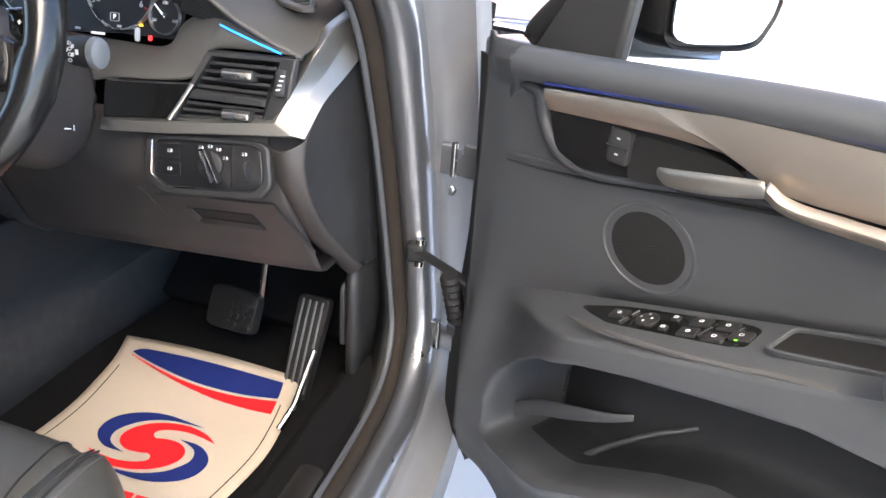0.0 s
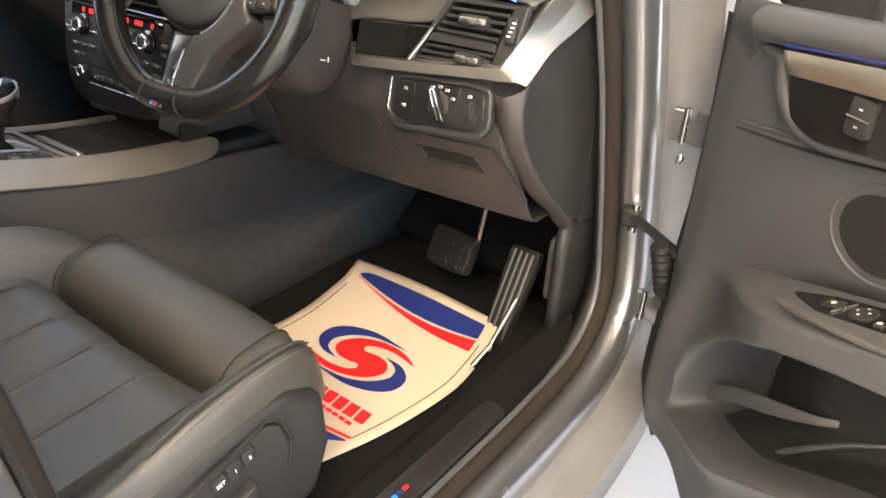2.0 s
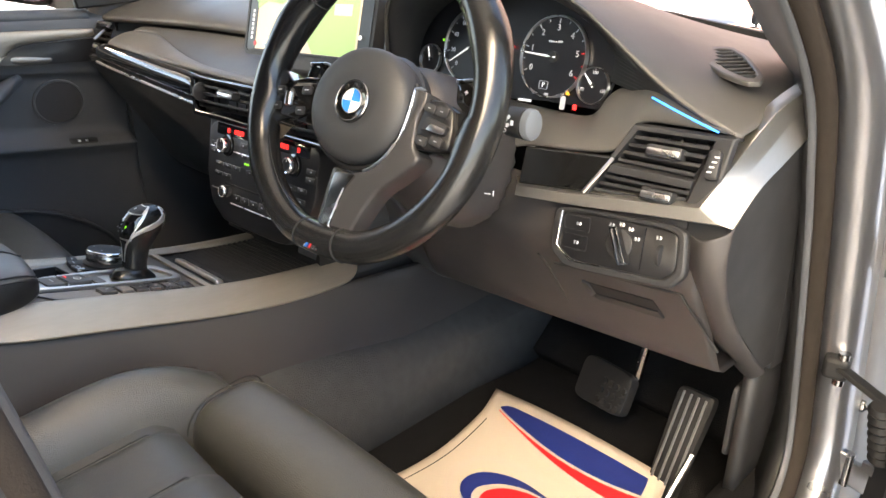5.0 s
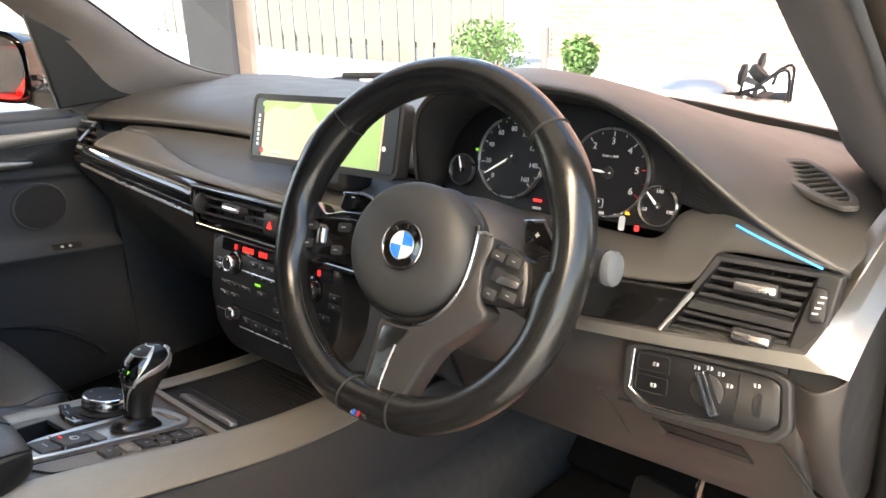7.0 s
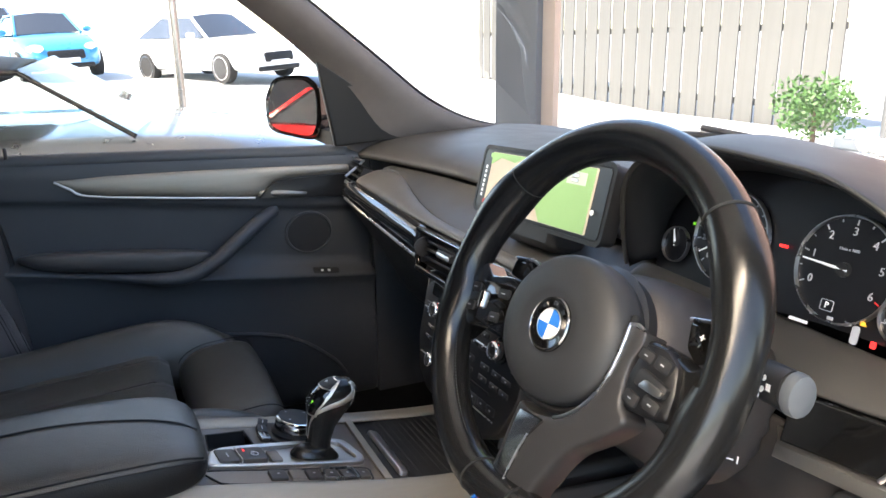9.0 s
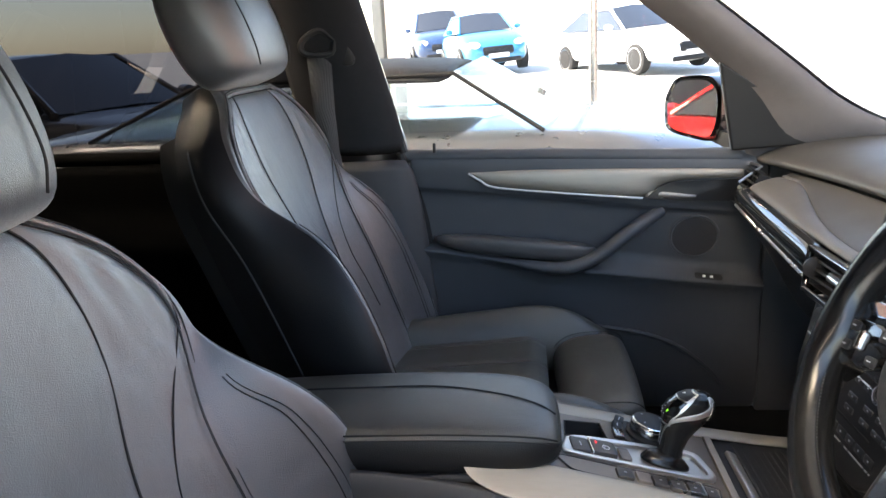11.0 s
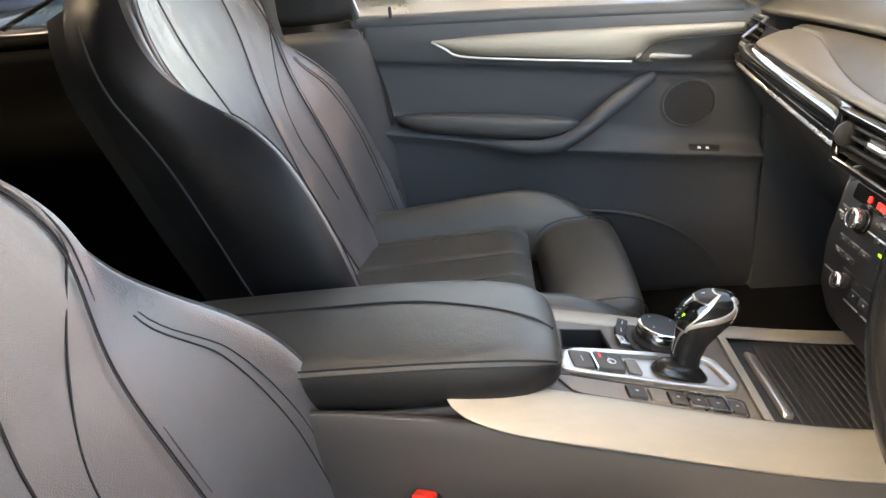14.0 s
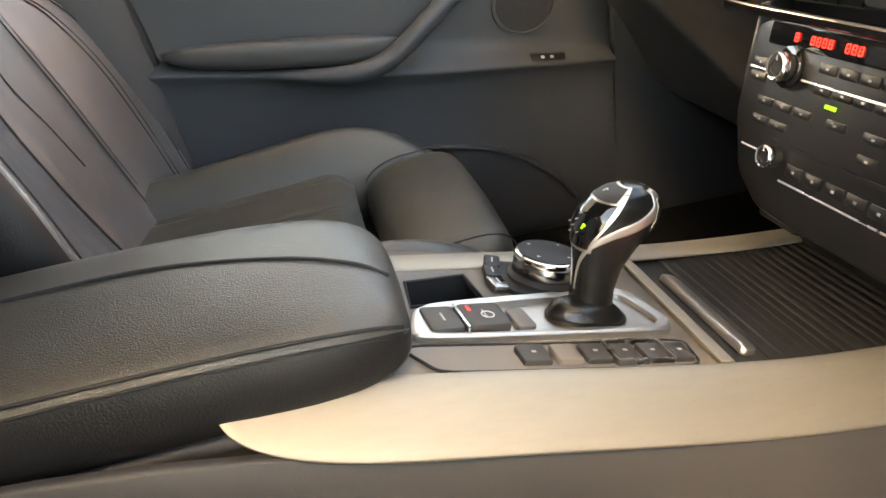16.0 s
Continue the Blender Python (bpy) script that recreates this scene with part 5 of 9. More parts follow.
# grey arm round the pad, with a bright inner edge
arm_in = [(0.0655, 0.0190), (0.0655, -0.006), (0.0620, -0.029), (0.0510, -0.0512), (0.0370, -0.0660), (0.0222, -0.0735), (0.000, -0.0775), (-0.0178, -0.0740)]
ai = spline([(x, y, 0) for x, y in arm_in], 40)
ao = spline([(x, y, 0) for x, y in ((0.0816, 0.0174), (0.0824, 0.0080), (0.0785, -0.004), (0.0790, -0.018), (0.0835, -0.0368), (0.0925, -0.0470), (0.0735, -0.0691), (0.0520, -0.0890), (0.0390, -0.1157), (0.0320, -0.1360), (0.0300, -0.1500))], 40)
al = spline([(x, y, 0) for x, y in ((-0.0178, -0.0740), (-0.0188, -0.0979), (-0.0187, -0.1234), (-0.0206, -0.1500))], 14)
inner = ai + al[1:]
span = [inner[round(i * (len(inner) - 1) / 39)] for i in range(40)]
rows = [[WM @ V(p.x, p.y, -0.020) for p in span]] + [[WM @ V((p.lerp(q, f)).x, (p.lerp(q, f)).y, 0.0005 + 0.0045 * math.sin(math.pi * (0.12 + 0.76 * f)) ** 0.7) for p, q in zip(span, ao)] for f in (0.0, 0.06, 0.2, 0.4, 0.6, 0.8, 0.94, 1.0)] + [[WM @ V(q.x, q.y, -0.020) for q in ao]]
part("grey_arm", sheet(rows), M_spoke, wheel, "satin grey spoke arm and lower spoke", sub=1)
part("bright_edge", tube([WM @ V(p.x, p.y, 0.0040) for p in [V(0.0790, 0.0185, 0), V(0.0725, 0.0205, 0)] + ai[:27]], 0.0016, 8), M_silver, wheel, "bright satin silver edge")
ti = soft_poly([(-0.008, -0.0795), (0.0215, -0.0775), (0.0105, -0.0955), (0.0050, -0.1266), (0.0038, -0.1480), (-0.0130, -0.1505), (-0.0085, -0.1154)], 0.12, 3)
part("spoke_inset", slab(ti[::-1], 0.006, WM @ pose(0, 0, 0.0075), edge=0.001), M_dsilver, wheel, "dark satin spoke inset")
part("spoke_line", tube([WM @ V(x, y, 0.0076) for x, y in ((0.0115, -0.0935), (0.0080, -0.108), (0.0055, -0.1266), (0.0043, -0.1485), (-0.0132, -0.1510))], 0.0010, 8), M_silver, wheel, "thin silver line")
part("badge", slab(soft_poly([(-0.010, -0.005), (0.008, -0.005), (0.011, 0.005), (-0.007, 0.005)], 0.15, 2), 0.003, WM @ pose(-0.002, -0.158, 0.0176, -14, 0, 0), edge=0.0008), M_dsilver, wheel, "small metal badge")
for i, mt in enumerate((M_blue, M_pblue, M_redb)):
    part("badge_stripe", slab([(-0.002, -0.0045), (0.0005, -0.0045), (0.002, 0.0045), (-0.0005, 0.0045)], 0.0005, WM @ pose(-0.007 + 0.0028 * i, -0.158, 0.0184, -14, 0, 0)), mt, wheel)


# ---- centre console ----
console = thing("centre_console", "centre console with brushed aluminium rails and dark grey deck", "console")
CYS, CZS = (-0.50, -0.36, -0.24, -0.14, -0.05, 0.02, 0.10, 0.17, 0.30), (0.868, 0.855, 0.830, 0.803, 0.778, 0.763, 0.755, 0.750, 0.742)


def K(x, y, h=0.0):
    """A point h above the console's deck."""
    return V(x, y - 0.25 * h * 0.0, float(np.interp(y, CYS, CZS)) + 0.04 * x + h)


def KM(x, y, h=0.0, turn=0.0):
    """A frame on the deck, y ahead."""
    a, b = K(x, y - 0.02, h), K(x, y + 0.02, h)
    return frame_of(K(x, y, h), (1, 0, 0.04), b - a) @ pose(0, 0, 0, 0, 0, turn)


def deck(name, outline, h0, h1, mat, label="", parent=None, bevel=0.0, inset=0.0):
    """A plate that follows the deck, from an outline in x and y, between two heights."""
    o = [Vector(p) for p in outline]
    c = sum(o, Vector((0, 0))) / len(o)
    top = [p + (c - p).normalized() * inset for p in o]
    return part(name, loft([[K(*p, h0) for p in o], [K(*p, h1 - min(inset, 0.002)) for p in o], [K(*p, h1) for p in top]]), mat, parent or console, label, bevel=bevel)


# deck surface with an opening for the coin tray
SLOT = [(-0.046, -0.190), (-0.004, -0.184), (0.012, -0.240), (-0.030, -0.238)]
rows = [[K(x, y, -0.001) for x in (-0.095, -0.05, 0.0, 0.05, 0.10)] for y in (-0.50, -0.42, -0.34, -0.26)]
ahead = [[K(x, y, -0.001) for x in (-0.095, -0.05, 0.0, 0.05, 0.10)] for y in (-0.17, -0.14, -0.08, -0.04)]
outer = [(-0.095, -0.17), (0.10, -0.17), (0.10, -0.26), (-0.095, -0.26)]
ring = [tuple(K(*p, -0.001)) for p in outer] + [tuple(K(*p, -0.001)) for p in SLOT]
part("deck", join(sheet(rows), sheet(ahead), (ring, [(i, (i + 1) % 4, 4 + (i + 1) % 4, 4 + i) for i in range(4)])), M_deck, console, "dark grey console deck", solid=0.004)
# rails
RY = (-0.3635, -0.362, -0.357, -0.347, -0.330, -0.305, -0.27, -0.2, -0.1, 0.0, 0.08, 0.15, 0.18, 0.197, 0.205)
RG = (0.06, 0.22, 0.42, 0.62, 0.80, 0.93, 1, 1, 1, 1, 1, 0.97, 0.82, 0.5, 0.12)
RP = ((0.0, 0.001), (0.003, 0.0045), (0.010, 0.0035), (0.022, -0.0045), (0.034, -0.0135), (0.0455, -0.0230), (0.0475, -0.0255), (0.0450, -0.0295))
rail = []
for y, g in zip(RY, RG):
    xi = 0.100 - 0.008 * min(max((y + 0.25) / 0.3, 0), 1)
    zt = K(0.1, y).z
    rail.append([V(xi + 0.020 + (dx - 0.020) * g, y, zt - 0.004 + (dz + 0.004) * g) for dx, dz in RP])
part("driver_rail", sheet(rail), M_alu, console, "brushed aluminium console rail", sub=2, solid=0.004)
rail = []
for i, y in enumerate((-0.33, -0.26, -0.2, -0.1, 0.0, 0.08, 0.14, 0.17)):
    xi = -0.048 - 0.036 * min(max((y + 0.25) / 0.25, 0), 1)
    zt = K(-0.1, y).z
    rail.append([V(xi, y, zt + 0.002), V(xi - 0.008, y, zt + 0.006), V(xi - 0.030, y, zt + 0.003), V(xi - 0.046, y, zt - 0.008), V(xi - 0.052, y, zt - 0.035)])
part("passenger_rail", sheet(rail), M_alu, console, "brushed aluminium console rail", sub=2, solid=0.004)
# sides
for s, x0 in ((1, 0.136), (-1, -0.128)):
    rows = []
    for y in (-0.75, -0.6, -0.45, -0.34, -0.2, -0.05, 0.1, 0.22, 0.34, 0.46, 0.58):
        zt = K(x0, min(y, 0.3)).z - (0.022 if s > 0 and y > -0.4 else 0.014) - 0.06 * max(0, y - 0.2)
        w = 0.020 * min(max((y - 0.0) / 0.3, 0), 1)
        rows.append([V(x0 + s * (dx + w * k), y, zt - dz) for dx, dz, k in ((0.0, 0.0, 0), (0.008, 0.045, 0.5), (0.018, 0.10, 1), (0.030, 0.16, 1.2), (0.048, 0.22, 1.4))])
    part("side_panel", sheet(rows), M_side, console, "dark plastic console side", sub=1, solid=0.01)
part("front_block", loft([[V(x, y, z) for x, y, z in ((-0.11, 0.12, 0.74), (0.11, 0.12, 0.74), (0.12, 0.5, 0.72), (-0.12, 0.5, 0.72))], [V(x, y, z) for x, y, z in ((-0.12, 0.12, 0.60), (0.12, 0.12, 0.60), (0.12, 0.5, 0.60), (-0.12, 0.5, 0.60))]]), M_dark, console, bevel=0.01)
# cross strip and rolling cover of the tray
deck("cross_strip", [(-0.088, -0.044), (0.092, -0.046), (0.094, -0.036), (-0.090, -0.034)], -0.002, 0.004, M_alu, "satin silver cross strip", bevel=0.001)
tray = part("tray_cover", loft([[K(-0.088, -0.034, -0.010), K(0.093, -0.036, -0.010), K(0.100, 0.145, -0.012), K(-0.090, 0.145, -0.012)], [K(-0.088, -0.034, -0.004), K(0.093, -0.036, -0.004), K(0.100, 0.145, -0.006), K(-0.090, 0.145, -0.006)]]), M_rubber, console, "black ribbed roller cover")
for i in range(16):
    y = -0.002 + 0.0095 * i
    part("rib", tube([K(-0.086, y, -0.0025), K(0.096, y, -0.0025)], 0.0032, 8, flat=0.8), M_rubber, tray)
part("cover_grip", slab(rrect(0.128, 0.013, 0.004), 0.006, KM(0.014, -0.014, 0.003) @ pose(0, 0, 0, -12, 0, 0), edge=0.004), M_satin, tray, "satin silver pull grip")
# coin slot
well = part("coin_tray", loft([[K(x, y, -0.001) for x, y in SLOT], [K(x * 0.97, y * 0.998, -0.012) for x, y in SLOT], [K(x * 0.95, y * 0.996, -0.030) for x, y in SLOT]], cap=False), M_dark, console, "dark sunken coin tray")
part("floor", ([tuple(K(x * 0.95, y * 0.996, -0.030)) for x, y in SLOT], [(0, 1, 2, 3)]), M_rubber, well)
part("tray_edge", tube([K(x, y, -0.0005) for x, y in SLOT + SLOT[:1]], 0.0014, 6), M_dark, well)
# rotary controller
ctl = thing("rotary_controller", "black rotary menu controller with knurled chrome ring", "controller")
CT = KM(-0.036, -0.128, 0.0)
part("base", slab(soft_poly([(-0.034, -0.042), (0.030, -0.036), (0.034, 0.036), (-0.030, 0.036)], 0.3), 0.006, CT @ pose(0, 0, 0.003), edge=0.002), M_dark, ctl)
part("collar", lathe([(0.029, 0.0), (0.030, 0.006), (0.0265, 0.009)], 36, CT), M_dark, ctl)
part("grip_ring", lathe([(0.0245, 0.007), (0.0265, 0.010), (0.0268, 0.017), (0.0255, 0.020)], 48, CT), M_dsilver, ctl, "knurled dark chrome ring")
part("chrome_ring", lathe([(0.0262, 0.0195), (0.0272, 0.0215), (0.0265, 0.0245), (0.0245, 0.0255)], 48, CT), M_chrome, ctl, "chrome ring")
part("cap", lathe([(0.0247, 0.022), (0.0245, 0.0262), (0.012, 0.0275), (0.0004, 0.0278)], 36, CT), M_dark, ctl, "matt black cap")
for g in range(4):
    a = radians(45 + 90 * g)
    part("arrow_mark", slab([(-0.0016, -0.0012), (0.0016, -0.0012), (0, 0.0016)], 0.0004, CT @ pose(0.018 * math.cos(a), 0.018 * math.sin(a), 0.0272, 0, 0, math.degrees(a) - 90)), M_glow_dim, ctl)
for i, (x, y, tr) in enumerate(((-0.028, -0.036, 14), (-0.008, -0.041, 6), (0.013, -0.042, -6))):
    part("menu_button", slab(rrect(0.021, 0.013, 0.002), 0.006, CT @ pose(x, y, 0.0055, 0, 0, -tr), edge=0.001), M_dark if i < 2 else M_dsilver, ctl)
    part("mark", box(0.009, 0.0014, 0.0004, CT @ pose(x, y, 0.0058, 0, 0, -tr)), M_glow_dim, ctl)
# lever plate
SUR = [(0.061, -0.248), (0.024, -0.240), (0.012, -0.225), (-0.020, -0.078), (-0.014, -0.064), (0.034, -0.052), (0.050, -0.062), (0.062, -0.21)]
SIN = [(0.055, -0.232), (0.029, -0.232), (0.019, -0.218), (-0.010, -0.083), (-0.006, -0.074), (0.032, -0.062), (0.042, -0.070), (0.056, -0.205)]
so, si = soft_poly(SUR, 0.25, 3), soft_poly(SIN, 0.25, 3)
pl = part("lever_plate", loft([[K(*p, -0.002) for p in so], [K(*p, 0.004) for p in so], [K(p[0], p[1], 0.0055) for p in [q.lerp(r, 0.25) for q, r in zip(so, si)]], [K(*p, 0.0045) for p in si], [K(*p, -0.004) for p in si]], cap=False), M_satin, console, "satin silver lever surround", bevel=0.0006)
part("plate_floor", loft([[K(*p, -0.004) for p in si], [K(*p, -0.0005) for p in si]]), M_satin, pl, "satin plate floor")
gt = part("gaiter", loft([[KM(0.024, -0.115, h) @ V(w * 0.020 * math.cos(t), w * 0.034 * math.sin(t), 0) for t in (2 * math.pi * k / 28 for k in range(28))] for h, w in ((-0.002, 1.0), (0.003, 0.95), (0.008, 0.80), (0.016, 0.60))]), M_leather_rim, pl, "black leather lever gaiter", sub=1)
M_swi2 = material("brake_button_plastic", (0.060, 0.055, 0.050), 0.5, bump=0.2, bscale=1500, vary=0.08, bdist=0.0003)
for y, w, txt in ((-0.222, 0.024, 0), (-0.192, 0.032, 1)):
    xx = 0.040 if txt == 0 else 0.034
    b = part("brake_button", slab(soft_poly([(-0.017, -w / 2), (0.015, -w / 2), (0.015, w / 2), (-0.017, w / 2)], 0.12, 2), 0.012, KM(xx, y, 0.0075, 8), edge=0.002), M_swi2, pl, "dark grey parking brake button")
    part("mark", box(0.010, 0.0014, 0.0005, KM(xx, y, 0.008, 8)), M_glow_dim, b)
    if txt:
        part("mark", ring_frame(oval(0.005, 0.005, 20), oval(0.004, 0.004, 20), 0.0005, KM(xx + 0.002, y + 0.002, 0.0083, 8)), M_white, b)
        part("red_lamp", box(0.006, 0.002, 0.0005, KM(xx - 0.006, y - 0.010, 0.0083, 8)), M_glow_red, b)
part("brake_divider", box(0.034, 0.0016, 0.004, KM(0.039, -0.2095, 0.007, 8)), M_chrome, pl)
part("plate_cover", slab(rrect(0.028, 0.014, 0.003), 0.003, KM(0.032, -0.166, 0.0040, 8), edge=0.001), M_deck, pl)
# switch strip
SW = soft_poly([(0.068, -0.250), (0.0755, -0.252), (0.100, -0.236), (0.098, -0.150), (0.0935, -0.060), (0.058, -0.056), (0.065, -0.15)], 0.2, 3)
M_swi = material("switch_plastic", (0.040, 0.037, 0.035), 0.5, bump=0.2, bscale=1500, vary=0.08, bdist=0.0003)
strip = part("switch_strip", loft([[K(*p, -0.001) for p in SW], [K(*p, 0.001) for p in SW]]), M_deck, console, "dark switch strip")
part("strip_gap", tube([K(*p, 0.0009) for p in SW + SW[:1]], 0.0011, 6, cap=False), M_seam, strip)
for y, ww in ((-0.172, 0.022), (-0.150, 0.019), (-0.130, 0.020), (-0.109, 0.018), (-0.089, 0.018), (-0.069, 0.016)):
    b = part("switch", slab(rrect(0.021, ww * 0.92, 0.002), 0.006, KM(0.080 - 0.06 * (y + 0.12) * 0.6, y, 0.0050, 4), edge=0.0015), M_swi if y != -0.150 else M_deck, strip, "small dark push switch")
    if y != -0.150:
        part("mark", box(0.0022, 0.0030, 0.0004, KM(0.080 - 0.06 * (y + 0.12) * 0.6, y, 0.0053, 4)), M_glow_dim, b)
part("switch_frame", ring_frame(rrect(0.027, 0.044, 0.002), rrect(0.0235, 0.0405, 0.002), 0.005, KM(0.079, -0.099, 0.0058, 4)), M_silver, strip, "silver switch frame")

# gear lever
def smooth_step(a, b, x):
    t = min(max((x - a) / (b - a), 0), 1)
    return t * t * (3 - 2 * t)


lever = thing("gear_lever", "black and satin silver electronic gear lever", "gear lever")
secs = ((-0.131, 0.784, -0.093, 0.784, 0.0155), (-0.127, 0.800, -0.094, 0.797, 0.0145), (-0.122, 0.820, -0.092, 0.814, 0.0135), (-0.119, 0.840, -0.085, 0.830, 0.0142), (-0.118, 0.856, -0.074, 0.843, 0.0165),
        (-0.116, 0.868, -0.063, 0.854, 0.0185), (-0.110, 0.878, -0.056, 0.865, 0.0190), (-0.101, 0.885, -0.054, 0.875, 0.0180), (-0.091, 0.8895, -0.058, 0.884, 0.0150), (-0.080, 0.8915, -0.066, 0.8895, 0.0085))
cols = list(zip(*secs))
rings = []
for k in range(40):
    q = k / 39 * (len(secs) - 1)
    yb, zb, yf, zf, w = (float(np.interp(q, range(len(secs)), c)) for c in cols)
    c, h = V(0.0165 + 0.06 * (0.84 - zb), (yb + yf) / 2, (zb + zf) / 2), V(0, (yf - yb) / 2, (zf - zb) / 2)
    rings.append((c, h, w))


def lever_point(k, t, g=1.0):
    c, h, w = rings[k]
    return c + g * (V(1, 0, 0.04) * (w * math.copysign(abs(math.cos(t)) ** 0.75, math.cos(t))) + h * math.copysign(abs(math.sin(t)) ** 0.8, math.sin(t)))


grip = part("grip", loft([[lever_point(k, 2 * math.pi * q / 36) for q in range(36)] for k in range(40)]), M_leather_rim, lever, "black lever grip")
# silver band that sweeps from the front of the head down to the back of the neck
for s in (1, -1):
    rows = []
    for k in range(9, 38):
        f = (k - 9) / 28
        t0 = radians(-84 + 116 * smooth_step(0.0, 0.85, f))
        t1 = t0 + radians(6 + 34 * smooth_step(0.0, 0.9, f))
        rows.append([lever_point(k, (t if s > 0 else math.pi - t), 1.03) for t in (t0 + (t1 - t0) * q / 5 for q in range(6))])
    part("silver_band", sheet(rows), M_satin, lever, "satin silver lever band", solid=0.0008)


def lever_face(k0, k1, half, g, cut=0.0):
    """A curved plate on the rear upper face of the head, between two stations, with its lower corners drawn in by cut."""
    out = []
    for i in range(15):
        q = k0 + (k1 - k0) * i / 14
        k = min(int(q), 38)
        w = half * (1 - cut * (1 - smooth_step(0, 0.5, i / 14)))
        out.append([lever_point(k, radians(270 + w * j / 6), g).lerp(lever_point(k + 1, radians(270 + w * j / 6), g), q - k) for j in range(-6, 7)])
    return sheet(out)


def face_frame(k, a, g):
    """A frame on the face of the head, y towards its front."""
    return frame_of(lever_point(k, radians(a), g), (1, 0.02, 0.04), lever_point(k + 1, radians(a), g) - lever_point(k - 1, radians(a), g))


fp = part("face_ring", lever_face(16.5, 39, 72, 1.025, 0.25), M_satin, lever, "satin silver head frame")
part("face", lever_face(17.3, 30.8, 62, 1.075, 0.25), M_gloss, fp, "gloss black shift display")
part("park_button", lever_face(31.6, 38.4, 56, 1.085), M_dark, fp, "dark park button")
words("P", 0.0055, face_frame(35, 270, 1.12), M_white, fp)
words("P", 0.0060, face_frame(23, 296, 1.10), M_glow_green, fp, depth=0.0006)
for k, a in ((26, 275), (24, 272), (22, 270), (20, 262), (22, 250), (21, 285)):
    part("shift_mark", box(0.0030, 0.0008, 0.0006, face_frame(k, a, 1.09) @ pose(0, 0, 0, 0, 0, 30)), M_glow_dim, fp)
part("unlock_button", sheet([[lever_point(k, radians(t), 1.045) for t in (42, 50, 58, 66)] for k in range(23, 34)]), M_dsilver, lever, "grey unlock button", solid=0.001)

# armrest between the seats
arm = thing("console_armrest", "black leather console armrest with stitched seams", "armrest")
AK = (0.93, 0.97, 1, 1, 1, 0.95, 0.84, 0.70, 0.5)
AY = (-0.72, -0.66, -0.55, -0.45, -0.36, -0.29, -0.262, -0.250, -0.246)
rings = []
for i, y in enumerate(AY):
    k = AK[i]
    zt = 0.890 + 0.012 * math.sin((y + 0.72) / 0.5 * 2.2) - (0, 0, 0, 0, 0, 0.004, 0.012, 0.022, 0.036)[i]
    zb = 0.832 + (0, 0, 0, 0, 0, 0.003, 0.006, 0.010, 0.016)[i]
    cx, w = 0.036, 0.092 * k
    rings.append([V(cx - w * 0.9, y, zb), V(cx - w, y, zb + 0.02), V(cx - w * 0.97, y, zt - 0.012), V(cx - w * 0.80, y, zt - 0.003), V(cx - w * 0.45, y, zt), V(cx, y, zt + 0.002), V(cx + w * 0.45, y, zt), V(cx + w * 0.80, y, zt - 0.004),
                  V(cx + w * 0.97, y, zt - 0.014), V(cx + w * 1.0, y, zb + 0.026), V(cx + w * 0.93, y, zb + 0.006), V(cx + w * 0.8, y, zb)])
pad = part("cushion", loft(rings), (M_cushion, M_dim_side), arm, "black leather armrest pad", sub=2)
# The armrest's outer side takes the copy darkened for shade.
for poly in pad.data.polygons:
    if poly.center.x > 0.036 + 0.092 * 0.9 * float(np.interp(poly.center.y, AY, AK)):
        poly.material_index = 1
for cut, dz, r, mt in (("top", 0.0010, 0.0016, M_seam), ("edge", 0.0, 0.0012, M_seam), ("edge", -0.0055, 0.0008, M_seam)):
    pts = []
    for y in (-0.70, -0.6, -0.5, -0.4, -0.32, -0.275, -0.253):
        k = float(np.interp(y, AY, AK))
        zt = 0.890 + 0.012 * math.sin((y + 0.72) / 0.5 * 2.2) - float(np.interp(y, AY, (0, 0, 0, 0, 0, 0.004, 0.012, 0.022, 0.036)))
        f = float(np.interp(y, (-0.7, -0.4, -0.30, -0.25), (-0.22, -0.19, 0.05, 0.30))) if cut == "top" else 0.925 - 6.0 * dz
        pts.append(V(0.036 + 0.092 * k * f, y, zt + (dz if cut == "top" else -0.0105 + dz)))
    part("seam", tube(spline(pts, 40), r, 6), mt, arm)
part("base", loft([[V(-0.05, y, 0.78), V(0.12, y, 0.78), V(0.118, y, 0.838), V(-0.048, y, 0.838)] for y in (-0.72, -0.29)]), M_dark, arm, bevel=0.01)

# seat belt buckle
buckle = thing("belt_buckle", "black seat belt buckle with red release button", "seat belt buckle")
BM = frame_of((0.182, -0.395, 0.732), (0.25, 0.95, 0.0), (-0.3, 0.28, 1))
part("body", slab(rrect(0.028, 0.075, 0.006), 0.022, BM, edge=0.004), M_dark, buckle)
part("release_button", slab(rrect(0.022, 0.018, 0.003), 0.014, BM @ pose(0, 0.034, -0.003) @ pose(0, 0, 0.004), edge=0.002), M_redplast, buckle, "bright red release button")
part("stalk", tube([BM @ V(0, -0.03, -0.011), BM @ V(0, -0.10, -0.012)], 0.008, 8), M_rubber, buckle)

# ---- footwell: mats and pedals ----
mat = thing("floor_mat", "black carpet floor mat", "floor mat")
part("mat_body", slab([(p.x, p.y) for p in soft_poly([(0.25, 0.50), (0.655, 0.50), (0.688, 0.30), (0.688, -0.25), (0.22, -0.25), (0.22, 0.3)], 0.1, 3)], 0.012, pose(0, 0, 0.484), edge=0.004), M_carpet, mat)
paper = thing("paper_mat", "cream paper floor mat printed blue and red", "paper mat")


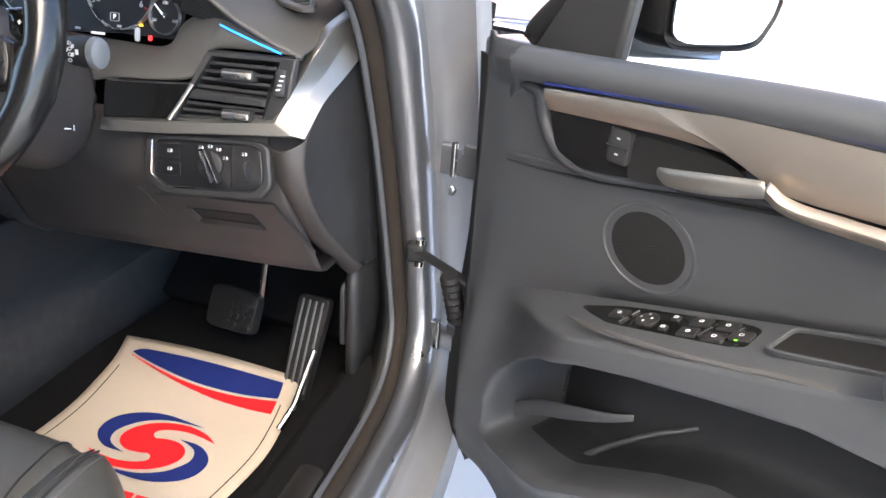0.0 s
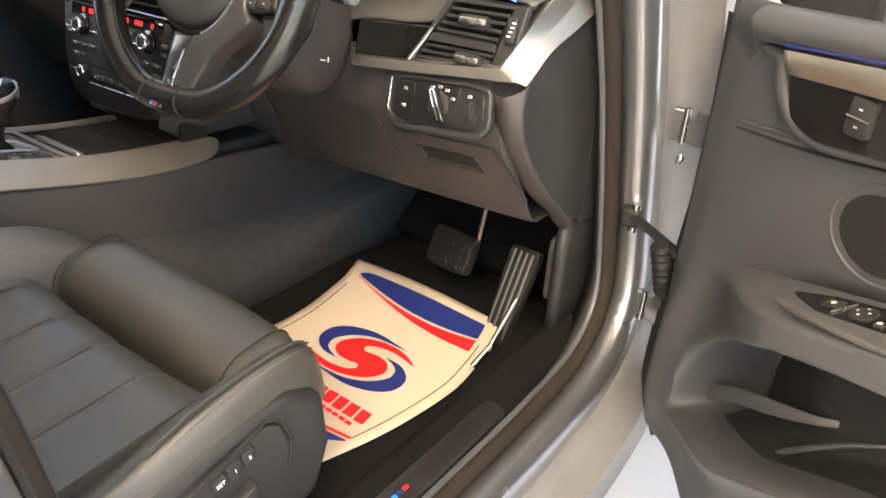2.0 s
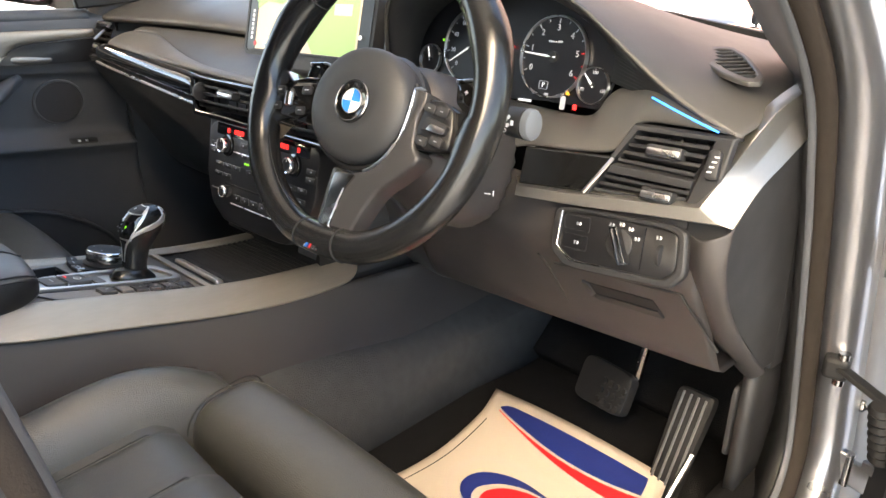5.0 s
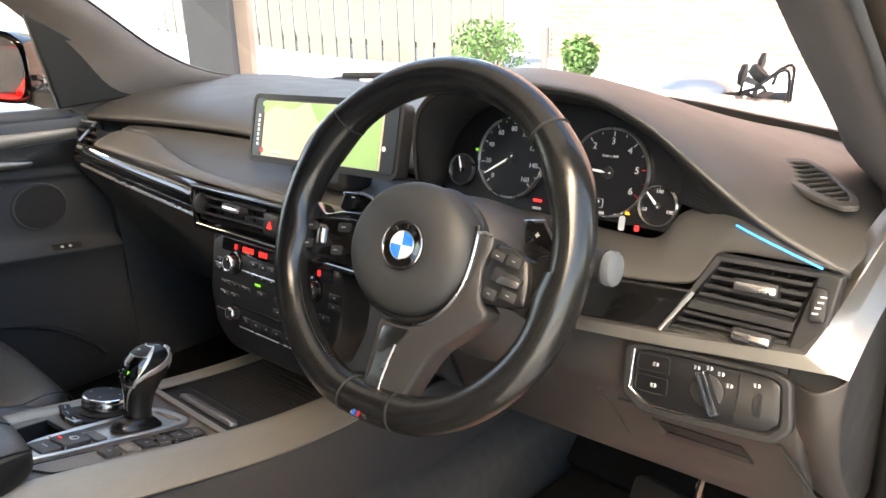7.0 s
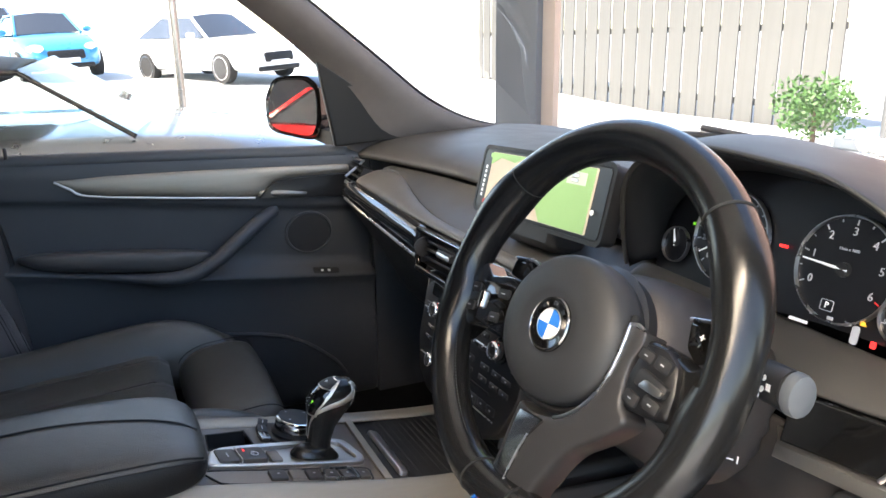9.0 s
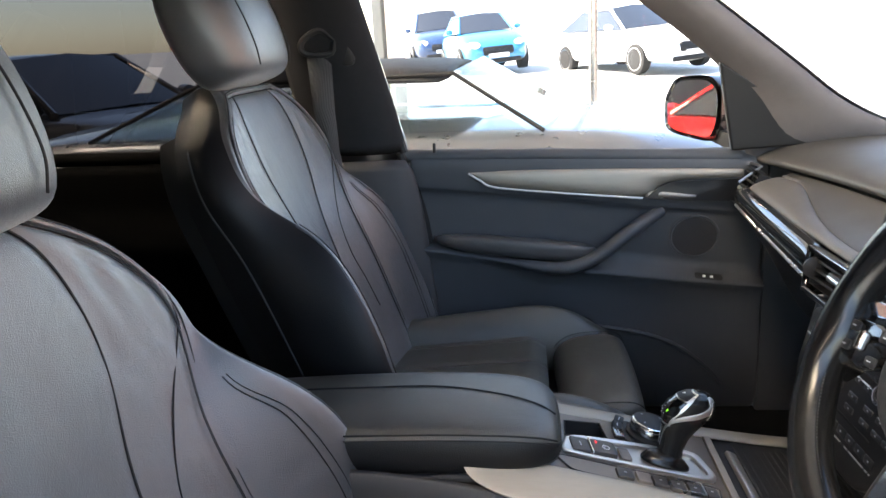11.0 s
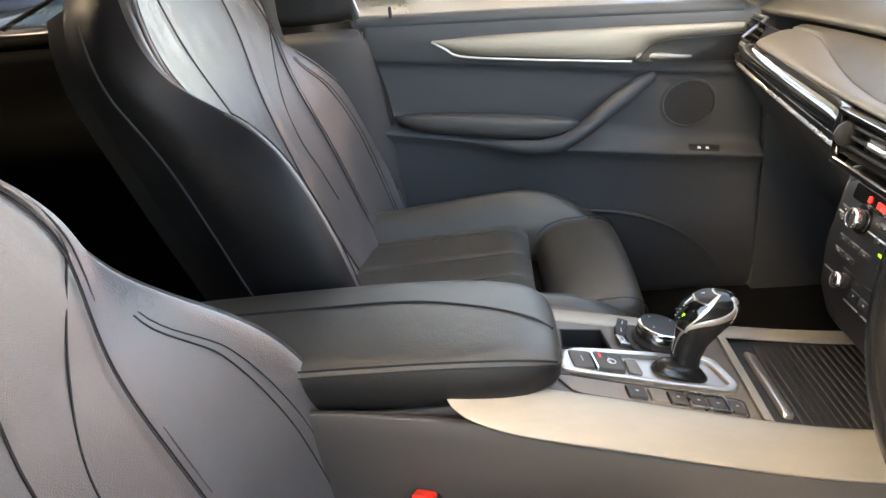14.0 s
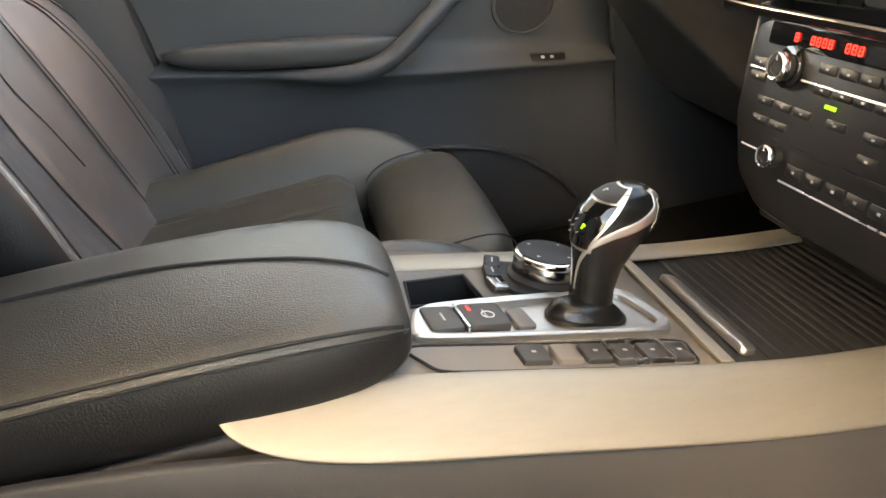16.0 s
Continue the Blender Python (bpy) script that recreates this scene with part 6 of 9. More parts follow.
PAPER_R = spline([V(0.609, 0.372, 0.508), V(0.622, 0.325, 0.503), V(0.635, 0.258, 0.498), V(0.641, 0.195, 0.495), V(0.634, 0.123, 0.495), V(0.619, 0.050, 0.495), V(0.590, -0.046, 0.496)], 49)
PAPER_L = spline([V(0.272, 0.378, 0.498), V(0.299, 0.315, 0.500), V(0.312, 0.255, 0.500), V(0.318, 0.185, 0.498), V(0.310, 0.105, 0.496), V(0.292, 0.030, 0.496), V(0.262, -0.050, 0.496)], 49)


def PP(s, t, h=0.0):
    """A point of the paper: s across from the tunnel side, t from its front edge back."""
    q = min(max(t, 0), 1) * 48
    k = min(int(q), 47)
    a, b = PAPER_L[k].lerp(PAPER_L[k + 1], q - k), PAPER_R[k].lerp(PAPER_R[k + 1], q - k)
    return a.lerp(b, s) + V(0, 0, h + 0.006 * math.sin(math.pi * s) * (1 - t) ** 2 + 0.0015 * math.sin(7 * t + 4 * s))


def PQ(x, y):
    """The place on the paper, as s and t, that lies over x and y."""
    t = min(max((0.375 - y) / 0.424, 0), 1)
    for _ in range(4):
        a, b = PP(0, t), PP(1, t)
        s = (x - a.x) / (b.x - a.x)
        t += ((a.y + (b.y - a.y) * s) - y) / 0.424
    return s, t


NS = 24
part("sheet", sheet([[PP(i / NS, j / NS) for i in range(NS + 1)] for j in range(NS + 1)]), M_paper, paper, "cream paper sheet", solid=0.0006)


def printed(name, uv, mat, h=0.0012, label=""):
    """A printed shape: a strip given as two matching edges in s, t."""
    rows = [[PP(*a, h), PP(a[0] + (b[0] - a[0]) * 0.33, a[1] + (b[1] - a[1]) * 0.33, h), PP(a[0] + (b[0] - a[0]) * 0.67, a[1] + (b[1] - a[1]) * 0.67, h), PP(*b, h)] for a, b in uv]
    return part(name, sheet(rows), mat, paper, label)


def arc(cs, ct, rs, rt, a0, a1, n=24):
    return [(cs + rs * math.cos(radians(a0 + (a1 - a0) * i / n)), ct + rt * math.sin(radians(a0 + (a1 - a0) * i / n))) for i in range(n + 1)]


edge_t = [(0.085 + 0.835 * i / 24, 0.078 + 0.03 * (1 - min(1, i / 2)) ** 2) for i in range(25)]
edge_b = [(q, 0.105 + 0.105 * math.sin(math.pi * (0.04 + 0.76 * ((q - 0.085) / 0.835) ** 0.9)) + 0.03 * (q - 0.085)) for q, _ in edge_t]
printed("blue_band", list(zip(edge_t, edge_b)), M_pblue, label="dark blue printed band")
printed("red_band", [((q, t + 0.014), (q, t + 0.020 + 0.085 * max(q - 0.08, 0) ** 1.5)) for q, t in edge_b], M_pred, label="red printed stripe")
# swirl: two blue crescents that taper round a red letter-like S with two tails
SWX, SWY = 0.484, 0.160


def crescent(outer, inner, mat, h, sign):
    o, i = (spline([V(SWX + sign * a, SWY + sign * b, 0) for a, b in e], 33) for e in (outer, inner))
    printed("swirl_blue" if mat is M_pblue else "swirl_red", [(PQ(a.x, a.y), PQ(b.x, b.y)) for a, b in zip(o, i)], mat, h)


for sg in (1, -1):
    crescent([(-0.028, -0.025), (-0.060, -0.024), (-0.084, -0.010), (-0.093, 0.010), (-0.086, 0.034), (-0.060, 0.053), (-0.018, 0.063), (0.049, 0.058)],
             [(-0.028, -0.025), (-0.048, -0.019), (-0.062, -0.010), (-0.067, 0.006), (-0.060, 0.022), (-0.042, 0.040), (-0.008, 0.054), (0.049, 0.058)], M_pblue, 0.0012, sg)
    crescent([(0.080, 0.034), (0.060, 0.046), (0.030, 0.053), (-0.002, 0.050), (-0.034, 0.036), (-0.052, 0.014), (-0.050, -0.006), (-0.032, -0.018), (-0.006, -0.018), (0.014, -0.010)],
             [(0.080, 0.034), (0.055, 0.039), (0.028, 0.041), (0.002, 0.036), (-0.012, 0.027), (-0.010, 0.018), (0.002, 0.014), (0.014, 0.013), (0.018, 0.012), (0.014, 0.010)], M_pred, 0.0015, sg)
# word below the swirl as plain bars, a smaller line under it, and the band at the rear edge
for k in range(5):
    x0 = 0.481 + 0.0215 * k
    printed("print_bar", [(PQ(x0, 0.0745), PQ(x0 + 0.003, 0.0500)), (PQ(x0 + 0.0175, 0.0755), PQ(x0 + 0.0205, 0.0510))], M_pred)
for k in range(6):
    x0 = 0.500 + 0.0128 * k
    printed("print_bar", [(PQ(x0, 0.0445), PQ(x0 + 0.001, 0.0380)), (PQ(x0 + 0.0105, 0.0450), PQ(x0 + 0.0115, 0.0385))], M_pred)
printed("print_swirl", [(PQ(0.463 + 0.016 * math.cos(a), 0.066 + 0.014 * math.sin(a)), PQ(0.465 + 0.011 * math.cos(a), 0.066 + 0.009 * math.sin(a))) for a in (radians(20 + 16 * i) for i in range(12))], M_pblue)
printed("print_swirl", [(PQ(0.470 + 0.010 * math.cos(a), 0.058 + 0.010 * math.sin(a)), PQ(0.469 + 0.006 * math.cos(a), 0.058 + 0.005 * math.sin(a))) for a in (radians(-160 + 20 * i) for i in range(12))], M_pred)
low_t = [(s, 0.890 + 0.022 * math.sin(math.pi * s)) for s in (0.07 + 0.875 * i / 16 for i in range(17))]
printed("blue_band", [((s, t), (s, 0.962 - 0.062 * max(0, s - 0.80) / 0.145)) for s, t in low_t], M_pblue)
printed("red_band", [((s, t - 0.016), (s, t - 0.006)) for s, t in low_t], M_pred)
for s in (0.055, 0.945):
    printed("border_line", [((s - 0.003, t), (s + 0.003, t)) for t in [0.22 + 0.66 * i / 20 for i in range(21)]], M_seam)
pedal = thing("brake_pedal", "black rubber brake pedal on a steel arm", "pedal")
BP = frame_of((0.458, 0.415, 0.575), (1, -0.25, 0.06), (0.05, 0.55, 1))
part("pad", slab(soft_poly([(-0.055, 0.035), (0.05, 0.038), (0.055, -0.030), (-0.050, -0.038)], 0.2), 0.018, BP, edge=0.005), M_rubber, pedal)
for i in range(4):
    for j in range(3):
        part("stud", lathe([(0.006, 0), (0.005, 0.003), (0.0004, 0.0035)], 10, BP @ pose(0.044 - 0.014 * i, -0.022 + 0.016 * j, 0)), M_rubber, pedal)
part("arm", tube([V(0.505, 0.44, 0.60), V(0.515, 0.45, 0.70), V(0.530, 0.50, 0.84)], 0.007, 8), M_dsilver, pedal, "bare steel pedal arm")
M_rib = material("grey_pedal_rib", (0.09, 0.09, 0.09), 0.45, vary=0.1)
gas = thing("accelerator_pedal", "long ribbed black accelerator pedal", "pedal")
GP = frame_of((0.607, 0.385, 0.555), (1, -0.12, 0.03), (0.02, 0.50, 1))
part("pad", slab(soft_poly([(-0.030, 0.085), (0.030, 0.088), (0.022, -0.090), (-0.022, -0.090)], 0.12), 0.014, GP, edge=0.003), M_rubber, gas)
for i in range(4):
    part("rib", box(0.0035, 0.15, 0.003, GP @ pose(-0.018 + 0.012 * i, 0.005, 0.0015)), M_rib, gas, bevel=0.001)
part("hinge", tube([GP @ V(-0.02, -0.10, -0.01), GP @ V(0.03, -0.11, -0.02)], 0.010, 10), M_dark, gas)
part("side_rod", tube([V(0.655, 0.33, 0.60), V(0.645, 0.28, 0.53), V(0.635, 0.25, 0.505)], 0.005, 8), M_dsilver, gas)

# ---- front seats ----
def smooth(a, b, x):
    t = min(max((x - a) / (b - a), 0), 1)
    return t * t * (3 - 2 * t)


REC = radians(22)
BN, BE = V(0, math.cos(REC), math.sin(REC)), V(0, -math.sin(REC), math.cos(REC))
# heights up the backrest, and there: half width and depth of insert seam, shoulder seam, bolster crest, side, rear edge
BS = (-0.14, 0.02, 0.10, 0.17, 0.23, 0.28, 0.32, 0.37, 0.43, 0.47, 0.50, 0.525, 0.538)
B_INS = (0.075, 0.055, 0.056, 0.060, 0.066, 0.080, 0.098, 0.114, 0.115, 0.106, 0.093, 0.070, 0.050)
B_INZ = (0.018, 0.022, 0.024, 0.028, 0.031, 0.034, 0.038, 0.042, 0.046, 0.047, 0.046, 0.030, 0.010)
B_SEA = (0.170, 0.172, 0.174, 0.178, 0.184, 0.200, 0.224, 0.240, 0.210, 0.168, 0.118, 0.085, 0.060)
B_SEZ = (0.046, 0.054, 0.058, 0.058, 0.056, 0.055, 0.056, 0.056, 0.053, 0.050, 0.046, 0.028, 0.008)
B_CRE = (0.298, 0.310, 0.308, 0.292, 0.266, 0.244, 0.246, 0.258, 0.232, 0.190, 0.138, 0.100, 0.072)
B_CRZ = (0.105, 0.130, 0.138, 0.134, 0.118, 0.090, 0.060, 0.046, 0.040, 0.036, 0.030, 0.014, -0.002)
B_SID = (0.316, 0.326, 0.324, 0.312, 0.294, 0.278, 0.276, 0.278, 0.250, 0.208, 0.154, 0.114, 0.082)
B_SIZ = (0.050, 0.062, 0.066, 0.064, 0.055, 0.042, 0.028, 0.016, 0.012, 0.008, 0.004, -0.006, -0.012)
B_REA = (0.245, 0.255, 0.258, 0.258, 0.256, 0.252, 0.250, 0.248, 0.222, 0.186, 0.140, 0.100, 0.070)


def lerp_row(row, s):
    return sum(float(np.interp(s + d, BS, row)) for d in (-0.024, -0.012, 0, 0.012, 0.024)) / 5


SEAT_CREST = {1: 1.0, -1: 1.0}


def crest_z(s, sd):
    """Depth of the bolster's crest, by the seat's own share on that side."""
    return lerp_row(B_CRZ, s) * SEAT_CREST[sd]


def back_knots(s, sd):
    return [V(0, lerp_row(B_INZ, s) - 0.004, 0), V(lerp_row(B_INS, s), lerp_row(B_INZ, s), 0), V(lerp_row(B_SEA, s), lerp_row(B_SEZ, s), 0), V(lerp_row(B_CRE, s), crest_z(s, sd), 0),
            V(lerp_row(B_SID, s), lerp_row(B_SIZ, s), 0), V(lerp_row(B_REA, s), -0.045 + 0.02 * smooth(0.48, 0.54, s), 0)]


def back_at(side, a, lift, s):
    return V(side * a, 0, 0) + BE * s + BN * lift


def back_mark(k, rows, s, side, up=0.0006):
    """A point on a seam of the backrest: k picks the pair of rows."""
    return back_at(side, lerp_row(rows[0], s), lerp_row(rows[1], s) + up, s)


def front_seat(name, label, x, y, z, mem=False, side=1, back_off=(0, 0), reach=0.455, depth=0.054, head_dz=0.0, roll_z=0.0, crest=(1.0, 1.0), shift=(0.0, 0.0)):
    SEAT_CREST[1], SEAT_CREST[-1] = crest
    seat = thing(name, label, "car seat", group="front seats", at=(x, y, z))
    off = V(0, back_off[0], back_off[1])
    # backrest
    rings = []
    for j in range(64):
        s = -0.14 + 0.678 * j / 63
        ai, asm = lerp_row(B_INS, s), lerp_row(B_SEA, s)
        row = []
        for sd in (-1, 1):
            pts, half = [], spline(back_knots(s, sd), 46)
            ai = lerp_row(B_INS, s) + shift[0 if sd > 0 else 1]
            for p in half:
                f = p.y
                if f > -0.03:
                    f -= 0.0035 * math.exp(-((p.x - ai) / 0.0045) ** 2) + 0.0035 * math.exp(-((p.x - asm) / 0.005) ** 2)
                    fold = smooth(ai, ai + 0.03, p.x) * (1 - smooth(asm - 0.03, asm, p.x)) * smooth(0.28, 0.36, s) * (1 - smooth(0.44, 0.49, s))
                    f += 0.0026 * fold * math.sin(p.x * 190 + s * 30 + sd) + 0.0014 * noise.noise(V(p.x * 22 * sd, s * 16, x * 7))
                pts.append(back_at(sd, p.x, f, s) + off)
            row.append(pts)
        rear = [back_at(1, a, -0.062 - 0.012 * (1 - (a / 0.26) ** 2) + 0.02 * smooth(0.48, 0.54, s), s) + off for a in (lerp_row(B_REA, s) * k for k in (0.7, 0.35, 0, -0.35, -0.7))]
        rings.append(row[0][::-1] + row[1][1:] + rear)
    back = part("backrest", loft(rings), (M_leather, M_dim_side), seat, "black leather backrest with raised side bolsters")
    # Behind the crest the backrest takes the copy darkened for shade.
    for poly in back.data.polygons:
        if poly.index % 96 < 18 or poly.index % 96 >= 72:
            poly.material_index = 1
    for sd in (1, -1):
        ss = [-0.12 + 0.62 * i / 60 for i in range(61)]
        ln = []
        for s in ss:
            a = lerp_row(B_INS, s) + shift[0 if sd > 0 else 1]
            hs = spline(back_knots(s, sd), 61)[:40]
            ln.append(back_at(sd, a, float(np.interp(a, [q.x for q in hs], [q.y for q in hs])) - 0.0012, s) + off)
        part("insert_seam", tube(ln, 0.0014, 6), M_seam, back)
        top = [back_mark(0, (B_SEA, B_SEZ), s, sd, -0.0022) + off for s in ss]
        top += [back_at(sd, a, 0.0445, 0.5035) + off for a in (0.09, 0.05, 0.0)]
        part("shoulder_seam", tube(top, 0.0009, 6), M_seam, back)
        ridge = [q + BN * 0.0026 + BE * 0.0045 for q in spline(top[44:], 40)]
        part("yoke_ridge", tube(ridge, [0.0012 + 0.0022 * smooth(0, 0.3, i / 39) for i in range(40)], 8), M_leather, back, "raised stitched yoke seam")
        part("stitching", tube([q + BN * 0.0014 + BE * 0.0050 for q in ridge], 0.0008, 5), M_stitch, back)
        for d in (0.0065, -0.0065):
            part("stitching", tube([back_mark(0, (B_SEA, B_SEZ), s, sd, 0.0008) + off + V(sd * d, 0, 0) for s in ss[8:58]], 0.0009, 5), M_stitch, back)
        ins = [(0.030, 0.5), (0.17, 0.40), (0.23, 0.45), (0.34, 0.95)]
        ln = []
        for s, k in [(0.03 + 0.0078 * i, float(np.interp(0.03 + 0.0078 * i, [q[0] for q in ins], [q[1] for q in ins]))) for i in range(41)]:
            kn = back_knots(s, sd)
            a = kn[1].lerp(kn[2], k)
            hs = spline(kn, 120)
            b = min(hs, key=lambda q: abs(q.x - a.x) + (1 if q.y < 0 else 0))
            ln.append(back_at(sd, b.x, b.y + 0.0004, s) + off)
        part("panel_line", tube(spline(ln[::8], 40), 0.0010, 6), M_seam, back)
        # seam and double stitching on the inner face of the bolster, and piping along its crest
        for k, r, mt in ((0.62, 0.0009, M_seam), (0.69, 0.0007, M_seam)):
            ln = []
            for s in [-0.10 + 0.375 * i / 40 for i in range(41)]:
                hs = spline(back_knots(s, sd), 51)
                fi = 20 + 10 * (k - 0.03 - 0.20 * smooth(0.20, 0.28, s))
                p = hs[int(fi)].lerp(hs[int(fi) + 1], fi - int(fi))
                ln.append(back_at(sd, p.x, p.y + 0.0005, s) + off)
            part("bolster_seam", tube(ln, r, 6), mt, back)
        edge = []
        for s in ss[4:56]:
            q = spline(back_knots(s, sd), 46)[40]
            edge.append(back_at(sd, q.x + 0.0006, q.y, s) + off)
        part("shell_edge", tube(edge, 0.0018, 6), M_stitch, back)
        if mem:
            continue
        part("crest_piping", tube([back_at(sd, lerp_row(B_CRE, s) + 0.002, crest_z(s, sd) - 0.002, s) + off for s in ss[2:40]], 0.0034, 8), M_leather, back)
        part("crest_stitch", tube([back_at(sd, lerp_row(B_CRE, s) - 0.006, crest_z(s, sd) + 0.0006, s) + off for s in ss[2:40]], 0.0009, 6), M_seam, back)
    part("back_shell", loft([[back_at(1, lerp_row(B_REA, s) * k * 0.985, q, s) + off for k, q in ((-1, -0.035), (-0.9, -0.085), (-0.5, -0.098), (0, -0.102), (0.5, -0.098), (0.9, -0.085), (1, -0.035), (0.5, -0.05), (-0.5, -0.05))] for s in [-0.12 + 0.60 * i / 20 for i in range(21)]]), M_dark, seat, "black plastic seat back shell")
    # headrest
    hz = 0.518 + head_dz
    rings = []
    for h, k, kk in ((0.0, 0.62, 0.40), (0.02, 0.76, 0.66), (0.07, 0.86, 0.86), (0.2, 0.94, 1.0), (0.4, 1.0, 1.05), (0.62, 1.03, 1.0), (0.82, 1.0, 0.88), (0.94, 0.9, 0.68), (1.0, 0.66, 0.36)):
        ring = []
        for q in range(40):
            t = 2 * math.pi * q / 40
            ca, sa = math.cos(t), math.sin(t)
            px = 0.162 * k * math.copysign(abs(ca) ** 0.5, ca)
            pf = 0.060 + 0.012 * h + 0.058 * kk * math.copysign(abs(sa) ** 0.65, sa) - 0.10 * (px / 0.15) ** 2 * 0.16
            pf -= 0.003 * math.exp(-((abs(px) - 0.088) / 0.006) ** 2) if sa > 0 else 0
            ring.append(back_at(1, px, pf, hz + 0.205 * h) + off)
        rings.append(ring)
    hr = part("headrest", loft(rings), M_leather, seat, "smooth black leather headrest", sub=1)
    for sd in (1, -1):
        part("headrest_seam", tube(spline([back_at(sd, a, f, hz + 0.205 * h) + off for a, f, h in ((0.080, 0.106, 0.06), (0.088, 0.1155, 0.2), (0.090, 0.1195, 0.4), (0.090, 0.1185, 0.62), (0.086, 0.112, 0.82), (0.078, 0.100, 0.93))], 30), 0.0014, 6), M_seam, hr)
        part("headrest_post", lathe([(0.0065, -0.08), (0.0065, 0.07)], 14, frame_of(back_at(sd, 0.062, 0.025, 0.535 + head_dz * 0.6) + off, (1, 0, 0), -BN)), M_chrome, seat, "chrome headrest post")
        part("post_collar", lathe([(0.016, -0.006), (0.015, 0.006), (0.008, 0.008)], 18, frame_of(back_at(sd, 0.062, 0.012, 0.532) + off, (1, 0, 0), -BN)), M_dark, seat)
    # cushion insert with pleats sunk into it
    PL = (-0.150, -0.062, 0.022, 0.108)
    rings = []
    ye = reach - depth - 0.012
    for j in range(22):
        v = j / 21
        top = []
        for i in range(97):
            a = -0.2 + 0.4 * i / 96
            zz = -0.028 + 0.026 * v + 0.016 * (abs(a) / 0.2) ** 2.5 - 0.018 * smooth(0.93, 1.0, v)
            d = min(abs(a - p) for p in PL)
            zz += 0.0024 * (1 - math.exp(-(d / 0.006) ** 2)) - 0.0024 + 0.0012 * noise.noise(V(a * 25, v * 6, x * 9))
            top.append(V(a, -0.02 + (ye + 0.02) * v, zz))
        rings.append(top + [V(0.2, top[0].y, -0.09), V(-0.2, top[0].y, -0.09)])
    cu = part("cushion", loft(rings), M_cushion, seat, "black leather seat cushion with long pleats")
    for a in PL:
        part("pleat", tube([V(a, -0.01 + (ye + 0.002) * v, -0.0308 + 0.026 * v + 0.016 * (abs(a) / 0.2) ** 2.5 - 0.018 * smooth(0.93, 1.0, v)) for v in [0.03 + 0.045 * i for i in range(22)]], 0.0012, 5), M_seam, cu)
        part("pleat_stitch", tube([V(a + 0.0035, -0.01 + (ye + 0.002) * v, -0.0296 + 0.026 * v + 0.016 * (abs(a) / 0.2) ** 2.5 - 0.018 * smooth(0.93, 1.0, v)) for v in [0.03 + 0.045 * i for i in range(22)]], 0.0007, 5), M_thread, cu)
    # side bolsters of the cushion
    for sd in (1, -1):
        rings, crest = [], []
        low = mem and sd == side
        hump_end = ((0.33, 1.08, 1.0), (0.38, 1.0, 0.99), (0.42, 0.72, 0.97), (0.450, 0.36, 0.95), (0.472, 0.0, 0.93), (0.485, -0.5, 0.90))
        long_end = ((-0.04, 0.0, 0.96), (0.05, -0.008, 0.98), (0.15, -0.008, 1.0), (0.25, -0.004, 1.0), (0.31, 0.015, 1.0), (0.36, 0.028, 1.0), (0.41, 0.033, 0.995), (0.45, 0.031, 0.98), (0.478, 0.025, 0.96), (0.498, 0.012, 0.93), (0.510, -0.010, 0.90), (0.516, -0.04, 0.88))
        for yy, h, k in (long_end if low else ((-0.04, 0.45, 0.96), (0.05, 0.52, 0.98), (0.15, 0.68, 1.0), (0.25, 0.90, 1.0)) + hump_end):
            yq = yy if yy < 0.3 else 0.3 + (yy - 0.3) * (reach + depth + 0.012 - 0.3) / 0.216
            if low:
                b0 = -0.036
                sec = [(0.150, -0.085), (0.150, -0.042)] + [(a, b0 + (h - b0) * f) for a, f in ((0.166, 0.26), (0.186, 0.58), (0.206, 0.85), (0.221, 0.98))] + [(0.231, h), (0.242, h - 0.010), (0.249, h - 0.030), (0.250, min(h - 0.045, -0.055)), (0.244, -0.085)]
            else:
                sec = [(0.150, -0.085), (0.152, -0.022), (0.166, 0.020 * h), (0.184, 0.044 * h), (0.204, 0.058 * h), (0.222, 0.047 * h), (0.238, 0.022 * h), (0.246, -0.004), (0.248, -0.05), (0.242, -0.085)]
            rings.append([V(sd * a * (k if a > 0.18 else 1), yq, c + 0.0012 * noise.noise(V(a * 30 * sd, yq * 14, x))) for a, c in sec])
            crest.append(V(sd * 0.229 * k, yq, h - 0.001) if low else V(sd * 0.2285 * k, yq, 0.0345 * h + 0.003))
        bo = part("side_bolster", loft(rings), M_cushion, seat, "black leather cushion bolster", sub=2)
        part("bolster_seam", tube(spline(crest[:-2], 40), 0.0012, 6), M_seam, bo)
        for d in (0.006, -0.006):
            part("bolster_stitch", tube(spline([p + V(-sd * d, 0, -0.0004 if d > 0 else -0.0045) for p in crest[:-2]], 40), 0.0008, 6), M_thread, bo)
    # thigh roll in front of the cushion
    rings, hl, mid = [], (0.190 if mem else 0.168), (0.022 * side if mem else 0.0)
    for k in range(25):
        s = -1 + k / 12
        g = 1 - 0.20 * max(0, abs(s) - 0.86) / 0.14
        ring = []
        for q in range(28):
            t = 2 * math.pi * q / 28
            ca, sa = math.cos(t), math.sin(t)
            ring.append(V(mid + s * hl, reach + 0.006 * (1 - s * s) + g * depth * math.copysign(abs(ca) ** 0.7, ca), -0.034 + roll_z + g * (0.047 if sa > 0 else 0.075) * math.copysign(abs(sa) ** 0.75, sa) + 0.012 * ca * g))
        rings.append(ring)
    ex = part("thigh_support", loft(rings), M_cushion, seat, "black leather thigh support", sub=1)
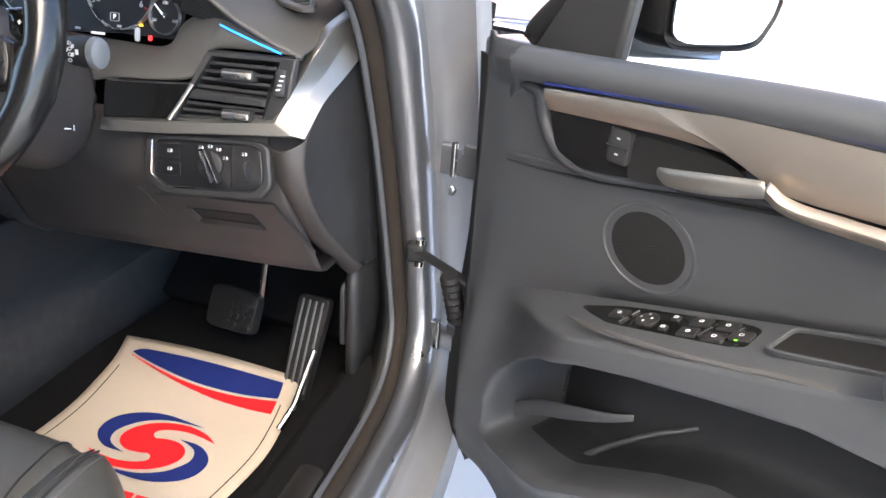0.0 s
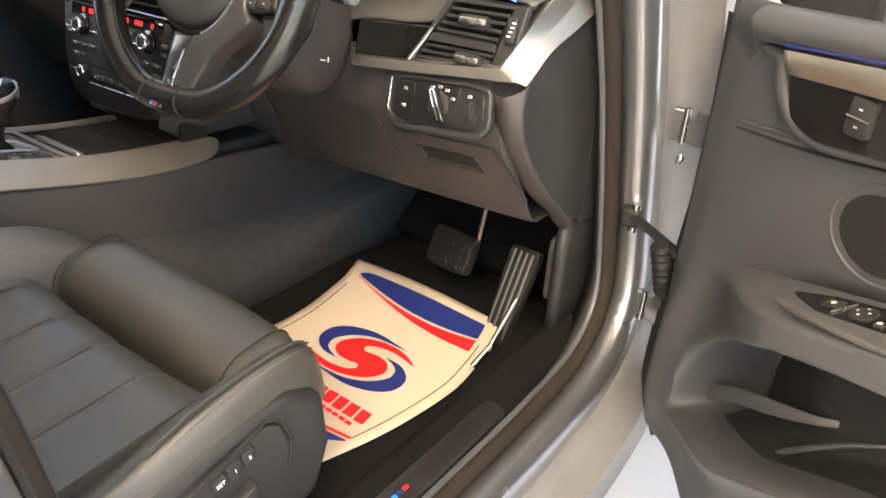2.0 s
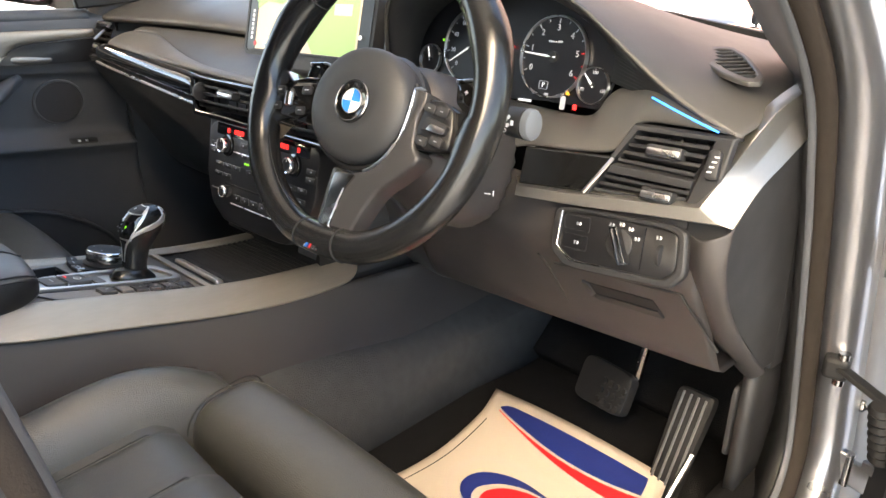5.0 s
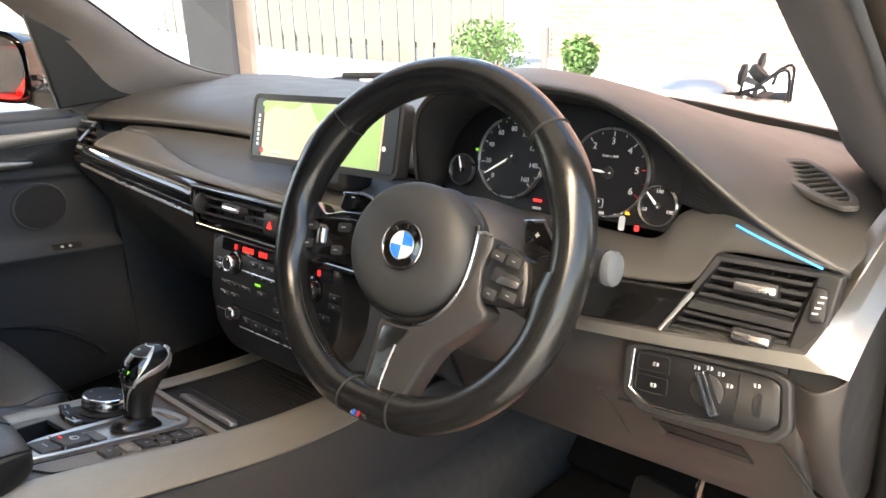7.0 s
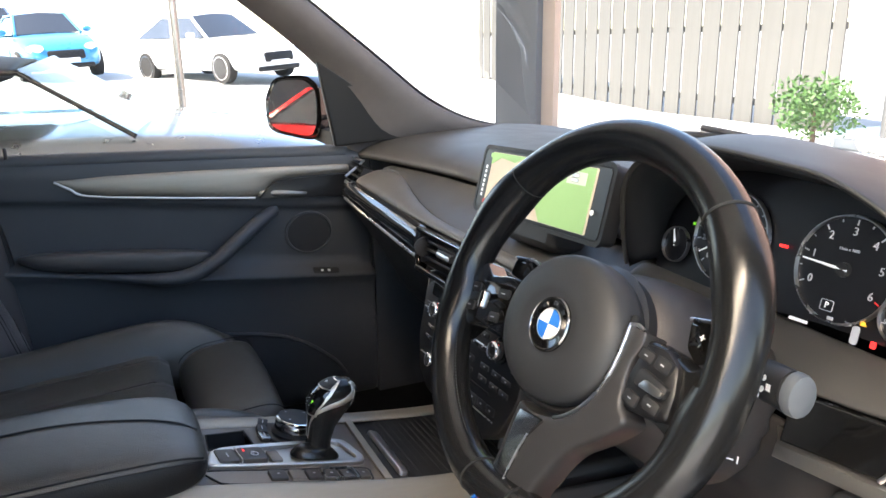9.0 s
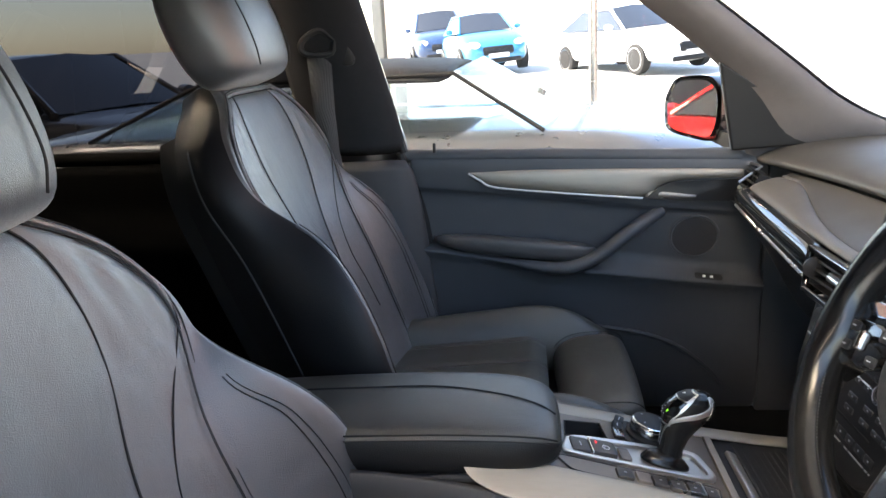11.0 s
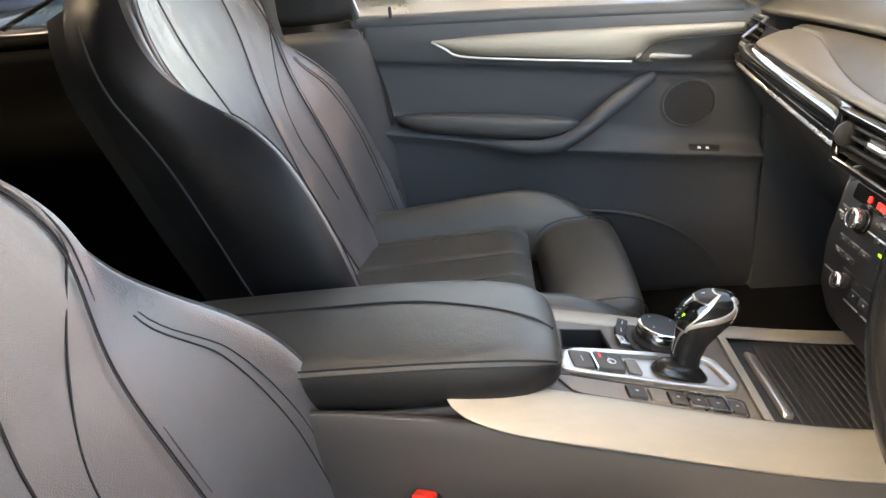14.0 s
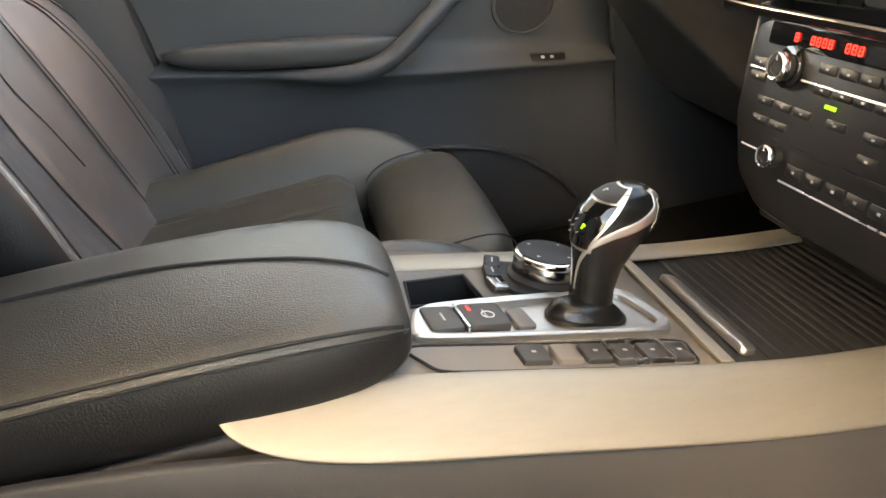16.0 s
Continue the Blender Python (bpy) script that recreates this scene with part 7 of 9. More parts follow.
    for s in (1, -1):
        part("seam", tube([V(mid + s * hl * (0.80 if mem and s == side else 0.93), reach + 0.001 + (depth + 0.001) * math.copysign(abs(math.cos(t)) ** 0.7, math.cos(t)), -0.034 + roll_z + (0.048 if math.sin(t) > 0 else 0.075) * math.copysign(abs(math.sin(t)) ** 0.75, math.sin(t)) + 0.012 * math.cos(t)) for t in (radians(-25 + 10 * q) for q in range(22))], 0.0011, 6), M_seam, ex)
    # base, side covers, controls
    part("base", loft([[V(-0.235, yy, -0.085), V(0.235, yy, -0.085), V(0.22, yy, -0.16), V(-0.22, yy, -0.16)] for yy in (-0.03, 0.45)]), M_dark, seat, bevel=0.02)
    for s in (1, -1):
        sc = part("side_cover", loft([[V(s * (0.234 + dx), yy, zz) for yy, zz in ((-0.12, -0.045), (0.06, -0.045), (0.22, -0.030), (0.36, -0.004), (0.44, 0.000), (0.485, -0.025), (0.492, -0.10), (0.47, -0.16), (0.40, -0.175), (-0.10, -0.175))] for dx in (-0.02, 0.022)]), M_dark, seat, "dark plastic seat side cover", bevel=0.010)
        if mem and s == side:
            CT = frame_of((s * 0.2570, 0.357, -0.036), (0, s, 0.19 * s), (0, -0.19, 1))
            part("control_rim", slab(soft_poly([(-0.17, -0.070), (0.045, -0.070), (0.068, -0.030), (0.062, 0.006), (0.046, 0.020), (0.026, 0.016), (-0.17, 0.012)], 0.25), 0.006, CT @ pose(0, 0, 0.0045), edge=0.004), M_dark, sc, "raised seat control panel")
            part("rim_groove", tube([CT @ V(x, y, 0.0042) for x, y in ((-0.03, 0.017), (0.026, 0.020), (0.048, 0.024), (0.066, 0.008), (0.071, -0.028), (0.060, -0.055))], 0.0016, 6), M_seam, sc)
            for i, t in enumerate(("SET", "1", "2")):
                mm = CT @ pose(-0.0185 + 0.0185 * i, 0.001 + 0.001 * i, 0.0085)
                mb = part("memory_button", slab(rrect(0.0165, 0.019, 0.003), 0.008, mm, edge=0.002), M_dark, sc)
                part("button_gap", slab(rrect(0.0185, 0.021, 0.003), 0.002, CT @ pose(-0.0185 + 0.0185 * i, 0.001 + 0.001 * i, 0.0052)), M_seam, sc)
                words(t, 0.0068, mm @ pose(0, 0, 0.0004), M_white, mb)
            part("seat_switch", slab(rrect(0.075, 0.016, 0.006), 0.016, CT @ pose(-0.022, -0.040, 0.017, 0, 0, 8), edge=0.005), M_dark, sc, "seat adjuster switch")
    for a in (-0.18, 0.18):
        part("seat_rail", box(0.04, 0.6, 0.06, pose(a, 0.12, -0.205)), M_dark, seat, bevel=0.006)
    return seat


front_seat("driver_seat", "black leather driver's sports seat with stitched bolsters", 0.410, -0.575, 0.715, mem=True, side=1, head_dz=-0.020, shift=(-0.042, 0.009))
front_seat("passenger_seat", "black leather front passenger sports seat", -0.408, -0.600, 0.725, back_off=(-0.005, 0.054), reach=0.437, depth=0.072, crest=(1.14, 0.78))
# rear bench behind the front seats, its shade put in as a near-black colour
bench = thing("rear_bench", "rear bench seat, near black for shade", "car seat")
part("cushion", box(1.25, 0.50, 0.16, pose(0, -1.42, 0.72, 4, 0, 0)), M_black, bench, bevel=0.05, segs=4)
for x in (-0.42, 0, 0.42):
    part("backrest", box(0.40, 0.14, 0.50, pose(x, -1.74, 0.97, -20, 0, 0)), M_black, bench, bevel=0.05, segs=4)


# ---- doors ----
DU, DN = V(0.82, -0.57, 0).normalized(), V(-0.57, -0.82, 0).normalized()


def DP(u, z, d=0.0):
    """A point of the open driver's door: u from its hinge side, height, d towards the cabin."""
    return V(0.83, 0.36, 0) + DU * u + DN * d + V(0, 0, z)


def DM(u, z, d=0.0):
    return frame_of(DP(u, z, d), DU, (0, 0, 1))


ddoor = thing("driver_door", "open grey car door with black panel and aluminium trim", "car door")
# outer skin and edge of the door
zs = (0.47, 0.60, 0.80, 0.95, 1.09)
part("door_skin", loft([[DP(-0.035, z, -0.075), DP(-0.03, z, -0.13), DP(0.1, z, -0.145), DP(1.0, z, -0.15), DP(1.02, z, -0.06), DP(0.9, z, -0.118), DP(0.06, z, -0.105)] for z in (0.44, 0.60, 0.80, 0.95, 1.07)]), M_paint, ddoor, "grey metallic door skin", bevel=0.006)
part("front_edge", loft([[DP(-0.034 + 0.012 * math.sin(z * 9), z, -0.07), DP(0.012 + 0.008 * math.sin(z * 9), z, -0.052), DP(0.06, z, -0.03), DP(0.06, z, -0.07)] for z in (0.45, 0.52, 0.6, 0.7, 0.8, 0.9, 1.0, 1.05)]), M_rubber, ddoor, "black rubber door edge seal")
# moulded inner panel as a relief over u and z
UU = [0.030 + 0.93 * i / 170 for i in range(171)]


def pocket(u):
    """Lower and upper edge of the pocket and height of the armrest at u."""
    hi = float(np.interp(u, (0.03, 0.10, 0.117, 0.132, 0.177, 0.229, 0.299, 0.369, 0.455, 0.529, 0.97), (0.585, 0.600, 0.618, 0.652, 0.706, 0.750, 0.792, 0.818, 0.846, 0.868, 0.92)))
    lo = float(np.interp(u, (0.03, 0.10, 0.137, 0.199, 0.285, 0.393, 0.452, 0.7, 0.97), (0.560, 0.575, 0.585, 0.612, 0.645, 0.712, 0.742, 0.79, 0.80)))
    return lo, hi, min(0.826 + 0.36 * (u - 0.24), 0.96)


def door_rows(u):
    lo, hi, az = pocket(u)
    mid = (lo + hi) / 2
    top = (hi + az) / 2
    stops = (0.462, 0.50, lo - 0.025, min(lo + 0.03, mid - 0.001), max(hi - 0.04, mid + 0.001), min(hi + 0.018, top - 0.001), max(az - 0.014, top + 0.001), az + 0.008, 1.03, 1.092)
    cnt = (6, 8, 14, 8, 16, 8, 20, 8, 8)
    return [a + (b - a) * i / n for a, b, n in zip(stops, stops[1:], cnt) for i in range(n)] + [1.092]


def door_relief(u, z):
    front = smooth(0.030, 0.075, u)
    lo, hi, arm_z = pocket(u)
    grow = smooth(0.10, 0.30, u)
    lin = min(max((arm_z + 0.006 - z) / 0.018, 0), 1)
    d = -0.025 + 0.085 * (0.7 * lin + 0.3 * smooth(0, 1, lin)) * grow
    d += 0.030 * (1 - smooth(0.62, 0.80, z)) * (1 - grow)
    # pocket opening below the armrest
    d -= 0.130 * smooth(lo - 0.020, lo + 0.026, z) * (1 - smooth(hi - 0.050, hi + 0.022, z)) * smooth(0.120, 0.165, u)
    d += 0.010 * math.exp(-((z - lo + 0.012) / 0.010) ** 2) * smooth(0.125, 0.175, u)
    d -= 0.012 * (1 - smooth(0.50, lo - 0.01, z))
    d += 0.022 * smooth(1.035, 1.075, z)
    return d * front - 0.03 * (1 - front) - 0.03 * (1 - smooth(0.462, 0.50, z))


def inside(u, z):
    """How deep a place lies in the pocket, from 0 to 1."""
    lo, hi, arm_z = pocket(u)
    return smooth(lo - 0.020, lo + 0.026, z) * (1 - smooth(hi - 0.050, hi + 0.022, z)) * smooth(0.120, 0.19, u)


def undercut(u, z):
    """Rise and fall of the pocket's inside behind its upper and lower lips."""
    lo, hi, arm_z = pocket(u)
    f, k = inside(u, z), smooth(lo, hi, z)
    return f * (0.075 * k - 0.045 * (1 - k))


dpanel = part("inner_panel", sheet([[DP(u, z + undercut(u, z) + (0.030 * smooth(0.9, 1.09, z) * (u - 0.1)), door_relief(u, z)) for z in door_rows(u)] for u in UU]), (M_panel, M_pocket), ddoor, "black moulded door panel", solid=0.004)
# Faces inside the pocket get the darker colour in place of shade.
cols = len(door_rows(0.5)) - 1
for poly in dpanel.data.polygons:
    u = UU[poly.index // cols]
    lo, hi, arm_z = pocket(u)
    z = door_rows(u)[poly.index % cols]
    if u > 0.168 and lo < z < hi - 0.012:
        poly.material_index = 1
part("pocket_shelf", sheet([spline([DP(0.110, 0.588, -0.036), DP(0.150, 0.620, -0.038), DP(0.188, 0.645, -0.040), DP(0.234, 0.665, -0.042), DP(0.294, 0.685, -0.060), DP(0.34, 0.698, -0.115)], 24), spline([DP(0.110, 0.570, -0.034), DP(0.150, 0.598, -0.036), DP(0.191, 0.625, -0.038), DP(0.238, 0.648, -0.042), DP(0.296, 0.677, -0.060), DP(0.34, 0.697, -0.115)], 24), spline([DP(0.110, 0.568, -0.060), DP(0.150, 0.596, -0.062), DP(0.191, 0.623, -0.064), DP(0.238, 0.646, -0.066), DP(0.296, 0.675, -0.074), DP(0.34, 0.696, -0.118)], 24)]), M_panel, ddoor, "moulded shelf edge in the pocket", solid=0.003)
part("bottle_ridge", tube(spline([DP(0.240, 0.570, -0.026), DP(0.262, 0.603, -0.028), DP(0.285, 0.634, -0.031), DP(0.311, 0.663, -0.034), DP(0.348, 0.699, -0.046), DP(0.385, 0.724, -0.066), DP(0.42, 0.745, -0.115)], 30), [0.0050 - 0.0032 * i / 29 for i in range(30)], 10), M_panel, ddoor, "bottle holder ridge")
part("cup_edge", tube(spline([DP(0.100, 0.538, -0.020), DP(0.135, 0.561, -0.030), DP(0.166, 0.565, -0.034), DP(0.190, 0.556, -0.034), DP(0.205, 0.540, -0.034)], 20), 0.004, 8), M_panel, ddoor)
part("armrest_lip", tube(spline([DP(0.262, 0.838, 0.036), DP(0.300, 0.852, 0.050), DP(0.349, 0.866, 0.0565), DP(0.409, 0.8825, 0.0575), DP(0.461, 0.899, 0.0575), DP(0.530, 0.922, 0.0575), DP(0.70, 0.952, 0.0575)], 40), [0.0008 + 0.0030 * smooth(0, 0.2, i / 39) for i in range(40)], 8), M_shelf_pad, ddoor, "rolled armrest edge")
part("belt_pad", tube(spline([DP(0.115, 1.072, -0.004), DP(0.25, 1.084, -0.004), DP(0.5, 1.106, -0.004), DP(0.98, 1.125, -0.004)], 30), 0.022, 14, flat=0.85), M_panel, ddoor, "padded window ledge")
part("ledge_front", tube(spline([DP(0.112, 1.075, -0.008), DP(0.084, 1.03, -0.030), DP(0.066, 0.95, -0.034), DP(0.062, 0.80, -0.034)], 20), [0.018, 0.017, 0.016, 0.014, 0.012] + [0.0105] * 15, 12), M_panel, ddoor)
# aluminium trim and blue line
tt = spline([DP(0.163, 1.057, 0.012), DP(0.321, 1.076, 0.012), DP(0.451, 1.089, 0.012), DP(0.94, 1.113, 0.012)], 60)
tb = [DP(p[0], p[1], 0.010) for p in ((lambda u: (u, float(np.interp(u, (0.172, 0.25, 0.326, 0.382, 0.40, 0.434, 0.467, 0.52, 0.94), (1.036, 1.044, 1.051, 1.053, 1.049, 1.036, 1.037, 1.041, 1.062)))))(0.172 + 0.768 * i / 59) for i in range(60))]
part("aluminium_trim", sheet([[a + DN * -0.008 for a in tt], tt, [a.lerp(b, 0.5) + DN * 0.003 for a, b in zip(tt, tb)], tb, [b + DN * -0.010 for b in tb]]), M_aluw, ddoor, "brushed aluminium door trim", solid=0.003)
part("blue_line", tube([p + V(0, 0, 0.005) + DN * 0.001 for p in tt], 0.0016, 6), M_pblue, ddoor, "thin blue light line")
# handle recess, handle, lock buttons
# Raised plates stand for the recess; its shade is their black colour.
part("recess_plate", slab(soft_poly([(-0.105, 0.020), (-0.088, -0.020), (-0.051, -0.031), (0.026, -0.017), (0.058, -0.011), (0.132, 0.026), (0.068, 0.038), (-0.01, 0.034)], 0.22), 0.012, DM(0.268, 1.013, 0.001), edge=0.004), M_black, ddoor, "raised black plate for the handle recess")
part("recess_well", slab(soft_poly([(-0.02, 0.012), (-0.01, -0.018), (0.035, -0.010), (0.115, 0.022), (0.09, 0.032), (0.0, 0.030)], 0.25), 0.002, DM(0.292, 1.012, 0.0025)), M_rubber, ddoor)
blade_t = spline([DP(0.318, 1.020, 0.012), DP(0.335, 1.027, 0.026), DP(0.38, 1.038, 0.031), DP(0.428, 1.047, 0.026)], 24)
blade_b = spline([DP(0.322, 1.010, 0.012), DP(0.342, 1.009, 0.022), DP(0.388, 1.019, 0.026), DP(0.438, 1.033, 0.022)], 24)
part("handle", sheet([[p - DN * 0.006 for p in blade_t], blade_t, [a.lerp(b, 0.5) + DN * 0.003 for a, b in zip(blade_t, blade_b)], blade_b, [p - DN * 0.008 for p in blade_b]]), M_alux, ddoor, "satin silver door handle", solid=0.003, sub=1)
strip_t = spline([DP(0.431, 1.046, 0.020), DP(0.455, 1.038, 0.020), DP(0.52, 1.040, 0.018), DP(0.75, 1.053, 0.018)], 24)
part("handle_strip", sheet([strip_t, [p - V(0, 0, 0.005) + DN * 0.003 for p in strip_t], [p - V(0, 0, 0.011) for p in strip_t]]), M_aluw, ddoor, "satin silver trim edge", solid=0.004)
lk = part("lock_buttons", slab(rrect(0.027, 0.036, 0.005), 0.008, DM(0.267, 1.024, 0.008), edge=0.002), M_dark, ddoor, "black lock button block")
part("lock_line", box(0.026, 0.0018, 0.001, DM(0.267, 1.024, 0.009)), M_chrome, lk)
for z in (1.032, 1.016):
    part("mark", box(0.0040, 0.0016, 0.0005, DM(0.267, z, 0.0085)), M_glow_dim, lk)
part("crease", tube(spline([DP(0.086, 0.948, -0.022), DP(0.204, 0.964, -0.021), DP(0.343, 0.992, -0.020), DP(0.518, 1.022, -0.012), DP(0.9, 1.045, -0.010)], 30), 0.0020, 8), M_seam, ddoor)
part("crease_roll", tube(spline([DP(0.086, 0.957, -0.022), DP(0.204, 0.974, -0.021), DP(0.343, 1.000, -0.020), DP(0.518, 1.030, -0.012), DP(0.9, 1.052, -0.010)], 30), 0.0035, 8), M_panel, ddoor)
# soft rim round the front of the handle recess
part("recess_rim", tube(spline([DP(0.104, 1.046, -0.016), DP(0.140, 1.043, -0.011), DP(0.154, 1.017, -0.009), DP(0.181, 0.991, -0.009), DP(0.221, 0.983, -0.010), DP(0.273, 0.990, -0.011), DP(0.330, 0.999, -0.013)], 40), [0.004 + 0.006 * math.sin(math.pi * i / 39) ** 0.6 for i in range(40)], 10), M_panel, ddoor)
# loudspeaker
sm = DM(0.304, 0.922, -0.0225) @ Matrix.Diagonal((1.08, 1.08, 1.0, 1.0))
spk = part("loudspeaker", lathe([(0.056, 0.0), (0.055, 0.0025), (0.0525, 0.003), (0.050, 0.001)], 48, sm, sy=0.80), M_panel, ddoor, "round loudspeaker grille")
part("grille", lathe([(0.0485, 0.0), (0.0505, 0.0012), (0.030, 0.002), (0.0004, 0.0022)], 48, sm, sy=0.80), material("speaker_mesh", (0.016, 0.016, 0.017), 0.8, spec=0.2, bump=1.0, bscale=900, bdist=0.002), spk)
# armrest switches
am = frame_of(DP(0.354, 0.8705, 0.010), DU + V(0, 0, 0.36), V(0, 0, 0.21) - DN * 0.97)
pod = part("switch_pod", slab(soft_poly([(-0.108, 0.008), (-0.055, 0.020), (0.102, 0.022), (0.106, -0.021), (-0.050, -0.018), (-0.085, -0.004)], 0.2), 0.03, am, edge=0.003), M_gloss, ddoor, "gloss black window switch panel")
part("adjust_knob", lathe([(0.0125, 0), (0.0125, 0.002), (0.010, 0.0032), (0.0004, 0.0030)], 28, am @ pose(-0.012, 0.000, 0.0)), M_dark, pod, "round mirror adjuster")
for g in range(4):
    part("arrow_mark", slab([(-0.0016, -0.0010), (0.0016, -0.0010), (0, 0.0014)], 0.0004, am @ pose(-0.012 + 0.0068 * math.cos(radians(90 * g)), 0.0068 * math.sin(radians(90 * g)), 0.0036, 0, 0, 90 * g - 90)), M_white, pod)
for x in (-0.034, 0.057, 0.083):
    part("divider", box(0.0012, 0.026, 0.0012, am @ pose(x, 0.0, 0.0012, 0, 0, -14)), M_silver, pod)
for i, (x, y) in enumerate(((-0.048, 0.002), (0.016, 0.010), (0.014, -0.010), (0.044, 0.010), (0.042, -0.010), (0.072, 0.010), (0.070, -0.011), (0.092, -0.002))):
    w, h = ((0.020, 0.015) if i not in (1, 2) else (0.009, 0.008))
    part("switch", slab(rrect(w, h, 0.002), 0.005, am @ pose(x, y, 0.0026, 0, 0, 4), edge=0.0012), M_dark, pod, "window switch")
    part("mark", ring_frame(rrect(0.0046, 0.0038, 0.0008, 1), rrect(0.0032, 0.0024, 0.0004, 1), 0.0004, am @ pose(x, y, 0.0031)), M_white, pod)
part("green_mark", box(0.003, 0.002, 0.0005, am @ pose(0.092, -0.012, 0.0028)), M_glow_green, pod)
TR = frame_of(DP(0.514, 0.934, 0.012), DU + V(0, 0, 0.34), V(0, 0, 0.21) - DN * 0.97)
tray_out, tray_in = soft_poly([(-0.044, 0.021), (0.034, 0.022), (0.064, -0.024), (-0.050, -0.022)], 0.15), soft_poly([(-0.040, 0.018), (0.032, 0.019), (0.058, -0.021), (-0.046, -0.019)], 0.15)
tray_rim = part("tray_rim", ring_frame(tray_out, tray_in, 0.006, TR), M_panel, ddoor, "soft grey tray rim", bevel=0.001)
part("tray_floor", slab(tray_in, 0.002, TR @ pose(0, 0, -0.004)), M_rubber, tray_rim, "black storage recess")
part("pull_grip", tube(spline([DP(0.585, 0.955, 0.060), DP(0.62, 0.985, 0.075), DP(0.70, 1.0, 0.070), DP(0.9, 1.0, 0.05)], 20), 0.022, 12), M_panel, ddoor)
part("window_frame", tube(spline([DP(0.085, 1.09, -0.05), DP(0.11, 1.12, -0.05), DP(0.30, 1.30, -0.055), DP(0.55, 1.47, -0.06), DP(0.95, 1.55, -0.06), DP(1.0, 1.13, -0.05)], 50), 0.018, 10), M_rubber, ddoor, "black window frame")
part("corner_triangle", extrude([DP(0.095, 1.075, -0.045), DP(0.222, 1.090, -0.045), DP(0.232, 1.205, -0.05), DP(0.15, 1.155, -0.045)], DN * 0.02), M_dark, ddoor, "black mirror triangle", bevel=0.006)
part("window_glass", sheet([[DP(0.24, 1.08, -0.055), DP(0.98, 1.12, -0.055)], [DP(0.24, 1.22, -0.058), DP(0.98, 1.30, -0.060)], [DP(0.40, 1.36, -0.060), DP(0.97, 1.54, -0.062)]]), M_glass, ddoor, "clear door glass").visible_shadow = False
# door mirror
MC = DP(0.228, 1.155, -0.17)
dm = thing("door_mirror", "grey door mirror with black edge", "mirror")
mf = frame_of(MC, (0.62, 0.785, 0), (0, 0, 1))
sh = [(0.0, 0.0, 1.0), (-0.02, 1.0, 1.0), (-0.06, 0.95, 0.9), (-0.09, 0.7, 0.65), (-0.105, 0.35, 0.3)]
ol = soft_poly([(-0.092, -0.052), (0.072, -0.062), (0.104, -0.02), (0.10, 0.052), (0.05, 0.080), (-0.066, 0.070), (-0.098, 0.02)], 0.3, 4)
part("housing", loft([[mf @ V(p[0] * k, p[1] * k, z) for p in ol] for z, k in ((0.004, 0.93), (0.012, 1.0), (-0.03, 1.03), (-0.07, 0.9), (-0.10, 0.55))]), M_rubber, dm, "dark mirror housing")
part("glass", slab([(p[0] * 0.88, p[1] * 0.86) for p in ol], 0.003, mf @ pose(0, 0, 0.0135)), M_mirror, dm, "mirror glass")
part("stem", loft([[MC + V(a, b, c) for a, b, c in ((-0.06, -0.01, -0.075), (0.02, 0.03, -0.075), (0.02, 0.05, -0.055), (-0.06, 0.01, -0.055))], [DP(0.16, z, d) for z, d in ((1.085, -0.06), (1.085, -0.10), (1.115, -0.10), (1.115, -0.06))]]), M_paint, dm, "grey mirror stem", bevel=0.008)

# passenger door, closed
pdoor = thing("passenger_door", "closed car door with black panel and aluminium trim", "car door")


def QP(y, z, d=0.0):
    """A point of the passenger door: d towards the cabin."""
    return V(-0.757 + d, y, z)


def QM(y, z, d=0.0):
    return frame_of(QP(y, z, d), (0, 1, 0), (0, 0, 1))


def lines(*pts):
    """A height that follows straight pieces along y."""
    return lambda y: float(np.interp(y, [q[0] for q in pts], [q[1] for q in pts]))


Q_CREASE = lines((-0.54, 1.017), (-0.233, 0.984), (-0.025, 0.957), (0.24, 0.930))
Q_LIP = lines((-0.54, 0.886), (-0.45, 0.872), (-0.30, 0.846), (-0.155, 0.818), (-0.023, 0.802), (0.24, 0.774))
Q_SCOOP = lines((-0.54, 0.905), (-0.30, 0.872), (-0.165, 0.832), (-0.078, 0.843), (0.164, 0.804), (0.24, 0.792))


def pdoor_row(y):
    """The door panel's section at y: heights and depths from the window ledge to the sill."""
    zt, zc, zl, zs = 1.094 - 0.038 * (y + 0.5), Q_CREASE(y), Q_LIP(y), Q_SCOOP(y)
    out = 0.030 + 0.014 * (1 - smooth(-0.30, -0.12, y))
    knots = ((zt + 0.005, -0.014), (zt, 0.001), (zt - 0.010, 0.010), (zt - 0.030, 0.015), (zc + 0.030, 0.013), (zc + 0.006, 0.012), (zc + 0.001, 0.009), (zc - 0.004, 0.001), (zc - 0.020, 0.0), (0.900, 0.0), (zs + 0.010, 0.0), (zs, 0.002),
             (zl + 0.005, out), (zl, out + 0.002), (zl - 0.005, out), (zl - 0.018, out - 0.012), (zl - 0.08, out - 0.016), (0.66, 0.024), (0.60, 0.026), (0.50, 0.020), (0.465, 0.0))
    return [QP(y, z, d) for z, d in knots]


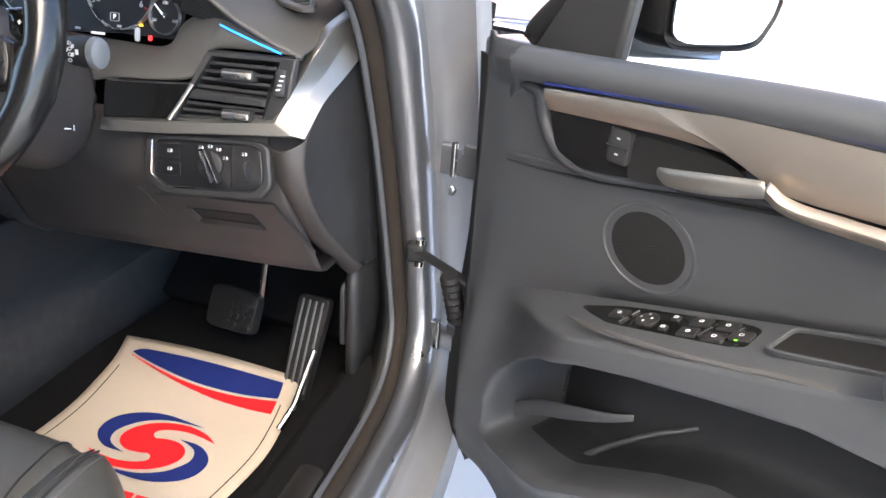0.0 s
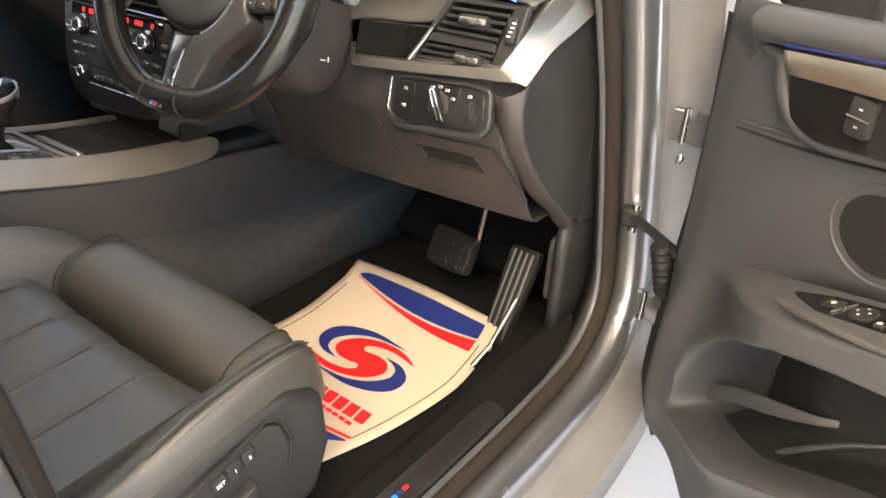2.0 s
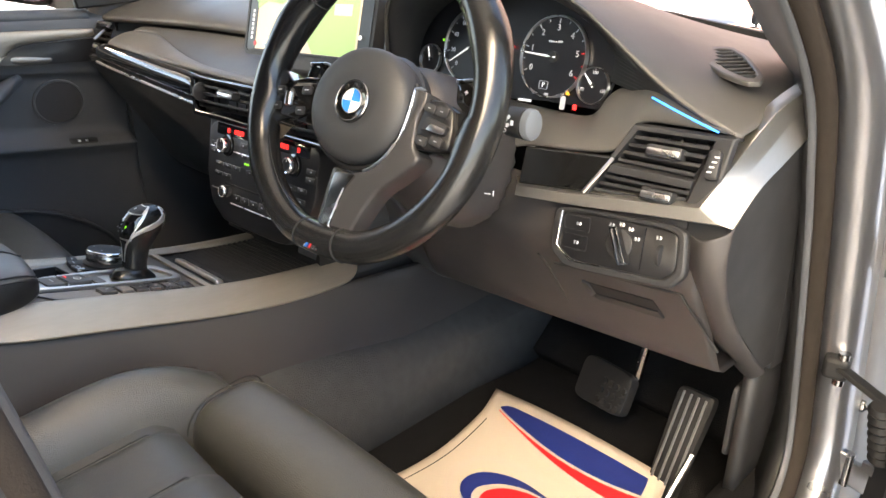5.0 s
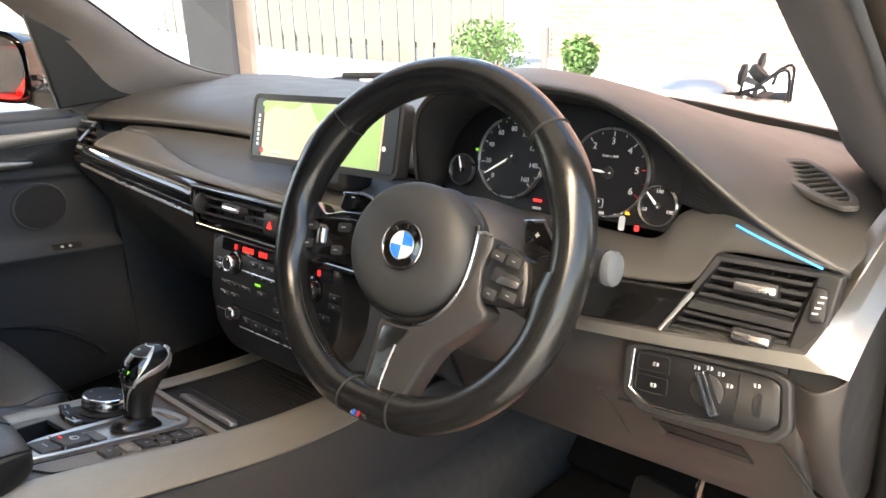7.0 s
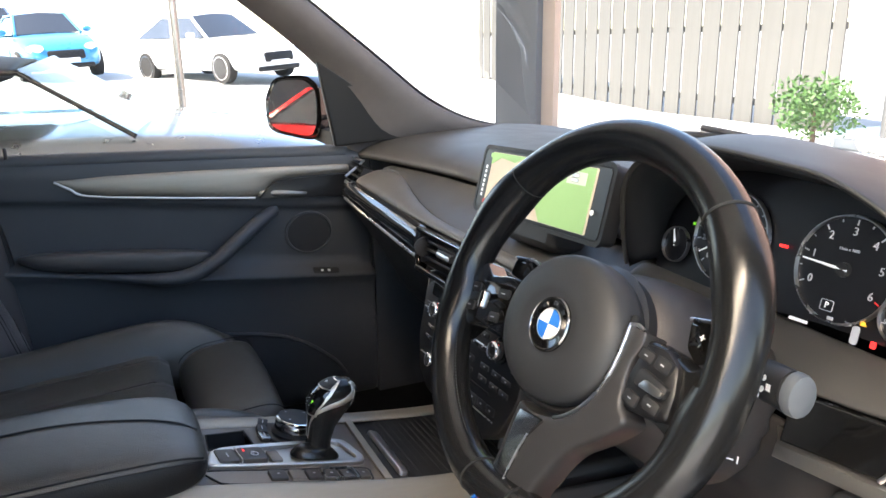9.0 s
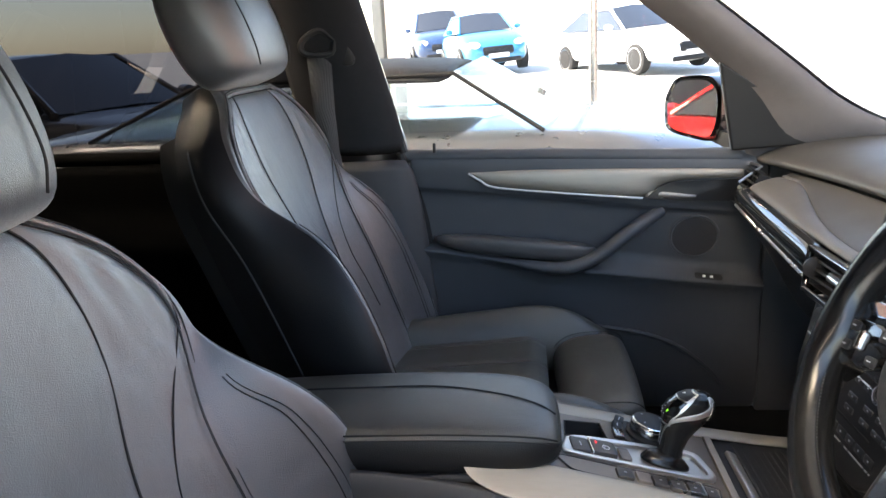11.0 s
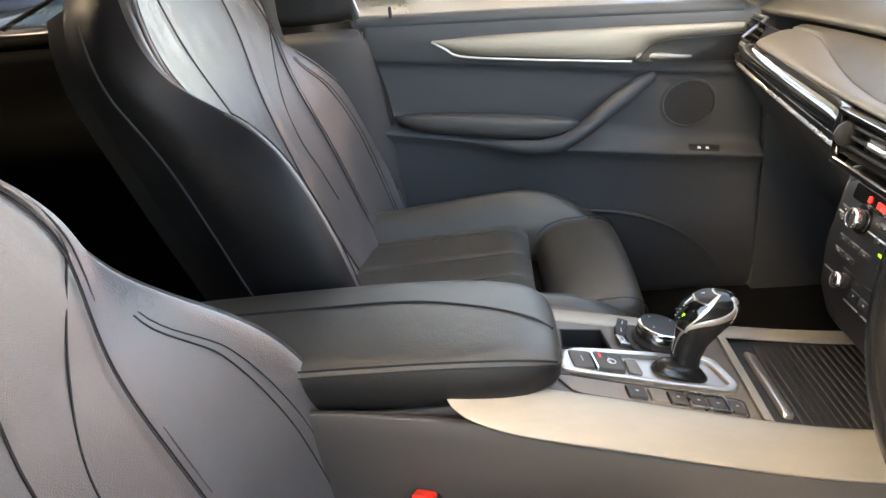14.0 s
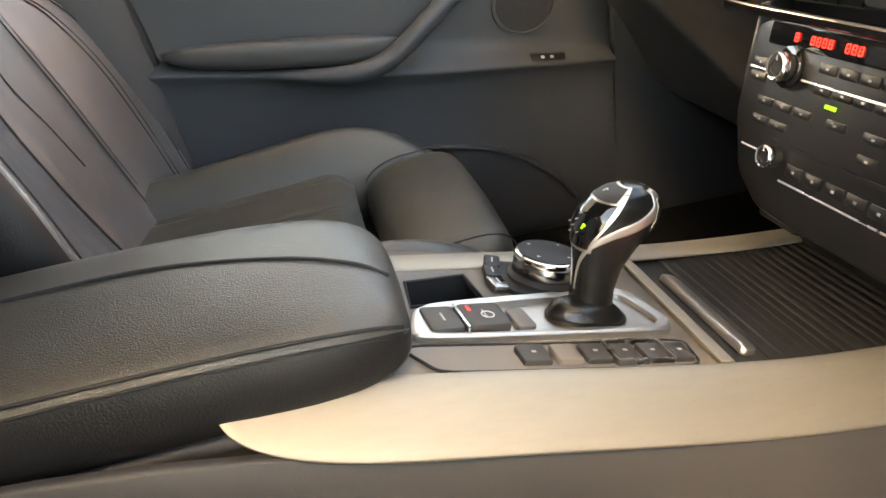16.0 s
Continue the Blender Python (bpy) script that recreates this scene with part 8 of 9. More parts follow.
part("inner_panel", sheet([pdoor_row(-0.535 + 0.77 * i / 56) for i in range(57)]), M_panel, pdoor, "black moulded door panel", solid=0.006, sub=1)
part("door_body", box(0.12, 1.05, 0.62, pose(-0.835, -0.05, 0.755)), M_paint, pdoor, bevel=0.03)
part("window_ledge", tube([QP(-0.56, 1.088, -0.005), QP(-0.2, 1.076, -0.005), QP(0.18, 1.060, -0.005)], 0.016, 12), M_panel, pdoor, "padded window ledge")
part("lock_pin", lathe([(0.0035, 0), (0.0035, 0.018), (0.002, 0.021)], 10, pose(-0.745, -0.478, 1.096)), M_dark, pdoor, "black lock pin")
ta = spline([QP(-0.405, 1.049, 0.014), QP(-0.30, 1.050, 0.018), QP(-0.1, 1.046, 0.018), QP(0.185, 1.036, 0.016)], 30)
tbm = spline([QP(-0.400, 1.044, 0.014), QP(-0.345, 1.017, 0.018), QP(-0.20, 1.000, 0.021), QP(-0.028, 0.983, 0.021), QP(0.030, 1.012, 0.016), QP(0.185, 1.016, 0.014)], 30)
part("aluminium_trim", sheet([[a + V(-0.008, 0, 0.001) for a in ta], ta, [a.lerp(b, 0.5) + V(0.004, 0, 0) for a, b in zip(ta, tbm)], tbm, [b + V(-0.008, 0, -0.001) for b in tbm]]), M_alu, pdoor, "brushed aluminium door trim", sub=1, solid=0.003)
part("trim_edge", tube([p + V(0.001, 0, -0.001) for p in spline([QP(-0.405, 1.047, 0.014), QP(-0.380, 1.032, 0.017), QP(-0.345, 1.015, 0.018), QP(-0.20, 0.998, 0.021), QP(-0.028, 0.981, 0.021)], 30)], 0.0026, 8), M_satin, pdoor, "bright lower trim edge")
# Black plate proud of the trim, coloured to read as a shaded recess.
part("recess_plate", slab(soft_poly([(-0.080, -0.018), (-0.050, 0.010), (-0.024, 0.018), (0.128, 0.020), (0.138, -0.030), (-0.020, -0.024)], 0.15), 0.006, QM(0.058, 0.997, 0.0255), edge=0.002), M_black, pdoor, "raised black plate for the handle recess")
blade = [spline([QP(y, z, d) for y, z, d in e], 16) for e in (((-0.016, 0.996, 0.020), (0.030, 0.993, 0.032), (0.070, 0.987, 0.032), (0.094, 0.983, 0.022)), ((-0.024, 0.981, 0.020), (0.030, 0.977, 0.030), (0.070, 0.975, 0.030), (0.090, 0.975, 0.021)))]
part("handle", sheet([[p + V(-0.006, 0, 0) for p in blade[0]], blade[0], blade[1], [p + V(-0.006, 0, 0) for p in blade[1]]]), M_alux, pdoor, "satin silver door handle", solid=0.003, sub=1)
lk = part("lock_buttons", slab(rrect(0.034, 0.027, 0.004), 0.006, QM(0.132, 0.990, 0.0215), edge=0.002), M_dark, pdoor, "black lock button block")
part("lock_line", box(0.030, 0.0016, 0.001, QM(0.132, 0.990, 0.0220)), M_silver, lk)
# padded armrest, and the pull handle that rises ahead of it
rings = []
for y, zc, hh, dd in ((-0.488, 0.902, 0.004, 0.030), (-0.478, 0.900, 0.010, 0.040), (-0.45, 0.896, 0.017, 0.054), (-0.40, 0.890, 0.021, 0.060), (-0.34, 0.884, 0.022, 0.062), (-0.24, 0.871, 0.025, 0.064), (-0.18, 0.866, 0.022, 0.062), (-0.145, 0.866, 0.014, 0.054), (-0.128, 0.869, 0.005, 0.040)):
    rings.append([QP(y, zc + hh * math.copysign(abs(math.sin(t)) ** 0.7, math.sin(t)) + 0.006 * math.cos(t), max(dd * 0.5 + dd * 0.5 * math.copysign(abs(math.cos(t)) ** 0.6, math.cos(t)), -0.004)) for t in (2 * math.pi * k / 24 for k in range(24))])
part("armrest_pad", loft(rings), M_shelf_pad, pdoor, "padded grey leather armrest", sub=1)
grab = spline([QP(-0.40, 0.862, 0.030), QP(-0.30, 0.848, 0.052), QP(-0.22, 0.838, 0.064), QP(-0.165, 0.845, 0.066), (QP(-0.120, 0.868, 0.062)), QP(-0.067, 0.905, 0.050), QP(-0.018, 0.933, 0.026), QP(0.014, 0.946, 0.002)], 60)
part("grab_handle", tube(grab, [0.006 + 0.011 * smooth(0.0, 0.35, i / 59) - 0.003 * smooth(0.8, 1.0, i / 59) for i in range(60)], 14, flat=0.9), M_panel, pdoor, "padded pull handle")
qm = QM(0.088, 0.886, 0.0015)
sk = part("loudspeaker", lathe([(0.055, 0.0), (0.054, 0.004), (0.050, 0.0045), (0.048, 0.001)], 48, qm, sy=0.90), M_panel, pdoor, "round loudspeaker grille")
part("grille", lathe([(0.0485, 0.0), (0.0485, 0.0015), (0.0004, 0.003)], 48, qm, sy=0.90), material("door_speaker_mesh", (0.030, 0.031, 0.034), 0.7, spec=0.3, bump=0.8, bscale=900, bdist=0.0015), sk)
ws = part("window_switch", slab(rrect(0.062, 0.016, 0.003), 0.006, frame_of(QP(0.118, 0.7985, 0.022), (0, 1, -0.12), V(-0.70, 0.1, 0.72)), edge=0.002), M_black, pdoor, "black window switch")
for y in (0.108, 0.124):
    part("mark", box(0.006, 0.005, 0.0006, frame_of(QP(y, 0.7985 - 0.12 * (y - 0.118), 0.0225), (0, 1, -0.12), V(-0.70, 0.1, 0.72))), M_white, ws)
part("pocket_rim", tube(spline([QP(-0.16, 0.690, 0.026), QP(-0.039, 0.672, 0.030), QP(0.047, 0.641, 0.034), QP(0.119, 0.584, 0.036), QP(0.15, 0.54, 0.03)], 24), 0.005, 10), M_panel, pdoor, "door pocket rim")
part("window_glass", sheet([[V(-0.79, -0.53, 1.07), V(-0.79, 0.15, 1.05)], [V(-0.75, -0.55, 1.30), V(-0.755, 0.05, 1.28)], [V(-0.68, -0.56, 1.52), V(-0.69, -0.15, 1.50)]]), M_glass, pdoor, "clear door glass").visible_shadow = False
part("door_seal", tube(spline([V(-0.742, -0.555, 1.10), V(-0.742, -0.510, 0.95), V(-0.742, -0.488, 0.72), V(-0.742, -0.47, 0.55)], 24), 0.010, 8), M_rubber, pdoor)
part("corner_triangle", extrude([QP(0.118, 1.262, 0.02), QP(0.132, 1.180, 0.02), QP(0.150, 1.078, 0.02), QP(0.335, 1.090, 0.035), QP(0.255, 1.165, 0.045)], V(0.018, 0, 0)), M_black, pdoor, "black mirror triangle", bevel=0.004)
# passenger mirror
pm = thing("door_mirror", "black door mirror with mirror glass", "mirror")
pf = frame_of((-0.99, 0.13, 1.142), (0.872, 0.49, 0.0), (-0.03, 0.052, 1))
if (pf.to_3x3() @ V(0, 0, 1)).y > 0:
    pf = frame_of((-0.99, 0.13, 1.142), (-0.872, -0.49, 0.0), (-0.03, 0.052, 1))
ol = soft_poly([(-0.085, -0.060), (0.085, -0.075), (0.105, -0.03), (0.10, 0.055), (0.055, 0.082), (-0.06, 0.075), (-0.095, 0.02)], 0.3, 4)
part("housing", loft([[pf @ V(p[0] * k, p[1] * k, z) for p in ol] for z, k in ((0.004, 0.93), (0.012, 1.0), (-0.03, 1.03), (-0.07, 0.9), (-0.10, 0.55))]), M_gloss, pm, "black mirror housing")
part("glass", slab([(p[0] * 0.86, p[1] * 0.86) for p in ol], 0.003, pf @ pose(0, 0, 0.0135)), M_mirror, pm, "mirror glass")
part("stem", loft([[V(-0.93, 0.16, 1.07), V(-0.88, 0.20, 1.07), V(-0.88, 0.20, 1.10), V(-0.93, 0.16, 1.10)], [V(-0.80, 0.20, 1.05), V(-0.78, 0.24, 1.05), V(-0.78, 0.24, 1.09), V(-0.80, 0.20, 1.09)]]), M_dark, pm)

# middle pillar of the passenger side with the belt
bp = thing("middle_pillar", "grey plastic middle pillar trim", "pillar trim", kind="structure")
part("upper_trim", sheet([[V(-0.735, -0.530, 1.095), V(-0.705, -0.560, 1.095), V(-0.695, -0.66, 1.095), V(-0.735, -0.76, 1.095)], [V(-0.72, -0.575, 1.27), V(-0.69, -0.60, 1.27), V(-0.675, -0.69, 1.27), V(-0.71, -0.78, 1.27)], [V(-0.66, -0.64, 1.56), V(-0.635, -0.66, 1.56), V(-0.62, -0.74, 1.56), V(-0.66, -0.82, 1.56)]]), M_uptrim, bp, "dark upper pillar trim", solid=0.01, sub=1)
part("lower_trim", sheet([[V(-0.735, -0.528, 1.098), V(-0.700, -0.556, 1.098), V(-0.690, -0.66, 1.098), V(-0.735, -0.76, 1.098)], [V(-0.735, -0.500, 0.90), V(-0.70, -0.53, 0.90), V(-0.685, -0.64, 0.90), V(-0.735, -0.74, 0.90)], [V(-0.735, -0.475, 0.55), V(-0.70, -0.50, 0.55), V(-0.68, -0.62, 0.55), V(-0.735, -0.72, 0.55)]]), M_ptrim, bp, "grey lower pillar trim", solid=0.01, sub=1)
part("pillar_seal", tube(spline([V(-0.735, -0.545, 1.10), V(-0.725, -0.59, 1.28), V(-0.68, -0.65, 1.50)], 16), 0.010, 8), M_rubber, bp)
part("pillar_outer", sheet([[V(-0.78, -0.535, 1.08), V(-0.775, -0.70, 1.08)], [V(-0.75, -0.58, 1.28), V(-0.745, -0.74, 1.28)], [V(-0.69, -0.64, 1.52), V(-0.69, -0.80, 1.52)]]), M_paint, bp, solid=0.02)
belt = thing("seat_belt", "grey seat belt hanging from its pillar loop", "seat belt")
part("webbing", sheet([[V(-0.668, -0.672, 1.325), V(-0.662, -0.722, 1.325)], [V(-0.668, -0.674, 1.21), V(-0.660, -0.718, 1.21)], [V(-0.667, -0.672, 1.12), V(-0.658, -0.706, 1.12)], [V(-0.664, -0.655, 1.0), V(-0.648, -0.695, 1.0)], [V(-0.662, -0.62, 0.80), V(-0.642, -0.66, 0.80)]]), M_belt, belt, "grey woven webbing", solid=0.0015)
part("loop", tube(spline([V(-0.664, -0.662, 1.345), V(-0.658, -0.690, 1.366), V(-0.652, -0.726, 1.345), V(-0.656, -0.722, 1.322), V(-0.664, -0.672, 1.320), V(-0.664, -0.662, 1.345)], 24), 0.007, 8), M_dark, belt, "dark belt loop")
part("loop_cover", slab(soft_poly([(-0.035, 0.034), (0.006, 0.036), (0.034, -0.022), (0.026, -0.036), (-0.030, -0.032)], 0.3), 0.012, frame_of((-0.668, -0.655, 1.328), (0.1, 1, 0), (0, 0.1, 1)), edge=0.004), M_dark, belt)

# closed rear door and tailgate; near-black trim colour carries the rear's shade
M_dglass = glass("privacy_glass", (0.05, 0.05, 0.055))
M_rear = material("rear_shade_black", (0.0035, 0.0035, 0.0035), 0.95, spec=0.02, bump=0.3, bscale=900)
rdoor = thing("rear_door", "closed rear car door with dark privacy glass", "car door")
part("inner_panel", sheet([[V(-0.752 + 0.03 * smooth(0.80, 0.86, z) * (1 - smooth(0.90, 0.93, z)), y, z + 0.01) for z in (0.46, 0.60, 0.78, 0.83, 0.87, 0.90, 0.94, 1.0, 1.06, 1.085)] for y in (-0.74, -0.9, -1.1, -1.3, -1.5, -1.62)]), M_rear, rdoor, "moulded rear door panel, blackened for shade", solid=0.008)
part("door_body", box(0.10, 0.92, 0.60, pose(-0.825, -1.17, 0.745)), M_paint, rdoor, bevel=0.03)
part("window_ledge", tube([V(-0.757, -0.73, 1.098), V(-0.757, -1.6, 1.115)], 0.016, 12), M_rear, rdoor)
part("window_glass", sheet([[V(-0.79, -0.74, 1.09), V(-0.79, -1.62, 1.11)], [V(-0.75, -0.77, 1.32), V(-0.75, -1.60, 1.33)], [V(-0.68, -0.80, 1.55), V(-0.68, -1.55, 1.55)]]), M_dglass, rdoor, "dark privacy glass")
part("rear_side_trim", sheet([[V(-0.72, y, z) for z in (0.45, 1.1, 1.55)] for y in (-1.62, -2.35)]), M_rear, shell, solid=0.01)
part("tailgate_trim", sheet([[V(x, -2.32 + 0.2 * (z - 0.45) / 1.1, z) for z in (0.45, 1.1, 1.58)] for x in (-0.74, 0.74)]), M_rear, shell, "tailgate trim, blackened for shade", solid=0.02)


# ---- showroom and forecourt ----
M_tile = material("pale_floor", (0.52, 0.52, 0.51), 0.35, vary=0.08, vscale=1.5, bump=0.05, bscale=40)
M_tarmac = material("pale_dry_tarmac", (0.34, 0.34, 0.33), 0.85, vary=0.25, vscale=2, bump=0.6, bscale=120, bdist=0.004)
M_fence = material("weathered_fence_board", (0.085, 0.085, 0.080), 0.8, vary=0.45, vscale=3, bump=0.4, bscale=60, stretch=(1, 1, 0.08))
M_steel = material("dark_grey_steel", (0.09, 0.095, 0.10), 0.5, vary=0.1, vscale=3)
M_tan = material("tan_timber", (0.42, 0.32, 0.25), 0.6, vary=0.15, vscale=6)
M_wall = material("dark_showroom_wall", (0.030, 0.030, 0.032), 0.8, vary=0.2, vscale=1.2, bump=0.1, bscale=50)
M_ceil = material("showroom_ceiling", (0.55, 0.54, 0.52), 0.8, vary=0.05, vscale=2)
M_brick = material("pale_orange_brick", (0.44, 0.29, 0.21), 0.85, vary=0.12, vscale=5, bump=0.3, bscale=90)
M_pale = material("pale_grey_pipe", (0.50, 0.50, 0.50), 0.5, vary=0.08)
nt = M_brick.node_tree
bt = nt.nodes.new("ShaderNodeTexBrick")
bt.inputs["Scale"].default_value, bt.inputs["Mortar Size"].default_value = 1.0, 0.012
bt.inputs["Brick Width"].default_value, bt.inputs["Row Height"].default_value = 0.225, 0.075
bt.inputs["Color1"].default_value, bt.inputs["Color2"].default_value, bt.inputs["Mortar"].default_value = (0.25, 0.128, 0.105, 1), (0.185, 0.090, 0.074, 1), (0.33, 0.28, 0.26, 1)
turn = nt.nodes.new("ShaderNodeMapping")
turn.inputs["Rotation"].default_value = (math.pi / 2, 0, 0)
nt.links.new(nt.nodes["Texture Coordinate"].outputs["Object"], turn.inputs[0])
nt.links.new(turn.outputs[0], bt.inputs["Vector"])
nt.links.new(bt.outputs["Color"], nt.nodes["Principled BSDF"].inputs["Base Color"])
M_leaf = material("shrub_leaf", (0.045, 0.11, 0.025), 0.6, vary=0.5, vscale=30)
M_bark = material("bark", (0.10, 0.07, 0.05), 0.9, vary=0.3)
M_fill = material("warm_fill_glow", (1.0, 0.86, 0.70), 0.5, emit=13.0)


def car_paint(name, c, metal=0.5):
    return material(name, c, 0.3, metal=metal, coat=1.0, vary=0.04, vscale=3)


# ground: level in the showroom, rising gently across the forecourt
gx = (-3000, -200, -60, -40, -26, -19, -14, -10, -6.5)
gz = (6.0, 3.0, 1.4, 1.0, 0.72, 0.56, 0.36, 0.16, 0.0)
floor_ob = part("showroom_floor", sheet([[V(x, y, -0.002) for y in (-14, -8, 0, 8, 14)] for x in (-6.5, -3, 0, 4, 9)]), M_tile, None)
tagged(floor_ob, "pale polished showroom floor", "floor", kind="structure")
yard = part("forecourt", sheet([[V(x, y, z) for y in (-3000, -60, -14, 0, 14, 60, 3000)] for x, z in zip(gx, gz)] ), M_tarmac, None)
tagged(yard, "pale sunlit forecourt rising gently", "ground", kind="structure")
for y0, y1 in ((14, 3000), (-3000, -14)):
    tagged(part("ground", sheet([[V(x, y, -0.004) for y in (y0, y1)] for x in (-6.5, 9, 3000)]), M_tarmac, None), "pale dry tarmac", "ground", kind="structure")
tagged(part("ground", sheet([[V(x, y, -0.004) for y in (-14, 14)] for x in (9, 3000)]), M_tarmac, None), "pale dry tarmac", "ground", kind="structure")
# Ceiling is out of view; its edges are set to shade the car.
tagged(part("ceiling", box(9.5, 11.0, 0.2, pose(-1.75, -4.5, 3.75)), M_ceil, None), "pale showroom ceiling", "ceiling", kind="structure")
tagged(part("wall_back", box(9.5, 0.2, 3.65, pose(-1.75, -10.1, 1.825)), M_wall, None), "dark showroom back wall", "wall", kind="structure")
# Overhead panels out of view, added to warm and brighten the cabin.
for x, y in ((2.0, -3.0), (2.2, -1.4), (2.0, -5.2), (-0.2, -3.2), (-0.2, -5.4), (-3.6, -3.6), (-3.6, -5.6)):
    cl = thing("fill_panel", "added warm fill panel, out of view", "ceiling light", group="showroom ceiling lights")
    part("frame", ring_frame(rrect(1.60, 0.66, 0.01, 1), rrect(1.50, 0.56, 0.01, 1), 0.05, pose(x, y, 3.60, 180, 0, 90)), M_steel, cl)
    part("diffuser", box(1.50, 0.56, 0.02, pose(x, y, 3.63, 0, 0, 90)), M_fill, cl, "glowing face of the fill panel")
# posts of the open front
for x, y, w in ((-4.38, 2.78, 0.36), (-5.05, -1.30, 0.20)):
    ps = thing("steel_post", "dark grey steel post with pale edge strip", "post", group="showroom posts")
    part("shaft", box(w, w * 0.8, 3.66, pose(x, y, 1.83, 0, 0, 32)), M_steel, ps, bevel=0.01)
    d = V(0.848, 0.53, 0) * (w / 2 + 0.05)
    part("edge_strip", box(0.10, 0.10, 3.66, pose(x + d.x, y + d.y, 1.83, 0, 0, 32)), M_tan if w > 0.3 else M_white, ps, "tan edge strip" if w > 0.3 else "white edge strip")
pole = thing("pole", "slim pale steel pole on the forecourt", "pole")
part("shaft", lathe([(0.055, 0.0), (0.055, 4.5)], 16, pose(-8.8, 0.62, 0.08)), M_dsilver, pole)
# close-boarded fence
fence = thing("fence", "weathered close-boarded timber fence", "fence")
rng = random.Random(4)
bmesh_board = None
for i in range(52):
    x = -15.2 + 0.185 * i
    y = 8.0 + 0.03 * (i % 2) + rng.uniform(-0.006, 0.006)
    if bmesh_board is None:
        bmesh_board = part("board", box(0.175, 0.022, 2.9, None), M_fence, fence, bevel=0.004)
        bmesh_board.matrix_basis = pose(x, y, 1.45)
        first = bmesh_board
    else:
        o = bpy.data.objects.new("board", first.data)
        scene.collection.objects.link(o)
        o.parent = fence
        o.matrix_basis = pose(x, y, 1.45 + rng.uniform(-0.03, 0.03), 0, rng.uniform(-0.4, 0.4), 0)
for z in (0.4, 1.4, 2.5):
    part("rail", box(9.6, 0.06, 0.09, pose(-10.5, 8.08, z)), M_fence, fence)
tagged(part("low_kerb", box(12, 0.3, 0.14, pose(-9.9, 7.7, 0.07)), M_tile, None, bevel=0.02), "pale kerb along the fence", "kerb", kind="structure")
# pale brick building beyond
bld = thing("brick_building", "pale orange brick building beyond the windscreen", "building")
part("wall", box(9.0, 0.25, 7.4, pose(-0.98, 9.0, 3.7)), M_brick, bld, "weathered pale orange brickwork")
part("plinth", box(9.0, 0.32, 0.22, pose(-0.98, 8.95, 0.11)), M_tile, bld, "pale rendered plinth")
pipe = part("downpipe", lathe([(0.055, 0.0), (0.055, 7.3)], 12, pose(-5.52, 8.80, 0)), M_pale, bld, "pale grey downpipe")
part("lower_pipe", lathe([(0.062, 0.0), (0.066, 0.62), (0.058, 0.66)], 12, pose(-5.52, 8.80, 0)), M_steel, pipe)
part("roof", box(9.4, 0.8, 0.15, pose(-0.98, 9.1, 7.45)), M_steel, bld)


def shrub(x, y, z, w, h, seed):
    s = thing("shrub", "green clipped leafy shrub", "shrub", group="shrubs")
    part("trunk", tube([V(x, y, 0), V(x + 0.02, y, z), V(x, y, z + h * 0.5)], [0.04, 0.03, 0.012], 8), M_bark, s)
    r, vs, fs = random.Random(seed), [], []
    for i in range(1500):
        a, b, k = r.uniform(0, 6.283), math.acos(r.uniform(-1, 1)), r.random() ** 0.4
        wob = 1 + 0.22 * math.sin(3 * a + seed) * math.sin(2 * b) + 0.1 * r.uniform(-1, 1)
        c = V(x + w / 2 * k * wob * math.sin(b) * math.cos(a), y + w / 2 * k * wob * math.sin(b) * math.sin(a), z + h / 2 + h / 2 * k * wob * math.cos(b))
        u = V(r.uniform(-1, 1), r.uniform(-1, 1), r.uniform(-1, 1)).normalized() * 0.035
        q = u.cross(V(r.uniform(-1, 1), r.uniform(-1, 1), r.uniform(-1, 1))).normalized() * 0.018
        o = len(vs)
        vs += [tuple(c - u), tuple(c + q), tuple(c + u), tuple(c - q)]
        fs.append((o, o + 1, o + 2, o + 3))
    part("crown", (vs, fs), M_leaf, s, "dense green leaves", smooth=False)


shrub(-5.14, 7.0, 0.18, 0.95, 0.70, 3)
shrub(-3.80, 7.0, 0.25, 0.42, 0.46, 8)


# ---- other vehicles ----
M_tyre = material("tyre_rubber", (0.015, 0.015, 0.015), 0.8, bump=0.3, bscale=80)
M_cglass = material("dark_car_glass", (0.02, 0.022, 0.025), 0.05, coat=0.5, vary=0.0, rvary=0.01)
M_lens = material("lamp_lens", (0.7, 0.7, 0.72), 0.08, coat=0.6, vary=0.05)


